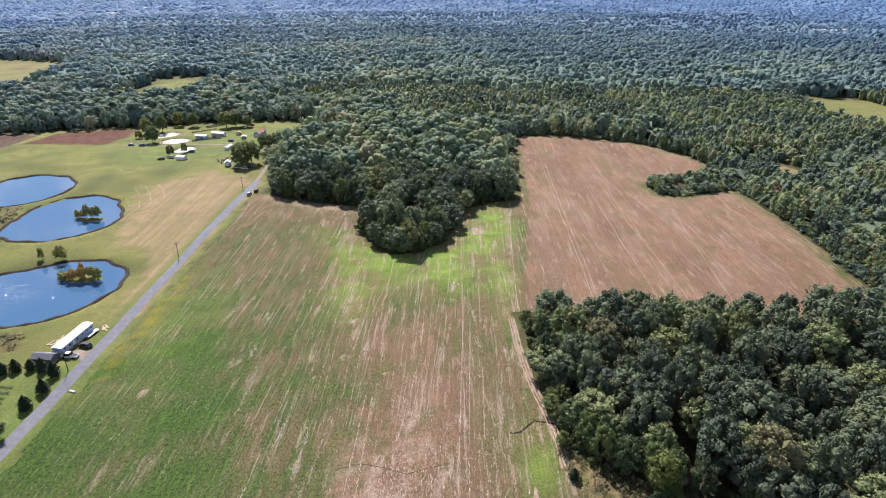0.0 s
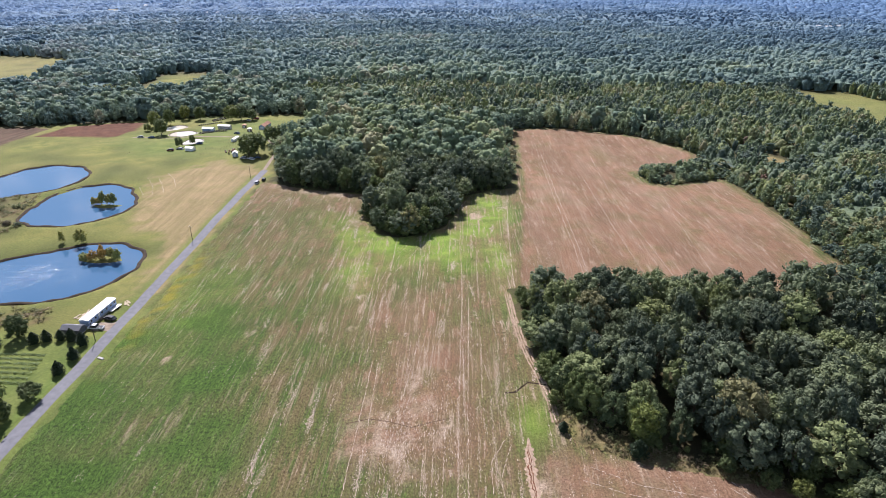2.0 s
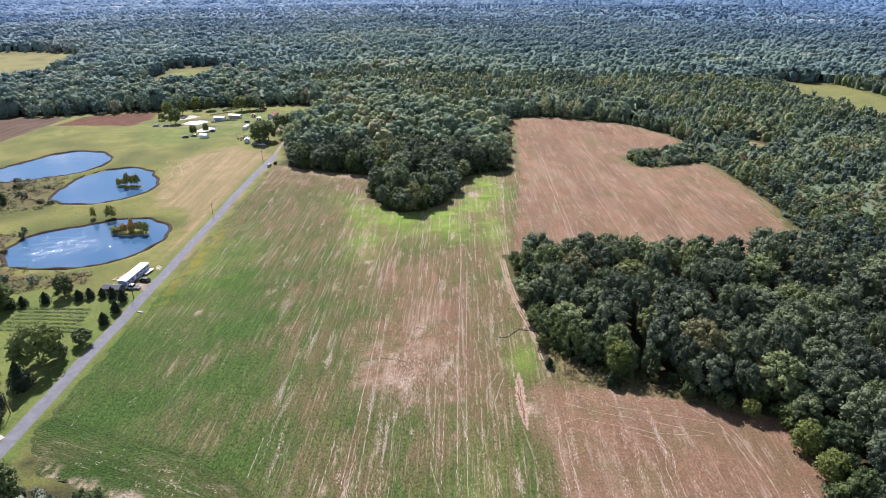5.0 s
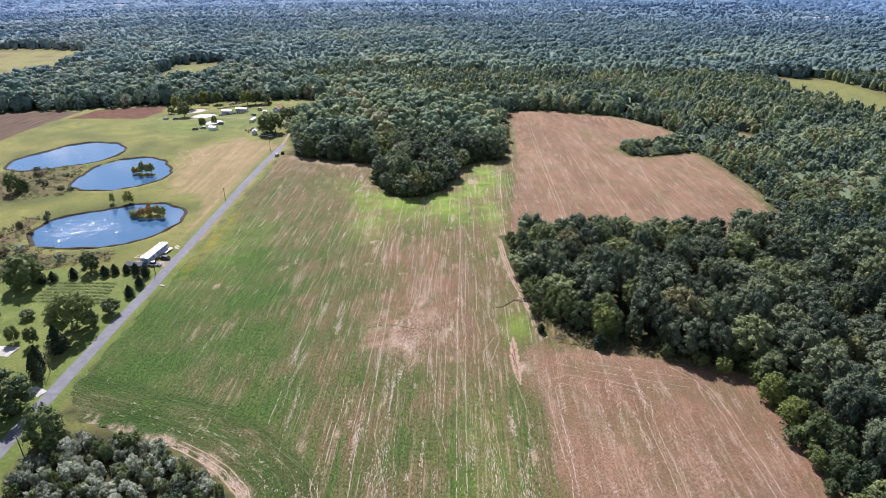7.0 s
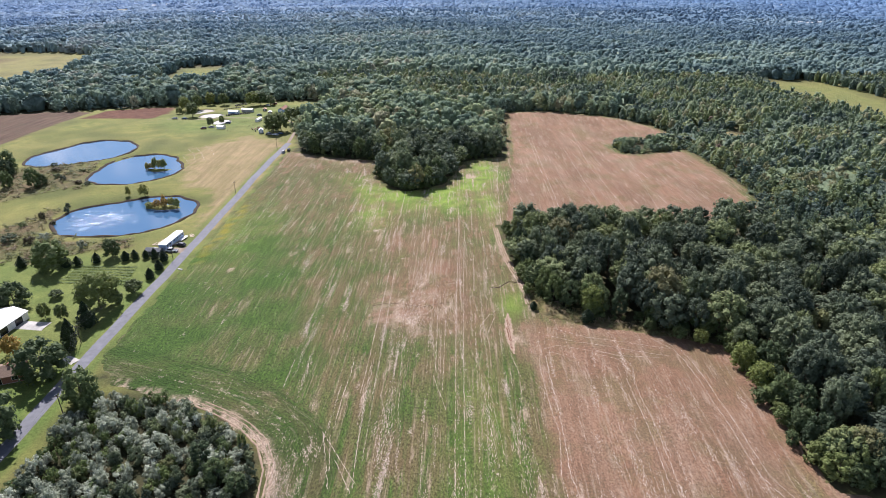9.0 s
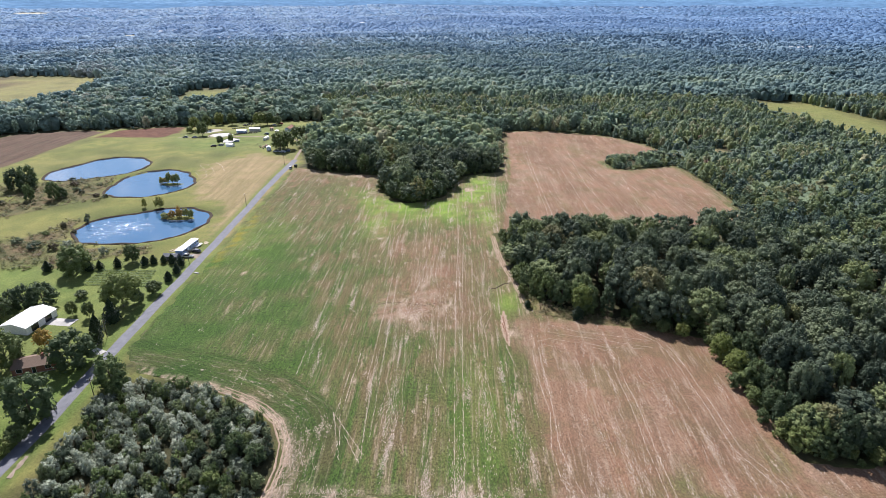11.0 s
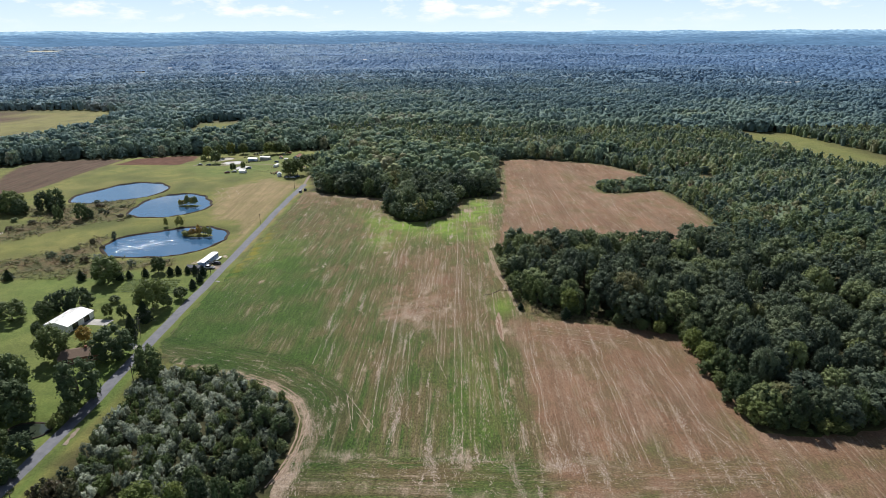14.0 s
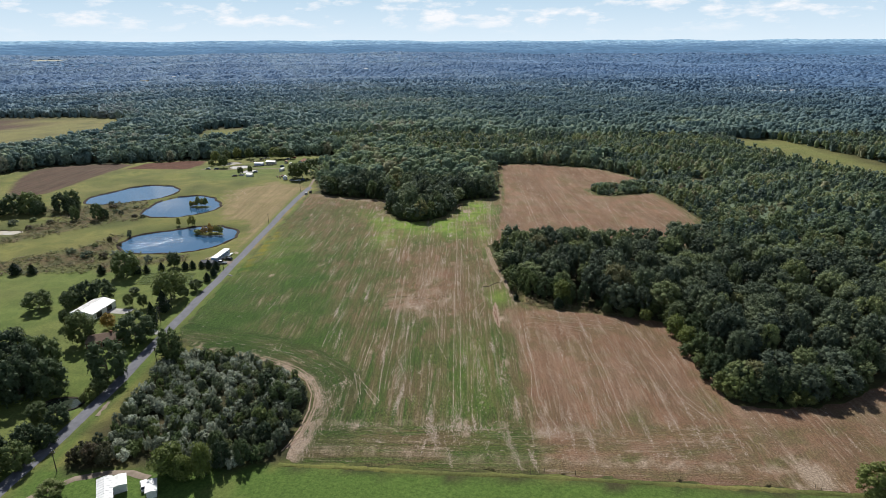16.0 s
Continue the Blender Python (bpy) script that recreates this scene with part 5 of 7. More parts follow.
def plant(name, templates, x, y, R, H, full, mat, label, tint, smooth=False, sink=0.0, category="woodland"):
    """Many trees as one object."""
    r = np.random.default_rng(len(x))
    C = []
    pick = r.integers(len(templates), size=len(x))
    z = land(x, y) - sink
    bits, T, k = [], [], 0
    for j, (v, f) in enumerate(templates):
        s = np.nonzero(pick == j)[0]
        if not len(s):
            continue
        a = r.uniform(0, 6.283, len(s))
        c, d = np.cos(a)[:, None], np.sin(a)[:, None]
        vx = (v[None, :, 0] * c - v[None, :, 1] * d) * R[s, None] + x[s, None]
        vy = (v[None, :, 0] * d + v[None, :, 1] * c) * R[s, None] + y[s, None]
        vz = v[None, :, 2] * (H[s] / full)[:, None] + z[s, None]
        bits.append((np.stack([vx, vy, vz], 2).reshape(-1, 3), (f[None] + (np.arange(len(s)) * len(v))[:, None, None]).reshape(-1, 3)))
        T.append(np.repeat(tint[s], len(v)))
        C.append(np.repeat(haze_amount(x[s], y[s]), len(v)))
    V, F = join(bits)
    return tagged(new(name, mesh_np(name, V, F, mat, smooth, tint=np.concatenate(T), haze_tint=np.concatenate(C))), label, category, kind="stuff")


def is_young(x, y):
    """Where young, narrow trees grow instead of old oaks."""
    e = 14 * wobble(x, y, 90, 4)
    return ((x > 150 + e) & (y > 150 + 0.0 * x)) | ((y > 485 + e) & (x > -60 + e)) | ((y > 560 + e) & (wobble(x, y, 260, 3) > 0.1))


def in_fan(x, y):
    return (np.abs(x) < 0.80 * (y + 150) + 25)


# the woods round the fields: places, sizes and tints
wx, wy = scatter(-700, 620, 12, 640, 8.2, 11)
ok = clear_of(wx, wy, 1.6) & (inside(FIELD_EAST, wx, wy) < -2.6) & in_fan(wx, wy) & ~is_young(wx, wy)
wx, wy = wx[ok], wy[ok]
yx, yy = scatter(-700, 640, 100, 640, 5.9, 12)
ok = clear_of(yx, yy, 1.5) & in_fan(yx, yy) & is_young(yx, yy)
yx, yy = yx[ok], yy[ok]
wood_R = 3.6 + 3.6 * rng.random(len(wx)) ** 1.3
wood_H = (12.2 + 0.75 * wood_R + rng.uniform(-3.4, 2.6, len(wx))) * (0.9 + 0.1 * wobble(wx, wy, 60, 2))
edge = -np.max([inside(p, wx, wy) for p in OPEN], 0)
wood_H = wood_H * (0.78 + 0.22 * ease((edge - 2) / 10))
wood_H = np.where(inside(TONGUE, wx, wy) > 0, wood_H * 0.5, wood_H)
wood_H = wood_H * np.where((wx < 150) & (wy < 48), 0.72, 1.0)  # lower at the corner
wood_R = np.where(wood_H < 8.5, wood_R * 0.7, wood_R)
wood_T = np.clip(0.40 + 0.3 * wobble(wx, wy, 75, 5) + rng.normal(0, 0.2, len(wx)), 0, 0.985)
young_R = 2.3 + 2.6 * rng.random(len(yx)) ** 1.8
young_H = 7.0 + 0.75 * young_R + rng.uniform(-1.4, 2.0, len(yx)) + 1.6 * wobble(yx, yy, 110, 2)
tongue = inside(TONGUE, yx, yy) > 0
young_H = np.where(tongue, young_H * 0.6, young_H)
near_glade = inside(GLADE, yx, yy) > -26
young_H = np.where(near_glade & (yx < 240), young_H * 0.68, young_H)
young_T = np.clip(0.45 + 0.36 * wobble(yx, yy, 90, 6) + rng.normal(0, 0.25, len(yx)), 0, 0.93) + (rng.random(len(yx)) < 0.015) * 0.07

THICKET = [(-105, 57), (-86, 57), (-73, 53), (-63.5, 47.5), (-54, 41), (-47.2, 31), (-46.3, 19), (-47.6, 8), (-50, -4), (-60, -7), (-78, -4), (-94, -4), (-102, -4), (-104, 14), (-103, 34)]
ok = inside(THICKET, wx, wy) < -6
wx, wy, wood_R, wood_H, wood_T = wx[ok], wy[ok], wood_R[ok], wood_H[ok], wood_T[ok]
order = np.argsort(np.hypot(wx - 60, wy - 60))
close, rest = order[:200], order[200:]
for i in close:
    tree("oak_tree", wx[i], wy[i], wood_R[i], wood_H[i], OAKS, "tall woodland oak with a dense dark green crown", "tree", "trees of the near wood")
dist = np.hypot(wx[rest], wy[rest])
MIDDLE = [crown(100 + i, 24, 14, 0.09, low=0.3, spread=0.76, lobe=(0.16, 0.32), core=0.9) for i in range(6)]
COARSE = [puff(110 + i, 8, 26, 0.085, lobe=(0.22, 0.42)) for i in range(9)]
BORDER = [crown(140 + i, 13, 18, 0.13, low=0.05, spread=0.72, lobe=(0.24, 0.42)) for i in range(6)]
BLOBS = [puff(120 + i, 1, 4, 0.17, lobe=(0.34, 0.5), rings=2) for i in range(14)]
SOLID = [puff(220 + i, 4, 14, 0.15, rings=3) for i in range(8)]
SMALL = [puff(180 + i, 0, 2, 0.2, rings=2) for i in range(14)]
SPIRES = [puff(130 + i, 1, 18, 0.2, tall=2.6, wide=0.92, pointed=(0.0, 0.35, 0.55)[i % 3], rings=3) for i in range(12)]
s = rest[dist < 330]
plant("woodland", MIDDLE, wx[s], wy[s], wood_R[s], wood_H[s], 2.2, leaf_wood, "dense dark green oak wood round the fields", wood_T[s])
verge = -np.max([inside(p, wx[rest], wy[rest]) for p in OPEN], 0) < 10
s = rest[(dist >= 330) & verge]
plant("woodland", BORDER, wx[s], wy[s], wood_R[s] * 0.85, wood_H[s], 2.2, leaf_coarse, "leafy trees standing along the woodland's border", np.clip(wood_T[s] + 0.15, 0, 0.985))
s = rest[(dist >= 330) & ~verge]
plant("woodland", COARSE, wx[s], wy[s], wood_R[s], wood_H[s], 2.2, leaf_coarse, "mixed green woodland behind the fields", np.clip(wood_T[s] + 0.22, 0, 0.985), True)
SAPLINGS = [crown(160 + i, 9, 16, 0.17, tall=2.6, low=0.1, spread=0.6, pointed=0.75 if i < 2 else 0.1, lobe=(0.26, 0.42)) for i in range(6)]
s = np.hypot(yx, yy) < 340
plant("young_woodland", SAPLINGS, yx[s], yy[s], young_R[s], young_H[s], 2.6, leaf_young, "young yellowish green wood beside the fields", young_T[s])
plant("young_woodland", SPIRES, yx[~s], yy[~s], young_R[~s], young_H[~s], 2.6, leaf_young, "young yellowish green woodland of narrow trees", young_T[~s], True)

FAR_FIELDS = [[(-1811, 2508), (-1669, 2492), (-1594, 2355), (-1733, 2343)], [(-928, 1645), (-889, 1638), (-868, 1595), (-913, 1599)], [(624, 2307), (674, 2335), (653, 2257), (594, 2227)], [(690, 3085), (1000, 2965), (1012, 3000), (700, 3130)], [(1054, 2924), (1320, 2735), (1332, 2765), (1066, 2962)]]


def in_far_field(x, y, margin=0.0):
    return np.max([inside(f, x, y) for f in FAR_FIELDS], 0) > -margin


for f in FAR_FIELDS:
    a, b, c, d = (Vector((*q, 0)) for q in f)
    V = [(a.lerp(b, i / 8)).lerp(d.lerp(c, i / 8), j / 8) for j in range(9) for i in range(9)]
    V = [(v.x, v.y, float(land(v.x, v.y)) + 6.5) for v in V]
    tagged(new("far_field", mesh_np("far_field", V, grid_faces(9, 9), mat_farfield, True)), "pale far field between the woods", "field", "far fields", "structure")

# woods to the middle distance and beyond: haze painted into the leaves grows gradually
fx, fy = scatter(-1150, 1150, 300, 1350, 9.0, 13)
r2 = np.hypot(fx, fy)
ok = clear_of(fx, fy, 2) & in_fan(fx, fy) & ((fy > 640) | (fx < -700) | (fx > 620)) & (r2 < 1350)
fx, fy = fx[ok], fy[ok]
rim = -np.max([inside(p, fx, fy) for p in OPEN], 0) < 24  # leafy down to the ground
ex, ey = fx[rim], fy[rim]
fx, fy = fx[~rim], fy[~rim]
gx, gy = scatter(-1500, 1500, 800, 1800, 11.0, 23)
r2 = np.hypot(gx, gy)
ok = in_fan(gx, gy) & (r2 > 1345) & (r2 < 1760) & ~in_far_field(gx, gy, 3)
gx, gy = gx[ok], gy[ok]
hx, hy = scatter(-2100, 2100, 900, 2600, 14.5, 21)
r2 = np.hypot(hx, hy)
ok = in_fan(hx, hy) & (r2 > 1750) & (r2 < 2500) & ~in_far_field(hx, hy, 3)
hx, hy = hx[ok], hy[ok]
MOUNDS = [(np.array([(0.1, 0, 0.95)] + [(0.6 * k * math.cos(a), 0.6 * k * math.sin(a), 0.82 * k) for a, k in zip(np.arange(5) * 1.2566, np.random.default_rng(300 + i).uniform(0.75, 1.2, 5))] + [(1.0 * k * math.cos(a), 1.0 * k * math.sin(a), 0.0) for a, k in zip(np.arange(5) * 1.2566 + 0.6, np.random.default_rng(400 + i).uniform(0.8, 1.2, 5))]), ICO_F[:15]) for i in range(12)]


# leaves painted lighter towards -x, where haze towards the sun would brighten them
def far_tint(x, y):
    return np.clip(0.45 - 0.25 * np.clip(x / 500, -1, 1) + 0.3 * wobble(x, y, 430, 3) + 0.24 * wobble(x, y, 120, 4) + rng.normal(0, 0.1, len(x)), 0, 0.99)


for x, y, shapes, R, H, full, name, label, sink in ((ex, ey, SOLID, (3.4, 6.6), (10, 15), 2.2, "far_woodland", "leafy trees round a far clearing", 0), (fx, fy, BLOBS, (3.4, 7.6), (11.5, 15), 2.2, "far_woodland", "green woodland rolling into the distance", 0), (gx, gy, SMALL, (4.6, 8.6), (11, 14.5), 2.2, "far_woodland", "woodland rolling away, tinted blue-green for haze", 0), (hx, hy, MOUNDS, (7.0, 12.0), (3.5, 6.5), 1.0, "distant_woodland", "woodland in the far distance, tinted blue-green for haze", -8)):
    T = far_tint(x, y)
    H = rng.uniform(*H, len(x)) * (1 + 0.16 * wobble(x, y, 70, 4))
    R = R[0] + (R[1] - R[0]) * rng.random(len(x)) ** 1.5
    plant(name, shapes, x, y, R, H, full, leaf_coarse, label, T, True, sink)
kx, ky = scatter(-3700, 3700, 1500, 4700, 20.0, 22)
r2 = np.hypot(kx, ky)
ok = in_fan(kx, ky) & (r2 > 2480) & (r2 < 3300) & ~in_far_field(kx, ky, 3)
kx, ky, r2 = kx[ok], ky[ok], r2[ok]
plant("horizon_trees", MOUNDS, kx, ky, rng.uniform(10, 17, len(kx)), rng.uniform(2.5, 5.5, len(kx)), 1.0, leaf_coarse, "wooded country towards the horizon, tinted blue for haze", far_tint(kx, ky), True, -6)


def build_canopy():
    """The roof of the farthest woods and of those out of sight, as one uneven sheet."""
    def sheet(xs, ys, keep, name, label, mat, rough, shade, height=11):
        smooth = "understory" in name or "horizon" in name
        X, Y = np.meshgrid(xs, ys)
        x, y = X.ravel(), Y.ravel()
        r = np.random.default_rng(5)
        x, y = x + r.uniform(-0.35, 0.35, x.size) * np.repeat(np.gradient(xs)[None], len(ys), 0).ravel(), y + r.uniform(-0.35, 0.35, x.size) * np.repeat(np.gradient(ys)[:, None], len(xs), 1).ravel()
        z = land(x, y) + height + r.uniform(-rough, rough, x.size)
        F = grid_faces(len(xs), len(ys))
        mx, my = x[F].mean(1), y[F].mean(1)
        F = F[keep(mx, my)]
        used, F = np.unique(F, return_inverse=True)
        me = mesh_np(name, np.stack([x, y, z], 1)[used], F.reshape(-1, 4), mat, smooth, tint=np.clip(shade(x, y) + r.normal(0, 0.12, x.size), 0, 1)[used], haze_tint=haze_amount(x, y)[used])
        tagged(new(name, me), label, "woodland", kind="stuff")
    def green(x, y):
        return 0.42 + 0.3 * wobble(x, y, 300, 3)

    # tint rises with distance, so the painted haze pales towards the horizon
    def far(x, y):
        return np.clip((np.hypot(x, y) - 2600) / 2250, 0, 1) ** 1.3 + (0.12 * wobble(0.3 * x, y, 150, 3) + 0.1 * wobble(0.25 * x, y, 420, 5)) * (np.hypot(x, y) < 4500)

    def reach(x, y):
        return np.hypot(x, y)
    def covered(x, y):
        return clear_of(x, y, 15.0) & in_fan(x, y) & (inside(TONGUE, x, y) < 0)

    def mixed(x, y):
        return 0.42 + 0.3 * wobble(x, y, 75, 5) + 0.12 * wobble(x, y, 19, 2)
    # leafy sheets added between the crowns to lighten the dark gaps
    sheet(np.arange(-700, 700, 6.0), np.arange(200, 760, 6.0), lambda x, y: covered(x, y) & ~is_young(x, y) & (reach(x, y) > 340) & (reach(x, y) < 700), "wood_understory", "leafy sheet filling the dark gaps between woodland trees", leaf_coarse, 2.8, mixed, 7.8)
    sheet(np.arange(-700, 700, 6.0), np.arange(140, 760, 6.0), lambda x, y: covered(x, y) & is_young(x, y) & ~((inside(GLADE, x, y) > -26) & (x < 240)) & (reach(x, y) > 300) & (reach(x, y) < 700), "young_understory", "leafy sheet filling the dark gaps of the young wood", leaf_young, 1.4, mixed, 4.6)
    sheet(np.arange(-1150, 1150, 7.0), np.arange(300, 1350, 7.0), lambda x, y: covered(x, y) & ~(is_young(x, y) & (x < 640) & (y < 645)) & (reach(x, y) >= 690) & (reach(x, y) < 1350), "wood_understory", "leafy sheet filling the dark gaps of the farther woods", leaf_coarse, 2.6, mixed, 8.0)
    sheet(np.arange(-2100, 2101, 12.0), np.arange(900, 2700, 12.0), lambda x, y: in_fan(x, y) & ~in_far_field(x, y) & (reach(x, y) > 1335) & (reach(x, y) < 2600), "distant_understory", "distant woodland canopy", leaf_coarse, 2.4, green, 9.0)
    sheet(np.arange(-3900, 3901, 19.0), np.arange(1500, 4881, 19.0), lambda x, y: in_fan(x, y) & ~in_far_field(x, y) & (reach(x, y) > 2480) & (reach(x, y) < 4880), "horizon_woodland", "wooded country towards the horizon, tinted blue for haze", leaf_horizon, 2.0, far, 7)
    sheet(np.arange(-4880, 4881, 61.0), np.arange(-4880, 4881, 61.0), lambda x, y: (reach(x, y) < 4880) & (reach(x, y) > 320) & ~in_fan(x, y + 70) & clear_of(x, y, 40), "outer_woodland", "wooded country round the farms", leaf_coarse, 5.0, green)


build_canopy()
# thicket of silvery shrubs
sx, sy = scatter(-110, -40, -12, 60, 3.0, 15)
ok = inside(THICKET, sx, sy) > 0.5
for x, y in zip(sx[ok], sy[ok]):
    tree("silvery_shrub", x, y, rng.uniform(1.2, 2.5), rng.uniform(2.2, 4.8), DARK_SHRUBS if rng.random() < 0.24 + 0.45 * float(ease((x + 74) / 12)) else OLIVES, "rounded shrub with grey-green silvery leaves in a thicket", "shrub", "shrubs of the thicket", OLIVE_STEM, 1.45)

for x, y, R, H in [(-62.5, -4.5, 2.4, 8), (-57.2, -4, 2.4, 8), (-66, 1, 2.6, 7), (-54, 6, 2.6, 6.5), (-58, 14, 2.6, 6.5), (-56, 27, 3, 7), (-62, 33, 2.8, 6.5), (-50, 24, 2.6, 6)]:
    tree("thicket_tree", x, y, R, H, BORDER_TREES, "dark green young tree standing in a thicket", "tree", "trees of the thicket", None, 2.1)
for x, y, R, H in [(-102, -3.5, 2.8, 5.5), (-98.5, -4.5, 3, 6), (-95, -5, 3, 6.5), (-104.5, -4.5, 2, 4)]:
    tree("brown_shrub", x, y, R, H, RUSSET, "brownish leafy shrub at a thicket's end", "shrub", "russet shrubs", OLIVE_STEM, 1.45)
# trees of the yards, meadow and pond shores: place, radius, height
for x, y, R, H, kind in [(-181, 95, 6.0, 9.5, 0), (-168.4, 97, 4.3, 8.6, 0), (-165, 104, 3.8, 11, 1), (-159.5, 107, 5.2, 10.5, 1), (-171, 105, 3.4, 8, 1), (-143.6, 64.5, 5.4, 14, 0), (-122.8, 66, 7.0, 14, 1), (-127.6, 106, 7.4, 14.5, 0), (-104.5, 55, 4.8, 12.5, 1), (-101.5, 52, 3, 6, 1), (-119.4, 40, 7.0, 16, 1),
                         (-155.3, 45, 6.5, 16.5, 1), (-144, 43, 6.2, 16, 1), (-141, 26, 6.2, 16, 1), (-133, 30, 6.0, 14, 1), (-143, 34, 6, 17, 1), (-152, 32, 6, 15, 1), (-162, 36, 6, 14, 1), (-150, 20, 6, 14, 1), (-127.4, 15, 3.4, 6.5, 0), (-119.8, 13, 3.6, 7.4, 1), (-121.7, 2, 3.6, 8.2, 1), (-117, 3, 3.3, 7.4, 1), (-118.5, -7, 3.9, 9, 1), (-123, -12, 4.2, 9, 1), (-128, -4, 4.5, 9, 1),
                         (-164.5, 137, 6.8, 14, 1), (-145.1, 147.5, 3.6, 8.7, 0), (-300, 248, 7, 15, 1), (-291, 251, 7.5, 16, 1), (-283, 246, 5, 11, 1), (-309, 243, 7, 13, 1), (-273.3, 254, 5.2, 14, 1), (-267, 258, 6, 15.5, 1), (-263, 252, 4.2, 11, 1), (-251, 235, 3.2, 10, 1), (-236, 235, 3.6, 12, 1), (-233, 238, 2.8, 7, 1)]:
    tree("yard_tree", x, y, R, H, BORDER_TREES if kind else YARD, "broad leafy shade tree with a dense dark green crown" if kind else "broad leafy shade tree with a light green crown", "tree", "trees of the yards and meadow", None, 2.1, 0.06 * H)
for x, y, R, H in [(-135, 354, 6.5, 14), (-131, 360, 6.5, 14), (-138, 362, 6, 13), (-130, 387, 5.5, 12), (-124, 392, 5.5, 12), (-219, 412, 5.5, 12), (-235, 424, 3, 6), (-190, 376, 3, 7), (-184.5, 385, 2.6, 7), (-186, 466, 6.5, 13), (-180, 470, 6, 12), (-171, 470, 5, 9), (-213, 468, 5, 11), (-226, 470, 5, 12), (-228, 446, 4.5, 12), (-237, 440, 5, 12), (108, -14, 5, 10), (113, -17, 4.5, 9), (-95, 306, 5, 13)]:
    tree("yard_tree", x, y, R, H, YARD, "broad leafy shade tree with a green crown", "tree", "trees of the yards and meadow", None, 2.1)
for x, y, R, H in [(-159.3, 79, 2.2, 7), (-120.7, 117, 3.2, 5.7), (-123, 109, 3, 5), (-148.5, 113.7, 2.4, 3.1), (-143.3, 99, 2, 6), (-136, 97.5, 2, 6.6), (-116.8, 30, 3.0, 5.5), (-117.5, 26, 2.2, 4.5), (-119.8, 26, 1.6, 3.2), (-155, 58, 3, 5), (-101.4, -18.5, 3.4, 5.0), (-166, 62, 3.4, 5), (-171, 66, 3.6, 5.5), (74, 91, 2.4, 5), (80, 88, 2.6, 5.5), (66, 96, 2.2, 4.5)]:
    tree("small_tree", x, y, R, H, YARD, "small round garden tree", "tree", "small trees", None, 2.1)
for x, y, R, H in [(-137.9, 144.5, 1.8, 4.3), (-134.8, 146.2, 1.7, 4.2), (-130.6, 147, 1.6, 3.8), (-126.6, 146.5, 1.7, 4.7), (-121.8, 144.5, 1.9, 4.8), (-120.4, 137, 1.8, 4.4), (-120.6, 129.5, 1.8, 4.6), (-149.4, 142.8, 1.9, 4.4), (-156, 140.2, 1.6, 4.1), (-159.4, 138.6, 2.1, 4.6), (-177.7, 137.6, 2.1, 4.9), (-213.6, 138, 2.2, 5), (-222, 137.3, 3.0, 6.1), (-125.2, 94, 2.8, 9.6), (-123.1, 80, 2.2, 9.5), (-126.5, 86, 2.2, 8), (28.4, 109, 1.4, 3.2), (45.9, 100.6, 2.2, 5.2)]:
    tree("cedar", x, y, R * 1.2, H, CEDARS, "small dark green cedar with a rounded cone shape", "tree", "cedars", OLIVE_STEM, 2.7)
for x, y, R, H in [(-74.7, -9, 4.0, 9), (-66.3, -9, 3.2, 9.5), (-70.5, -11, 2.6, 7), (48.5, 107, 4.2, 10), (88.5, 76, 3.6, 8), (89.5, 66, 3.4, 8)]:
    tree("poplar", x, y, R, H, LIME, "yellow-green leafy tree at a border", "tree", "poplars", None, 2.1)
for x, y, R, H in [(-156.5, 206, 2.4, 2.6), (-153, 205.5, 2.4, 4.2), (-149.5, 206.5, 2.4, 4.8), (-146.5, 208, 2.0, 4.6), (-143.2, 206.5, 2.1, 5.0), (-158.5, 208, 2.0, 2.2), (-150.8, 213 - 4, 1.2, 5.6), (-167.9, 222.5, 2.7, 6.4), (-176.4, 222.5, 1.6, 5.2), (-187.6, 268, 1.7, 4.4), (-185, 267.5, 1.8, 3.2), (-182.3, 267, 2.0, 6.6), (-179.4, 267.5, 2.1, 5.2), (-177, 267.5, 1.8, 5.8)]:
    tree("islet_shrub", x, y, R, H, AUTUMN, "yellowing willow shrub at a pond", "shrub", "shrubs of the ponds", OLIVE_STEM, 1.9)


for x, y, R, H in [(-140.3, 77.5, 3.0, 6.6), (-133.2, 68, 1.9, 5.4)]:
    tree("maple_tree", x, y, R, H, AUTUMN, "small maple with reddening leaves beside a house", "tree", "reddening trees", None, 1.9)


# scrub of the marshy ground, and shrubs along the woods' edges
mx, my = scatter(-345, -140, 124, 300, 3.0, 16)
ok = (np.maximum(inside(SCRUB_MARSH, mx, my), inside(SCRUB_BAND, mx, my)) > 0.5) & (np.min([beyond_shore(p, mx, my) for p in PONDS], 0) > 3) & (rng.random(len(mx)) < 0.75 + 0.3 * wobble(mx, my, 26, 3))
mx, my = mx[ok], my[ok]
plant("marsh_scrub", [crown(150 + i, 2, 16, 0.2, tall=1.3, low=-0.1, lobe=(0.35, 0.55), core=0.4) for i in range(5)], mx, my, rng.uniform(1.2, 2.6, len(mx)), rng.uniform(0.5, 1.7, len(mx)), 1.3, leaf_scrub, "brown and olive scrub on marshy ground", rng.uniform(0, 1, len(mx)), category="scrub")
gx, gy = scatter(26, 92, 84, 122, 1.5, 17)
ok = (inside(DRY_STRIP, gx, gy) > -2.5) & (inside(FIELD_EAST, gx, gy) < 0.4) & (rng.random(len(gx)) < 0.8)
gx, gy = gx[ok], gy[ok]
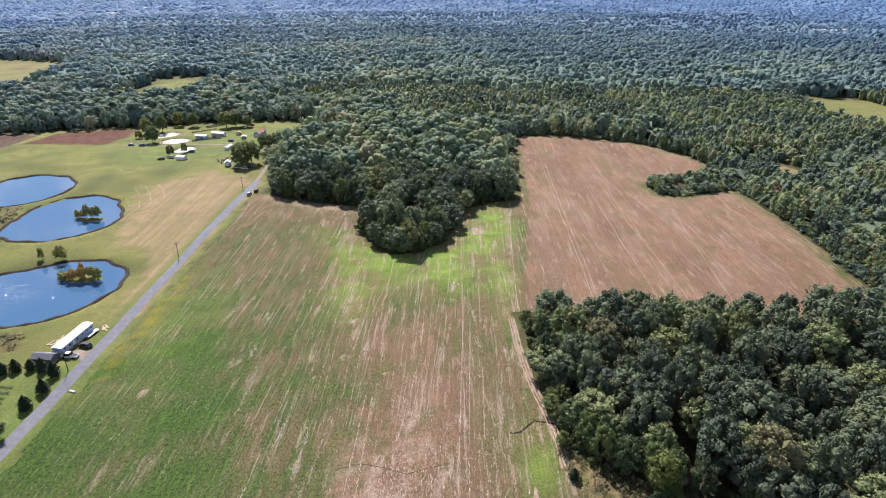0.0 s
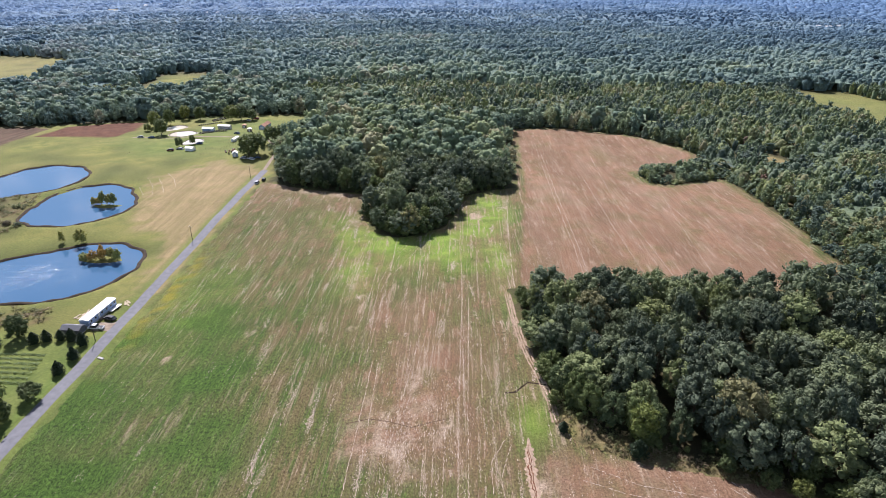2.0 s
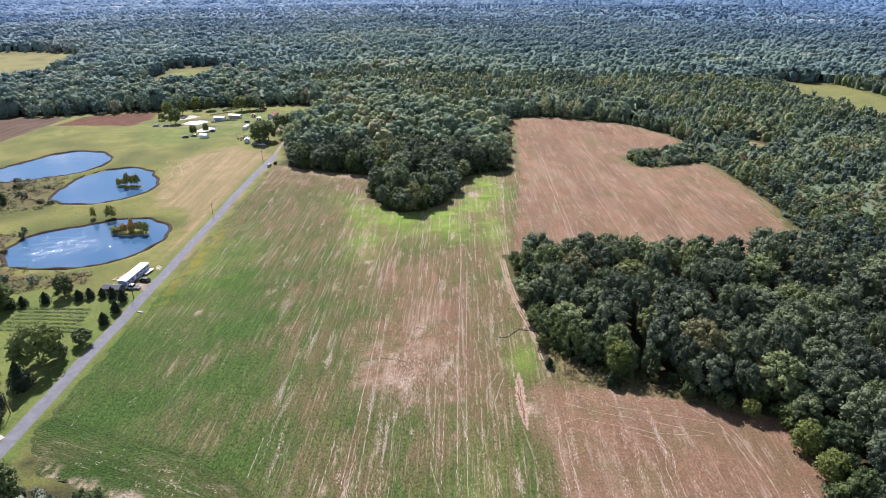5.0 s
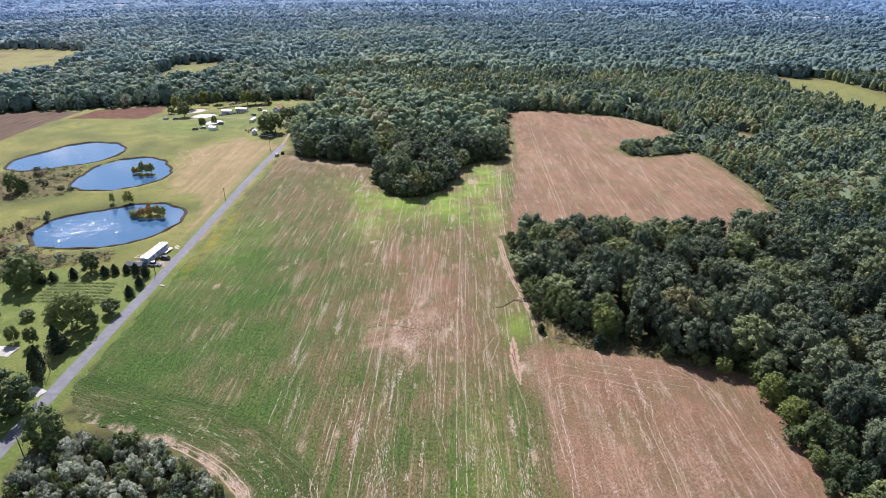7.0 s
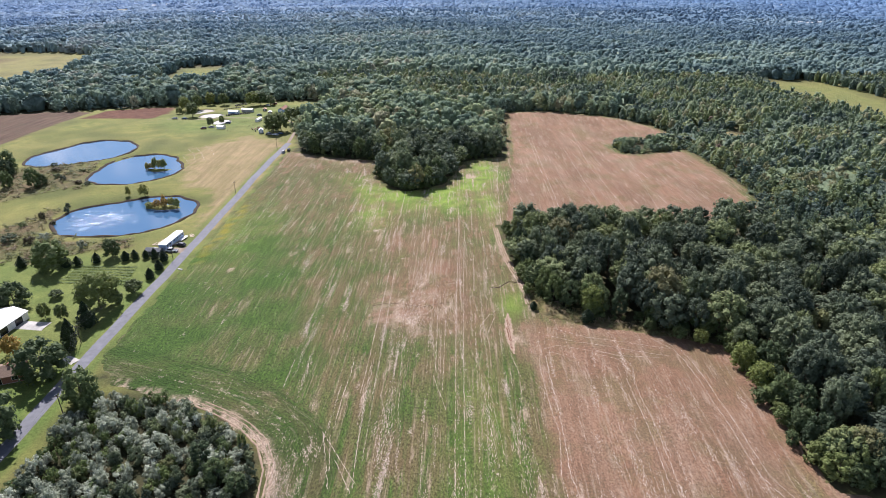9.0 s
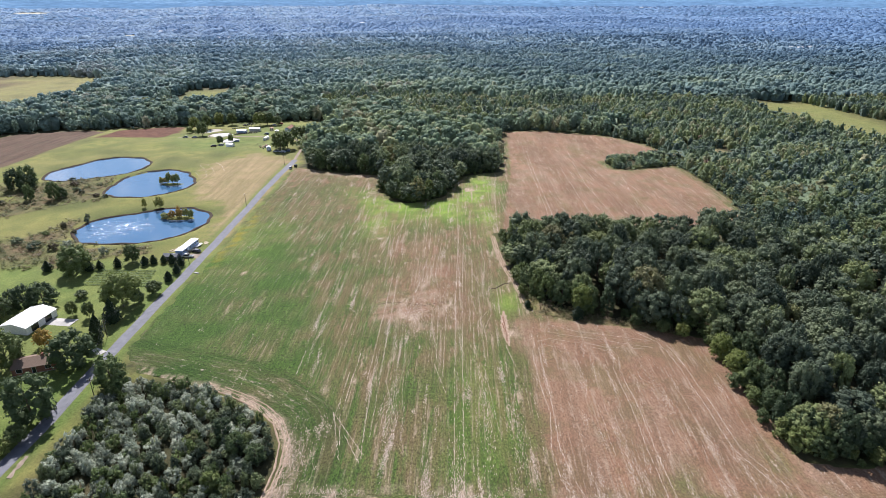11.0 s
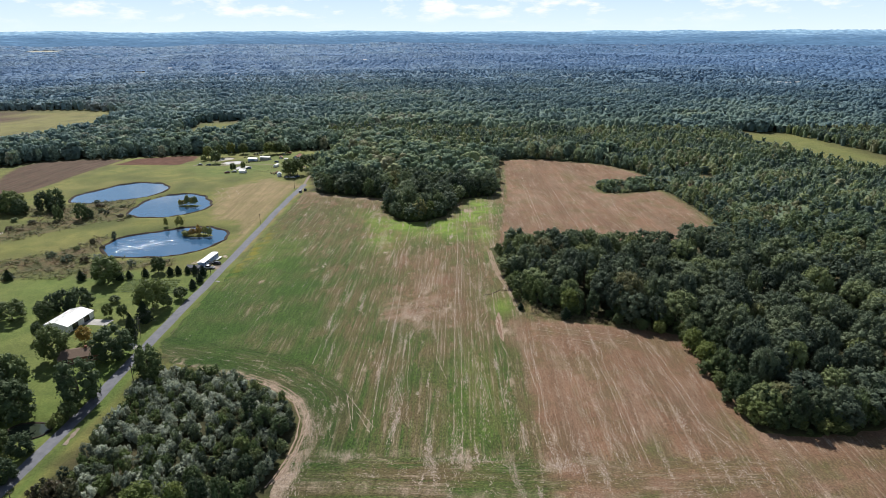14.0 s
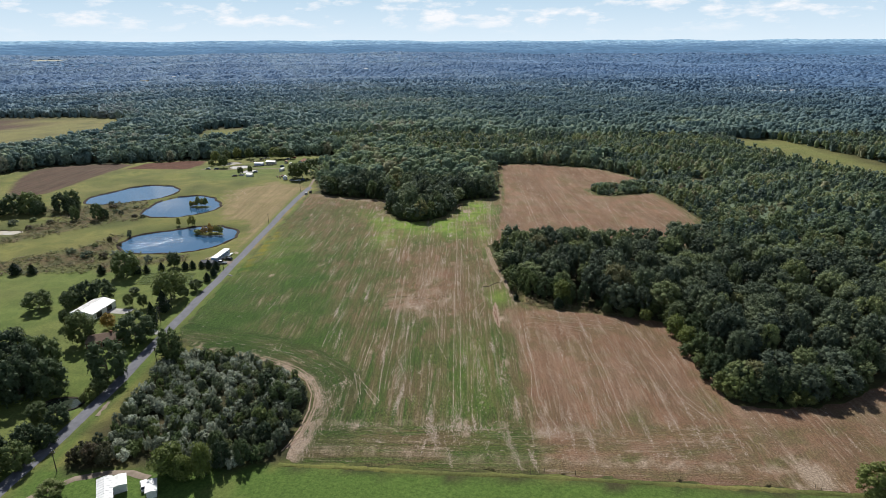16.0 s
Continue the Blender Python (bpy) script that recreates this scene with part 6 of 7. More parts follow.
plant("dry_grass", [crown(190 + i, 2, 14, 0.22, tall=1.3, low=-0.1, lobe=(0.35, 0.55), core=0.35) for i in range(4)], gx, gy, rng.uniform(0.6, 1.6, len(gx)), rng.uniform(0.4, 1.6, len(gx)), 1.3, leaf_scrub, "dry brown grass and weeds before the wood", rng.uniform(0.3, 1, len(gx)), category="grass")
EDGES = [[(27, 181), (25, 157), (26.5, 138), (29, 123), (30, 119), (38, 111.5), (48, 107), (62, 101.5), (77, 97), (88, 89.5), (90.6, 76), (90.2, 50), (90.6, 33), (100, 29), (118, 29), (148, 48)], [(-96, 300), (-75, 294), (-51, 290), (-42, 280), (-44, 262), (-38, 242), (-29, 236), (-18, 238), (-9, 248), (-5, 268), (0, 294), (17, 308), (31, 316)]]
for line, gap, big in ((EDGES[0], 5.4, 0.9), (EDGES[1], 7.0, 1.15)):  # leafy to the ground
    for (ax, ay), (bx, by) in zip(line, line[1:]):
        n = max(1, int(math.dist((ax, ay), (bx, by)) / gap))
        ox, oy = (ay - by) / math.dist((ax, ay), (bx, by)), (bx - ax) / math.dist((ax, ay), (bx, by))
        for k in range(n):
            u, off = (k + rng.uniform(0.2, 0.8)) / n, rng.uniform(1.5, 5.0)
            R = rng.uniform(2.6, 4.4) * big
            tree("border_tree", ax + (bx - ax) * u + ox * off, ay + (by - ay) * u + oy * off, R, R * rng.uniform(2.5, 3.4), BORDER_TREES, "green tree leafy to the ground at a wood's edge", "tree", "trees of the wood edge", None, 2.1)
for x, y, R, H in [(92.2, 32, 3.2, 7.5), (95.5, 30.2, 3.0, 6.5), (100, 30, 3.4, 7.5), (92.2, 37, 3.2, 8), (106, 30.5, 3.2, 7.5), (112.5, 30.5, 3.4, 8), (97, 35, 3.8, 9.5), (91.6, 42.5, 2.8, 7), (91.4, 48, 3.0, 7.5)]:
    tree("border_tree", x, y, R, H, BORDER_TREES, "green tree leafy to the ground at a wood's edge", "tree", "trees of the wood edge", None, 2.1)
for line in EDGES:
    for (ax, ay), (bx, by) in zip(line, line[1:]):
        n = max(1, int(math.dist((ax, ay), (bx, by)) / 3.0))
        for k in range(n):
            u = (k + rng.uniform(0, 1)) / n
            s = 0.8 + 2.6 * rng.random() ** 1.5
            tree("edge_shrub", ax + (bx - ax) * u + rng.normal(0, 1.8), ay + (by - ay) * u + rng.normal(0, 1.8), s, s * rng.uniform(1.5, 2.4), SHRUBS, "leafy young tree at the wood's edge", "shrub", "shrubs of the wood edge", None, 2.1)
for k, (x, y, R, H) in enumerate([(-163.8, 157, 2.1, 3.6), (-186, 165, 2.6, 3.2), (-196, 199, 1.6, 3), (-203, 190, 1.8, 3.4), (-176, 158, 2.2, 3.0), (-200, 162, 3.0, 3.4), (-190, 161, 2.6, 3.0), (-212, 168, 3, 3.0), (-226, 246, 2, 2.6), (-214, 240, 2.4, 1.8), (-208, 239, 2, 1.6), (-232, 250, 2.6, 2.4), (-240, 262, 3, 2.6), (-246, 270, 2.6, 2.2), (-224, 262, 2.2, 1.6), (-194, 184, 1.6, 2.6), (-199, 205, 1.5, 2.4), (-206, 180, 2.2, 2.2), (-262, 226, 2.4, 2.4), (-276, 230, 2.6, 2.6), (-284, 222, 3, 3.4), (-268, 214, 2.6, 2.4)]):
    if k < 2:
        tree("marsh_shrub", x, y, R, H, OLIVES, "grey-green shrub on marshy ground", "shrub", "shrubs of the marsh", OLIVE_STEM, 1.45)
    else:
        tree("marsh_shrub", x, y, R, H, RUSSET if k % 3 == 0 else DARK_SHRUBS, "low dark bush on marshy ground", "shrub", "shrubs of the marsh", OLIVE_STEM, 1.45)
border = [(41, 473), (83, 477), (127, 459), (160, 430), (168, 398), (160, 372), (140, 358), (122, 352), (113, 345), (114, 330), (121, 325), (137, 333), (162, 343), (165, 300), (164, 250), (160, 219), (162, 190)]
bx, by = [], []
for a, b in zip(border, border[1:]):
    n = int(math.dist(a, b) / 2.6)
    bx += [a[0] + (b[0] - a[0]) * (k + rng.uniform(0, 1)) / n + rng.normal(0.6, 1.2) for k in range(n)]
    by += [a[1] + (b[1] - a[1]) * (k + rng.uniform(0, 1)) / n + rng.normal(0, 1.2) for k in range(n)]
bx, by = np.array(bx), np.array(by)
plant("edge_scrub", [crown(170 + i, 6, 12, 0.22, tall=1.6, low=-0.05, lobe=(0.3, 0.5)) for i in range(5)], bx, by, rng.uniform(1.4, 3.2, len(bx)), rng.uniform(2.0, 6.0, len(bx)), 1.6, leaf_young, "leafy scrub along the far field's border", rng.uniform(0, 0.9, len(bx)), category="scrub")


# ---- buildings ----
def gable(bm, x0, y0, x1, y1, eave, ridge, over=0.3, thick=0.12, half=0):
    """A pitched roof with its ridge along y; half -1 or 1: one slope alone."""
    mid = (x0 + x1) / 2
    for side in (-1, 1):
        if half and side != half:
            continue
        xe = x0 - over if side < 0 else x1 + over
        drop = (ridge - eave) * over / ((x1 - x0) / 2)
        P = [(mid, y0 - over, ridge), (xe, y0 - over, eave - drop), (xe, y1 + over, eave - drop), (mid, y1 + over, ridge)]
        lo = [bm.verts.new(p) for p in P]
        hi = [bm.verts.new((p[0], p[1], p[2] + thick)) for p in P]
        for q in ((lo[3], lo[2], lo[1], lo[0]), tuple(hi), *((lo[i], lo[(i + 1) % 4], hi[(i + 1) % 4], hi[i]) for i in range(4))):
            bm.faces.new(q)
    bmesh.ops.recalc_face_normals(bm, faces=bm.faces)
    return bm


def gable_walls(x0, y0, x1, y1, eave, ridge):
    bm = bmesh.new()
    P = [(x0, 0), (x1, 0), (x1, eave), ((x0 + x1) / 2, ridge), (x0, eave)]
    a, b = [bm.verts.new((x, y0, z)) for x, z in P], [bm.verts.new((x, y1, z)) for x, z in P]
    bm.faces.new(a[::-1]), bm.faces.new(b)
    for i in range(5):
        j = (i + 1) % 5
        bm.faces.new((a[i], a[j], b[j], b[i]))
    bmesh.ops.recalc_face_normals(bm, faces=bm.faces)
    return bm


def seams(parent, x0, x1, y0, y1, eave, ridge, gap, mat):
    """Raised ribs of a sheet-metal roof, both slopes."""
    mid = (x0 + x1) / 2
    bm = bmesh.new()
    y = y0
    while y <= y1:
        for xe in (x0 - 0.3, x1 + 0.3):
            rod(bm, (mid, y, ridge + 0.15), (xe, y, eave + 0.15 - (ridge - eave) * 0.3 / (mid - x0)), 0.05, 0.05, 4)
        y += gap
    part("roof_ribs", bm, mat, parent)


def building(name, x, y, turn, wide, long, eave, ridge, wall, roof, label, openings=(), ribs=0.0, group=""):
    """A gabled building, ridge along its y; openings: (side, along, low, width, height, kind)."""
    h = thing(name, spot(x, y, 0.0), turn, label, name.replace("_", " "), group)
    w, d = wide / 2, long / 2
    part("walls", gable_walls(-w, -d, w, d, eave, ridge), wall, h)
    part("foundation", boxed(-w - 0.08, -d - 0.08, -0.6, w + 0.08, d + 0.08, 0.15), mat_concrete, h)
    part("roof", gable(bmesh.new(), -w, -d, w, d, eave, ridge), roof, h)
    if ribs:
        seams(h, -w, w, -d, d, eave, ridge, ribs, roof)
    for side, along, low, ow, oh, kind in openings:
        if side in "ew":
            sx = w if side == "e" else -w
            dims = (sx - 0.04, along - ow / 2, low, sx + 0.04, along + ow / 2, low + oh)
            fr = (sx - 0.06, along - ow / 2 - 0.08, low - 0.08, sx + 0.03, along + ow / 2 + 0.08, low + oh + 0.08)
        else:
            sy = d if side == "n" else -d
            dims = (along - ow / 2, sy - 0.04, low, along + ow / 2, sy + 0.04, low + oh)
            fr = (along - ow / 2 - 0.08, sy - 0.06, low - 0.08, along + ow / 2 + 0.08, sy + 0.03, low + oh + 0.08)
        o = part(kind, boxed(*fr), mat_white, h)
        part("pane" if kind == "window" else "panel", boxed(*dims), mat_dark, o)
    return h


def mobile_home(x, y, turn):
    h = thing("mobile_home", spot(x, y), turn, "long white trailer home with a flat bright metal roof", "mobile home")
    part("body", boxed(-1.65, -7.7, 0.6, 1.65, 7.7, 2.8, bevel=0.06), mat_siding, h, "pale blue siding")
    bm = bmesh.new()
    gable(bm, -1.65, -7.7, 1.65, 7.7, 2.8, 3.05, 0.15)
    part("roof", bm, mat_roofwhite, h, "white metal roof")
    part("skirting", boxed(-1.6, -7.6, -0.3, 1.6, 7.6, 0.6), mat_concrete, h)
    for side in (-1, 1):
        for k in (-6.2, -3.9, -0.4, 2.2, 4.6, 6.6):
            w = part("window", boxed(side * 1.65 - 0.03, k - 0.45, 1.4, side * 1.65 + 0.03, k + 0.45, 2.3), mat_white, h)
            part("pane", boxed(side * 1.65 - 0.05, k - 0.38, 1.47, side * 1.65 + 0.05, k + 0.38, 2.23), mat_dark, w)
    part("door", boxed(1.62, -2.5, 0.65, 1.71, -1.65, 2.6), mat_white, h)
    part("step", boxed(1.66, -2.8, 0.0, 2.6, -1.4, 0.55), mat_wood, h, "wooden steps")


def car(x, y, turn, colour, label, pickup=False, name="car"):
    c = thing(name, spot(x, y, 0.02), turn, label, "pickup" if pickup else "car", "parked vehicles")
    L, W = (5.4, 1.9) if pickup else (4.5, 1.8)
    bm = boxed(-W / 2, -L / 2, 0.35, W / 2, L / 2, 0.95, bevel=0.12)
    part("body", bm, paint[colour], c)
    y0, y1 = (-0.5, 1.3) if pickup else (-1.7, 1.0)
    bm = bmesh.new()
    lo = [bm.verts.new((sx * W * 0.47, yy, 0.94)) for sx, yy in ((-1, y0 - 0.2), (1, y0 - 0.2), (1, y1 + 0.5), (-1, y1 + 0.5))]
    hi = [bm.verts.new((sx * W * 0.39, yy, 1.55 if not pickup else 1.75)) for sx, yy in ((-1, y0 + 0.1), (1, y0 + 0.1), (1, y1 - 0.2), (-1, y1 - 0.2))]
    bm.faces.new(hi)
    for i in range(4):
        bm.faces.new((lo[i], lo[(i + 1) % 4], hi[(i + 1) % 4], hi[i]))
    part("windows", bm, mat_dark, c, "dark glass")
    z = 1.55 if not pickup else 1.75
    part("cab_roof", boxed(-W * 0.39, y0 + 0.1, z - 0.02, W * 0.39, y1 - 0.2, z + 0.05, bevel=0.02), paint[colour], c)
    if pickup:
        part("bed", boxed(-W * 0.4, -L / 2 + 0.15, 0.93, W * 0.4, y0 - 0.3, 0.97), mat_dark, c)
    for sx in (-1, 1):
        for wy in (-L * 0.3, L * 0.31):
            part("wheel", rod(bmesh.new(), (sx * (W / 2 - 0.2), wy, 0.34), (sx * (W / 2 + 0.02), wy, 0.34), 0.34, 0.34, 12), mat_tyre, c)


def utility_pole(x, y, height=9.0, turn=0.0, arm=True):
    p = thing("utility_pole", spot(x, y), turn, "weathered wooden utility pole beside the road", "utility pole", "utility poles")
    part("post", rod(bmesh.new(), (0, 0, -0.5), (0, 0, height), 0.14, 0.09, 8), mat_pole, p)
    if arm:
        part("crossarm", boxed(-0.8, -0.05, height - 0.7, 0.8, 0.05, height - 0.58), mat_pole, p)
        for k in (-0.7, 0.0, 0.7):
            part("insulator", rod(bmesh.new(), (k, 0, height - 0.55 if k else height), (k, 0, height - 0.35 if k else height + 0.18), 0.06, 0.04, 6), mat_white, p)
    return p


def fence_post(x, y, tall=1.3, lean=0.0):
    p = thing("fence_post", spot(x, y), 0, "short weathered wooden fence post", "fence post", "fence posts")
    part("post", rod(bmesh.new(), (0, 0, -0.3), (lean, 0, tall), 0.07, 0.05, 6), mat_pole, p)
    return p


def hay_bale(x, y, turn, dark=True):
    b = thing("round_bale", spot(x, y), turn, "weathered dark round bale in a row", "bale", "bales at the farmyard")
    part("roll", rod(bmesh.new(), (-0.5, 0, 0.45), (0.5, 0, 0.45), 0.45, 0.45, 10), mat_tyre if dark else mat_wood, b)
    part("wrap", rod(bmesh.new(), (-0.2, 0, 0.45), (0.2, 0, 0.45), 0.47, 0.47, 10), mat_concrete if dark else mat_wood, b)


mobile_home(-126.4, 162.4, -5)
building("shed", -129.2, 151.8, 86, 3.4, 6.4, 1.9, 2.7, mat_greyroof, mat_greyroof, "grey gambrel shed beside a trailer home", [("e", 0, 0.1, 1.6, 1.9, "door"), ("n", 0, 1.0, 0.8, 0.8, "window")])
car(-122.8, 154.0, 88, "white", "white pickup parked on gravel", True)
car(-121.2, 159.9, 74, "black", "dark car parked by a trailer home")
tr = thing("flatbed_trailer", spot(-123.3, 167.4), -9, "flat white utility trailer on grass", "trailer")
part("deck", boxed(-0.75, -2.6, 0.55, 0.75, 2.6, 0.7, bevel=0.03), mat_white, tr)
part("drawbar", boxed(-0.08, -4.0, 0.5, 0.08, -2.6, 0.6), mat_dark, tr)
for sx in (-1, 1):
    part("wheel", rod(bmesh.new(), (sx * 0.75, 0.2, 0.34), (sx * 0.95, 0.2, 0.34), 0.34, 0.34, 10), mat_tyre, tr)
for i in range(7):
    a = rng.uniform(0, 3)
    b = thing("timber_board", spot(-132.5 + rng.uniform(-2.5, 1.5), 162 + rng.uniform(-3, 3), 0.05), float(rng.uniform(0, 180)), "pale timber board lying in the grass", "board", "boards in the grass")
    part("plank", boxed(-0.25, -1.4, 0, 0.25, 1.4, 0.12), mat_timber, b)
for i in range(4):
    b = thing("timber_board", spot(-121.2 + rng.uniform(-1, 1), 171 + rng.uniform(-2, 2), 0.05), float(rng.uniform(0, 60)), "pale timber board lying in the grass", "board", "boards in the grass")
    part("plank", boxed(-0.25, -1.6, 0, 0.25, 1.6, 0.12), mat_timber, b)

building("metal_barn", -155, 92.2, -7, 10.3, 14.5, 2.9, 4.1, mat_white, mat_roofwhite, "broad white metal barn with a pale sheet roof", [("e", 3, 0.1, 3.2, 2.4, "door"), ("e", -3.4, 0.1, 3.2, 2.4, "door"), ("s", 0, 0.1, 1.2, 2.1, "door"), ("s", 3.5, 1.2, 1.2, 1.0, "window")], ribs=1.2)
building("brick_house", -134.8, 65.5, -68, 7.5, 12, 2.5, 4.0, mat_brick, mat_brownroof, "low brick house with a brown shingle roof under trees", [("e", -4, 1.0, 1.6, 1.2, "window"), ("e", 0, 0.1, 1.0, 2.1, "door"), ("e", 4, 1.0, 1.6, 1.2, "window"), ("w", 3, 1.0, 1.6, 1.2, "window"), ("s", 0, 1.0, 1.4, 1.2, "window")])
part("chimney", boxed(-0.4, 2.0, 2.8, 0.4, 2.8, 4.8, bevel=0.03), mat_brick, bpy.data.objects["brick_house"])
building("white_house", -86.2, -20.1, 30, 3.2, 14, 2.6, 2.95, mat_white, mat_roofwhite, "white trailer house with a bright flat metal roof", [("e", -3, 1.0, 1.2, 1.0, "window"), ("w", 1, 1.0, 1.2, 1.0, "window"), ("w", 4, 1.0, 1.2, 1.0, "window"), ("n", 0, 1.0, 1.0, 1.0, "window")], ribs=1.0)
building("porch", -85.6, -14.6, 30, 3.0, 4.2, 2.4, 2.7, mat_white, mat_roofwhite, "white roofed porch beside a trailer house", [("e", 0, 0.1, 1.2, 2.0, "door")])
car(-79.3, -14.4, 32, "white", "white car parked on the lawn")
sh = building("camper", -76.4, -16.2, 25, 2.3, 4.6, 2.2, 2.4, mat_white, mat_roofwhite, "white camper parked on the lawn", [("s", 0, 0.6, 1.2, 1.2, "window"), ("e", 0, 0.9, 1.0, 0.8, "window")])

# farmyard
building("long_shed", -189, 425, 84, 3.6, 8.4, 2.4, 3.1, mat_siding, mat_white, "long pale farm shed with a white roof", [("s", 0, 0.1, 2.0, 2.0, "door"), ("w", -3, 1.0, 1.2, 1.0, "window")], ribs=1.5, group="farmyard sheds")
building("long_shed", -180.5, 435, 82, 3.6, 9.6, 2.4, 3.1, mat_concrete, mat_white, "grey farm shed with a white roof", [("s", 0, 0.1, 2.0, 2.0, "door")], ribs=1.5, group="farmyard sheds")
building("farm_barn", -151, 440, -4, 4.4, 13.5, 2.6, 4.0, mat_siding, mat_rust, "pale barn with a faded rusty roof", [("s", 0, 0.1, 2.4, 2.2, "door"), ("w", 3.5, 1.0, 1.2, 1.0, "window"), ("w", -3.5, 1.0, 1.2, 1.0, "window")], ribs=1.5)
building("pump_shed", -178.2, 366, 80, 3.6, 5.4, 2.0, 2.7, mat_white, mat_roofwhite, "small white shed in the yard", [("w", 0, 0.1, 1.2, 1.8, "door")], group="farmyard sheds")
building("pump_shed", -144.3, 354.6, 15, 3.0, 3.8, 2.3, 3.3, mat_siding, mat_white, "pale blue shed under trees", [("s", 0, 0.1, 1.4, 2.0, "door")], group="farmyard sheds")
building("pump_shed", -158.8, 395.5, -4, 2.2, 8, 1.9, 2.4, mat_white, mat_roofwhite, "narrow white shed by the track", [("s", 0, 0.1, 1.2, 1.7, "door")], group="farmyard sheds")
building("pump_shed", -167.5, 441, 10, 2.8, 3.2, 1.9, 2.5, mat_wood, mat_rust, "small wooden shed with a rusty roof", [("s", 0, 0.1, 0.9, 1.7, "door")], group="farmyard sheds")
building("pump_shed", -158.8, 427, 10, 3, 3, 1.9, 2.5, mat_wood, mat_white, "small wooden shed with a white roof", [("s", 0, 0.1, 0.9, 1.7, "door")], group="farmyard sheds")
for r, (x0, y0, n, way) in enumerate([(-192, 416, 14, (1.2, 0.75)), (-193, 419.5, 14, (1.2, 0.75)), (-204, 444, 12, (1.1, 1.3)), (-202.5, 467, 8, (0.8, 1.6)), (-200, 463, 8, (0.8, 1.6)), (-176, 464, 8, (1.1, 2.0))]):
    for i in range(n):
        hay_bale(x0 + way[0] * i + rng.uniform(-0.2, 0.2), y0 + way[1] * i + rng.uniform(-0.3, 0.3), float(rng.uniform(70, 100)), bool(r < 5 or i % 2))
for x, y, a, c, text in [(-191.2, 365.2, 95, "maroon", "maroon car parked on grass"), (-186.5, 369, 80, "silver", "silver car parked on grass"), (-229, 401, 95, "silver", "silver car beside the farm track"), (-220.6, 399.6, 92, "blue", "blue car beside the farm track"), (-164.5, 416, 70, "blue", "blue car near the sheds"),
                         (-137, 349, 80, "silver", "silver car in tree shade"), (-131.5, 347, 70, "white", "white car in tree shade"), (-128.5, 350, 85, "blue", "blue car in tree shade"), (-113.6, 301.5, 4, "silver", "silver car parked beside the road"), (-111.4, 306.7, 8, "black", "dark car parked at the wood's edge"), (-179.5, 384, 90, "blue", "blue car beside a pond"),
                         (-172.5, 466, 50, "white", "white car parked behind the sheds"), (-168.5, 474, 60, "red", "red car parked behind the sheds")]:
    car(x, y, a, c, text)
for i in range(14):
    b = thing("garden_barrel", spot(-152 + rng.uniform(-3.5, 3), 363 + rng.uniform(-6, 7)), 0, "rusty barrel standing in the grass", "barrel", "barrels in the yard")
    part("drum", rod(bmesh.new(), (0, 0, 0), (0, 0, 0.9), 0.42, 0.4, 10), mat_rust if i % 2 else mat_dark, b)
for i in range(5):
    fence_post(-169.6 + 2.1 * i, 355.8 + 0.1 * i, 1.9)
for i in range(3):
    fence_post(-217.5 + 1.9 * i, 357 - 0.5 * i, 1.9)
fence_line = [(-176, 369.4), (-159.3, 368.7), (-154, 388), (-177.5, 387)]
for a, b in zip(fence_line, fence_line[1:]):
    n = int(math.dist(a, b) / 1.6)
    for k in range(n):
        fence_post(a[0] + (b[0] - a[0]) * k / n, a[1] + (b[1] - a[1]) * k / n, 1.4)

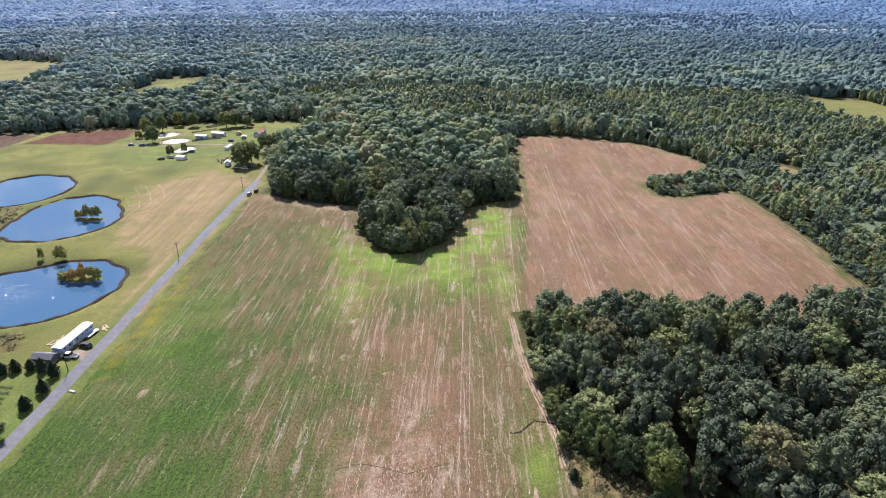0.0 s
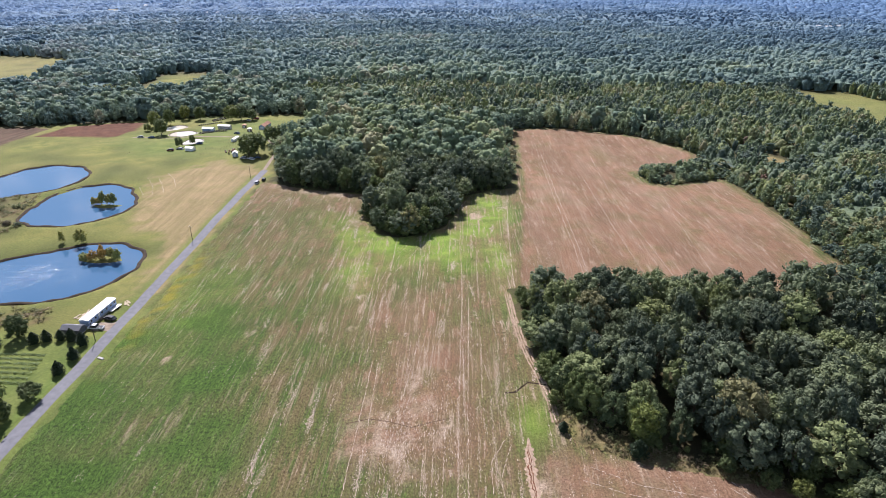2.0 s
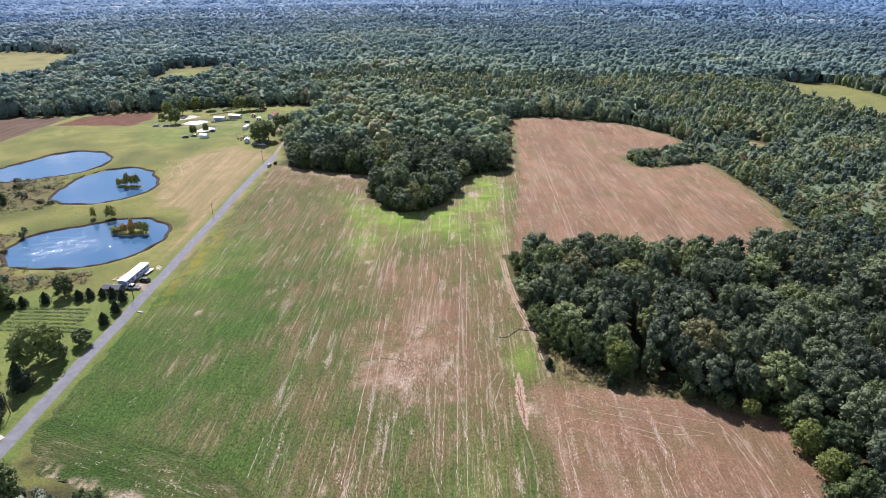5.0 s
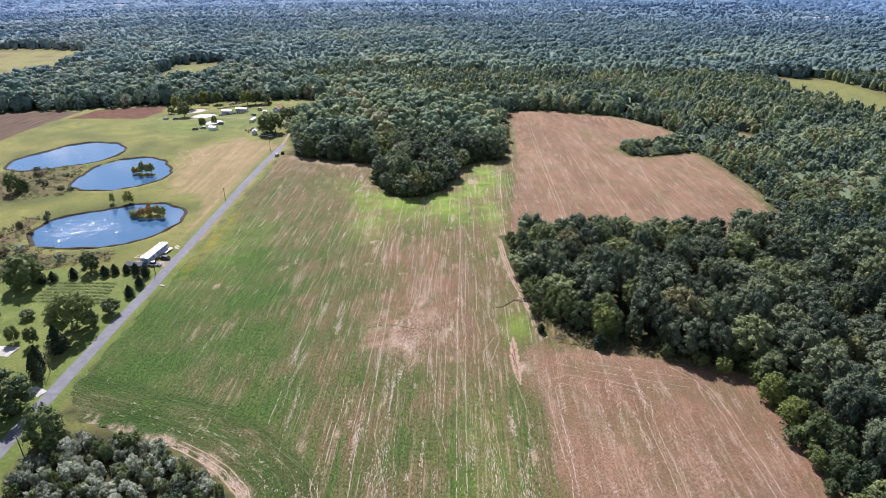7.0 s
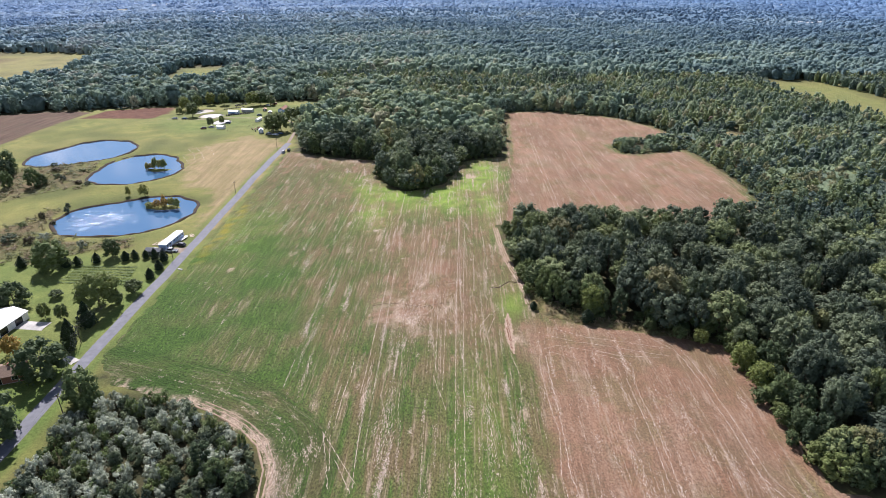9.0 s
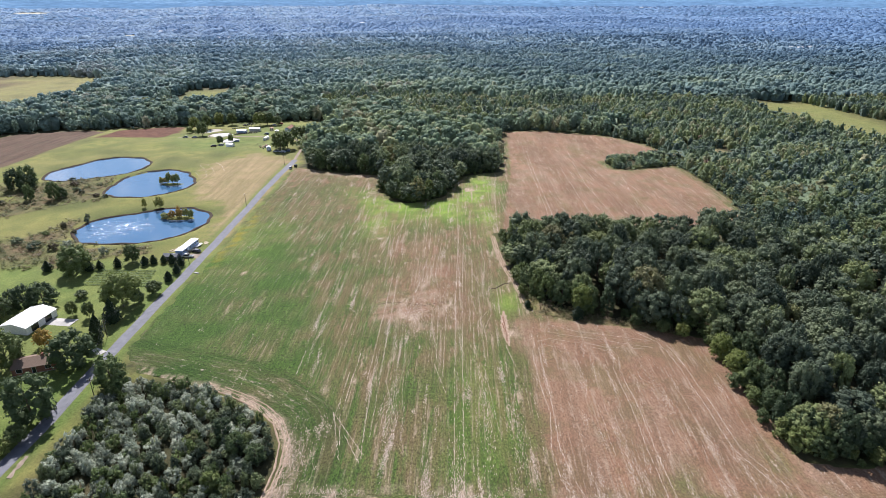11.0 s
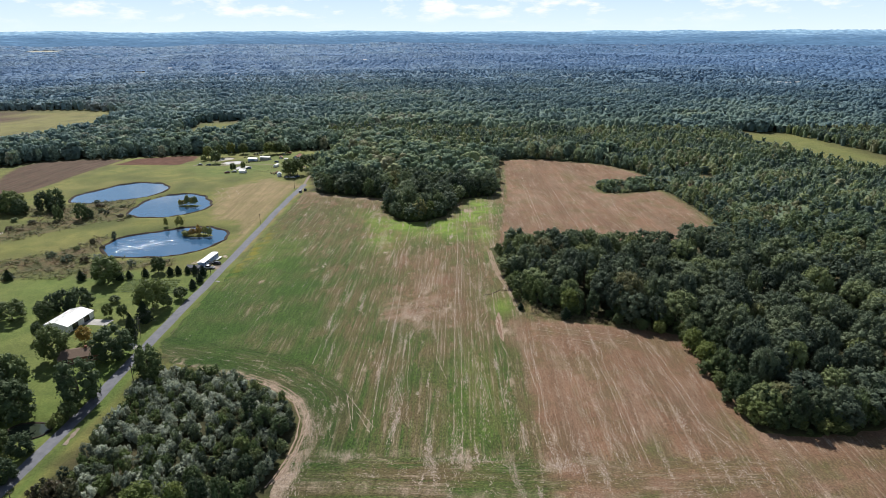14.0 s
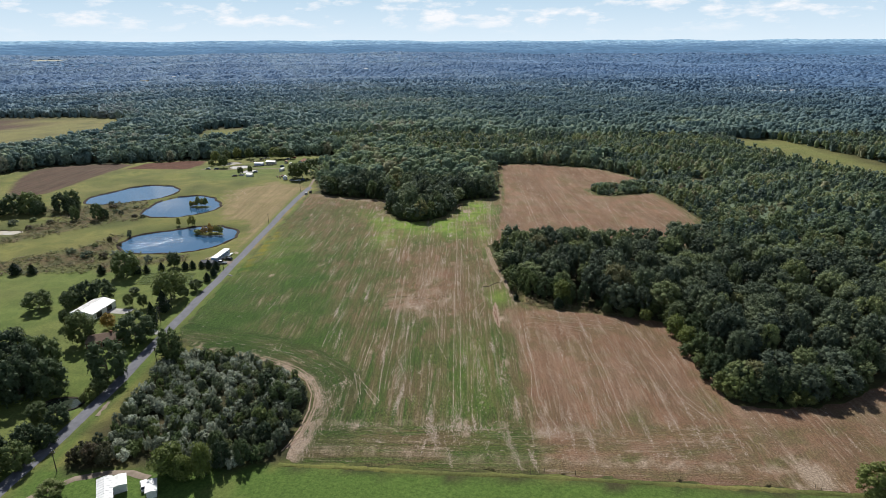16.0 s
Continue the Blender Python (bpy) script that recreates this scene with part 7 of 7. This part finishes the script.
# poles and wires along the road
POLES = [(-119.2, 147.0), (-119.7, 226.8), (-120.7, 312.0), (-122.0, 84.0), (-106.9, 49.5), (-106.5, -8.5)]
for x, y in POLES:
    utility_pole(x, y, 7.0, 0)
run = sorted(POLES, key=lambda p: p[1])
for a, b in zip(run, run[1:]):
    for k in (-0.7, 0.0, 0.7):
        bm = bmesh.new()
        pa, pb = spot(*a, 6.7) + Vector((k, 0, 0)), spot(*b, 6.7) + Vector((k, 0, 0))
        q = [pa.lerp(pb, u / 10) - Vector((0, 0, 1.6 * (1 - (2 * u / 10 - 1) ** 2))) for u in range(11)]
        for u, v in zip(q, q[1:]):
            rod(bm, u, v, 0.015, 0.015, 4)
        me = bpy.data.meshes.new("power_line")
        bm.to_mesh(me)
        bm.free()
        me.materials.append(mat_wire)
        tagged(new("power_line", me), "thin sagging overhead wire between poles", "wire", "wires along the road")

# fence at the field's south end
for x, y in [(-40.5, -4.2), (-22, -5.8), (7, -6), (22, -6.6), (23.2, -6.4), (24.4, -6.8), (25.6, -6.5), (34, -7), (61, -8.8), (95, -11), (96.5, -11.2)]:
    fence_post(x, y, 1.8, float(rng.uniform(-0.3, 0.3)))
m = thing("culvert_marker", spot(-112.2, 137.5), 70, "pale concrete culvert slab at the roadside", "culvert")
part("slab", boxed(-0.4, -1.1, -0.1, 0.4, 1.1, 0.3, bevel=0.06), mat_concrete, m)

# vegetable rows in the garden beside the road
for k in range(7):
    r = thing("vegetable_row", spot(-140.5, 124.5 + 2.3 * k, 0.0), -1.5, "low pale green row of vegetables in a garden", "crop row", "rows of the garden")
    V, F = sprays(np.stack([rng.uniform(-14.5, 13 - 0.4 * k, 420), rng.normal(0, 0.28, 420), rng.uniform(0.05, 0.4, 420)], 1), unit(rng.normal(size=(420, 3)) * 0.5 + np.array([0, 0, 1.0])), 0.22, rng)
    part("leaves", mesh_np("leaves", V, F, leaf_garden), None, r)

# white houses and barns among the far woods
for x, y, turn, long in [(-845, 1690, 70, 22), (-812, 1705, 95, 18), (-627, 1542, 80, 24), (-600, 1550, 100, 16), (-637, 1815, 85, 20), (-327, 2060, 90, 26), (884, 1735, 80, 24), (862, 1742, 100, 18), (760, 1330, 85, 24), (745, 1340, 70, 16), (785, 1338, 95, 18)]:
    h = thing("far_house", spot(x, y, 6.0), turn, "white house with a pale roof among far woods", "house", "houses in the far woods")
    part("walls", gable_walls(-3.5, -long / 4, 3.5, long / 4, 4.0, 6.5), mat_white, h)
    part("roof", gable(bmesh.new(), -3.5, -long / 4, 3.5, long / 4, 4.0, 6.5), mat_roofwhite, h)
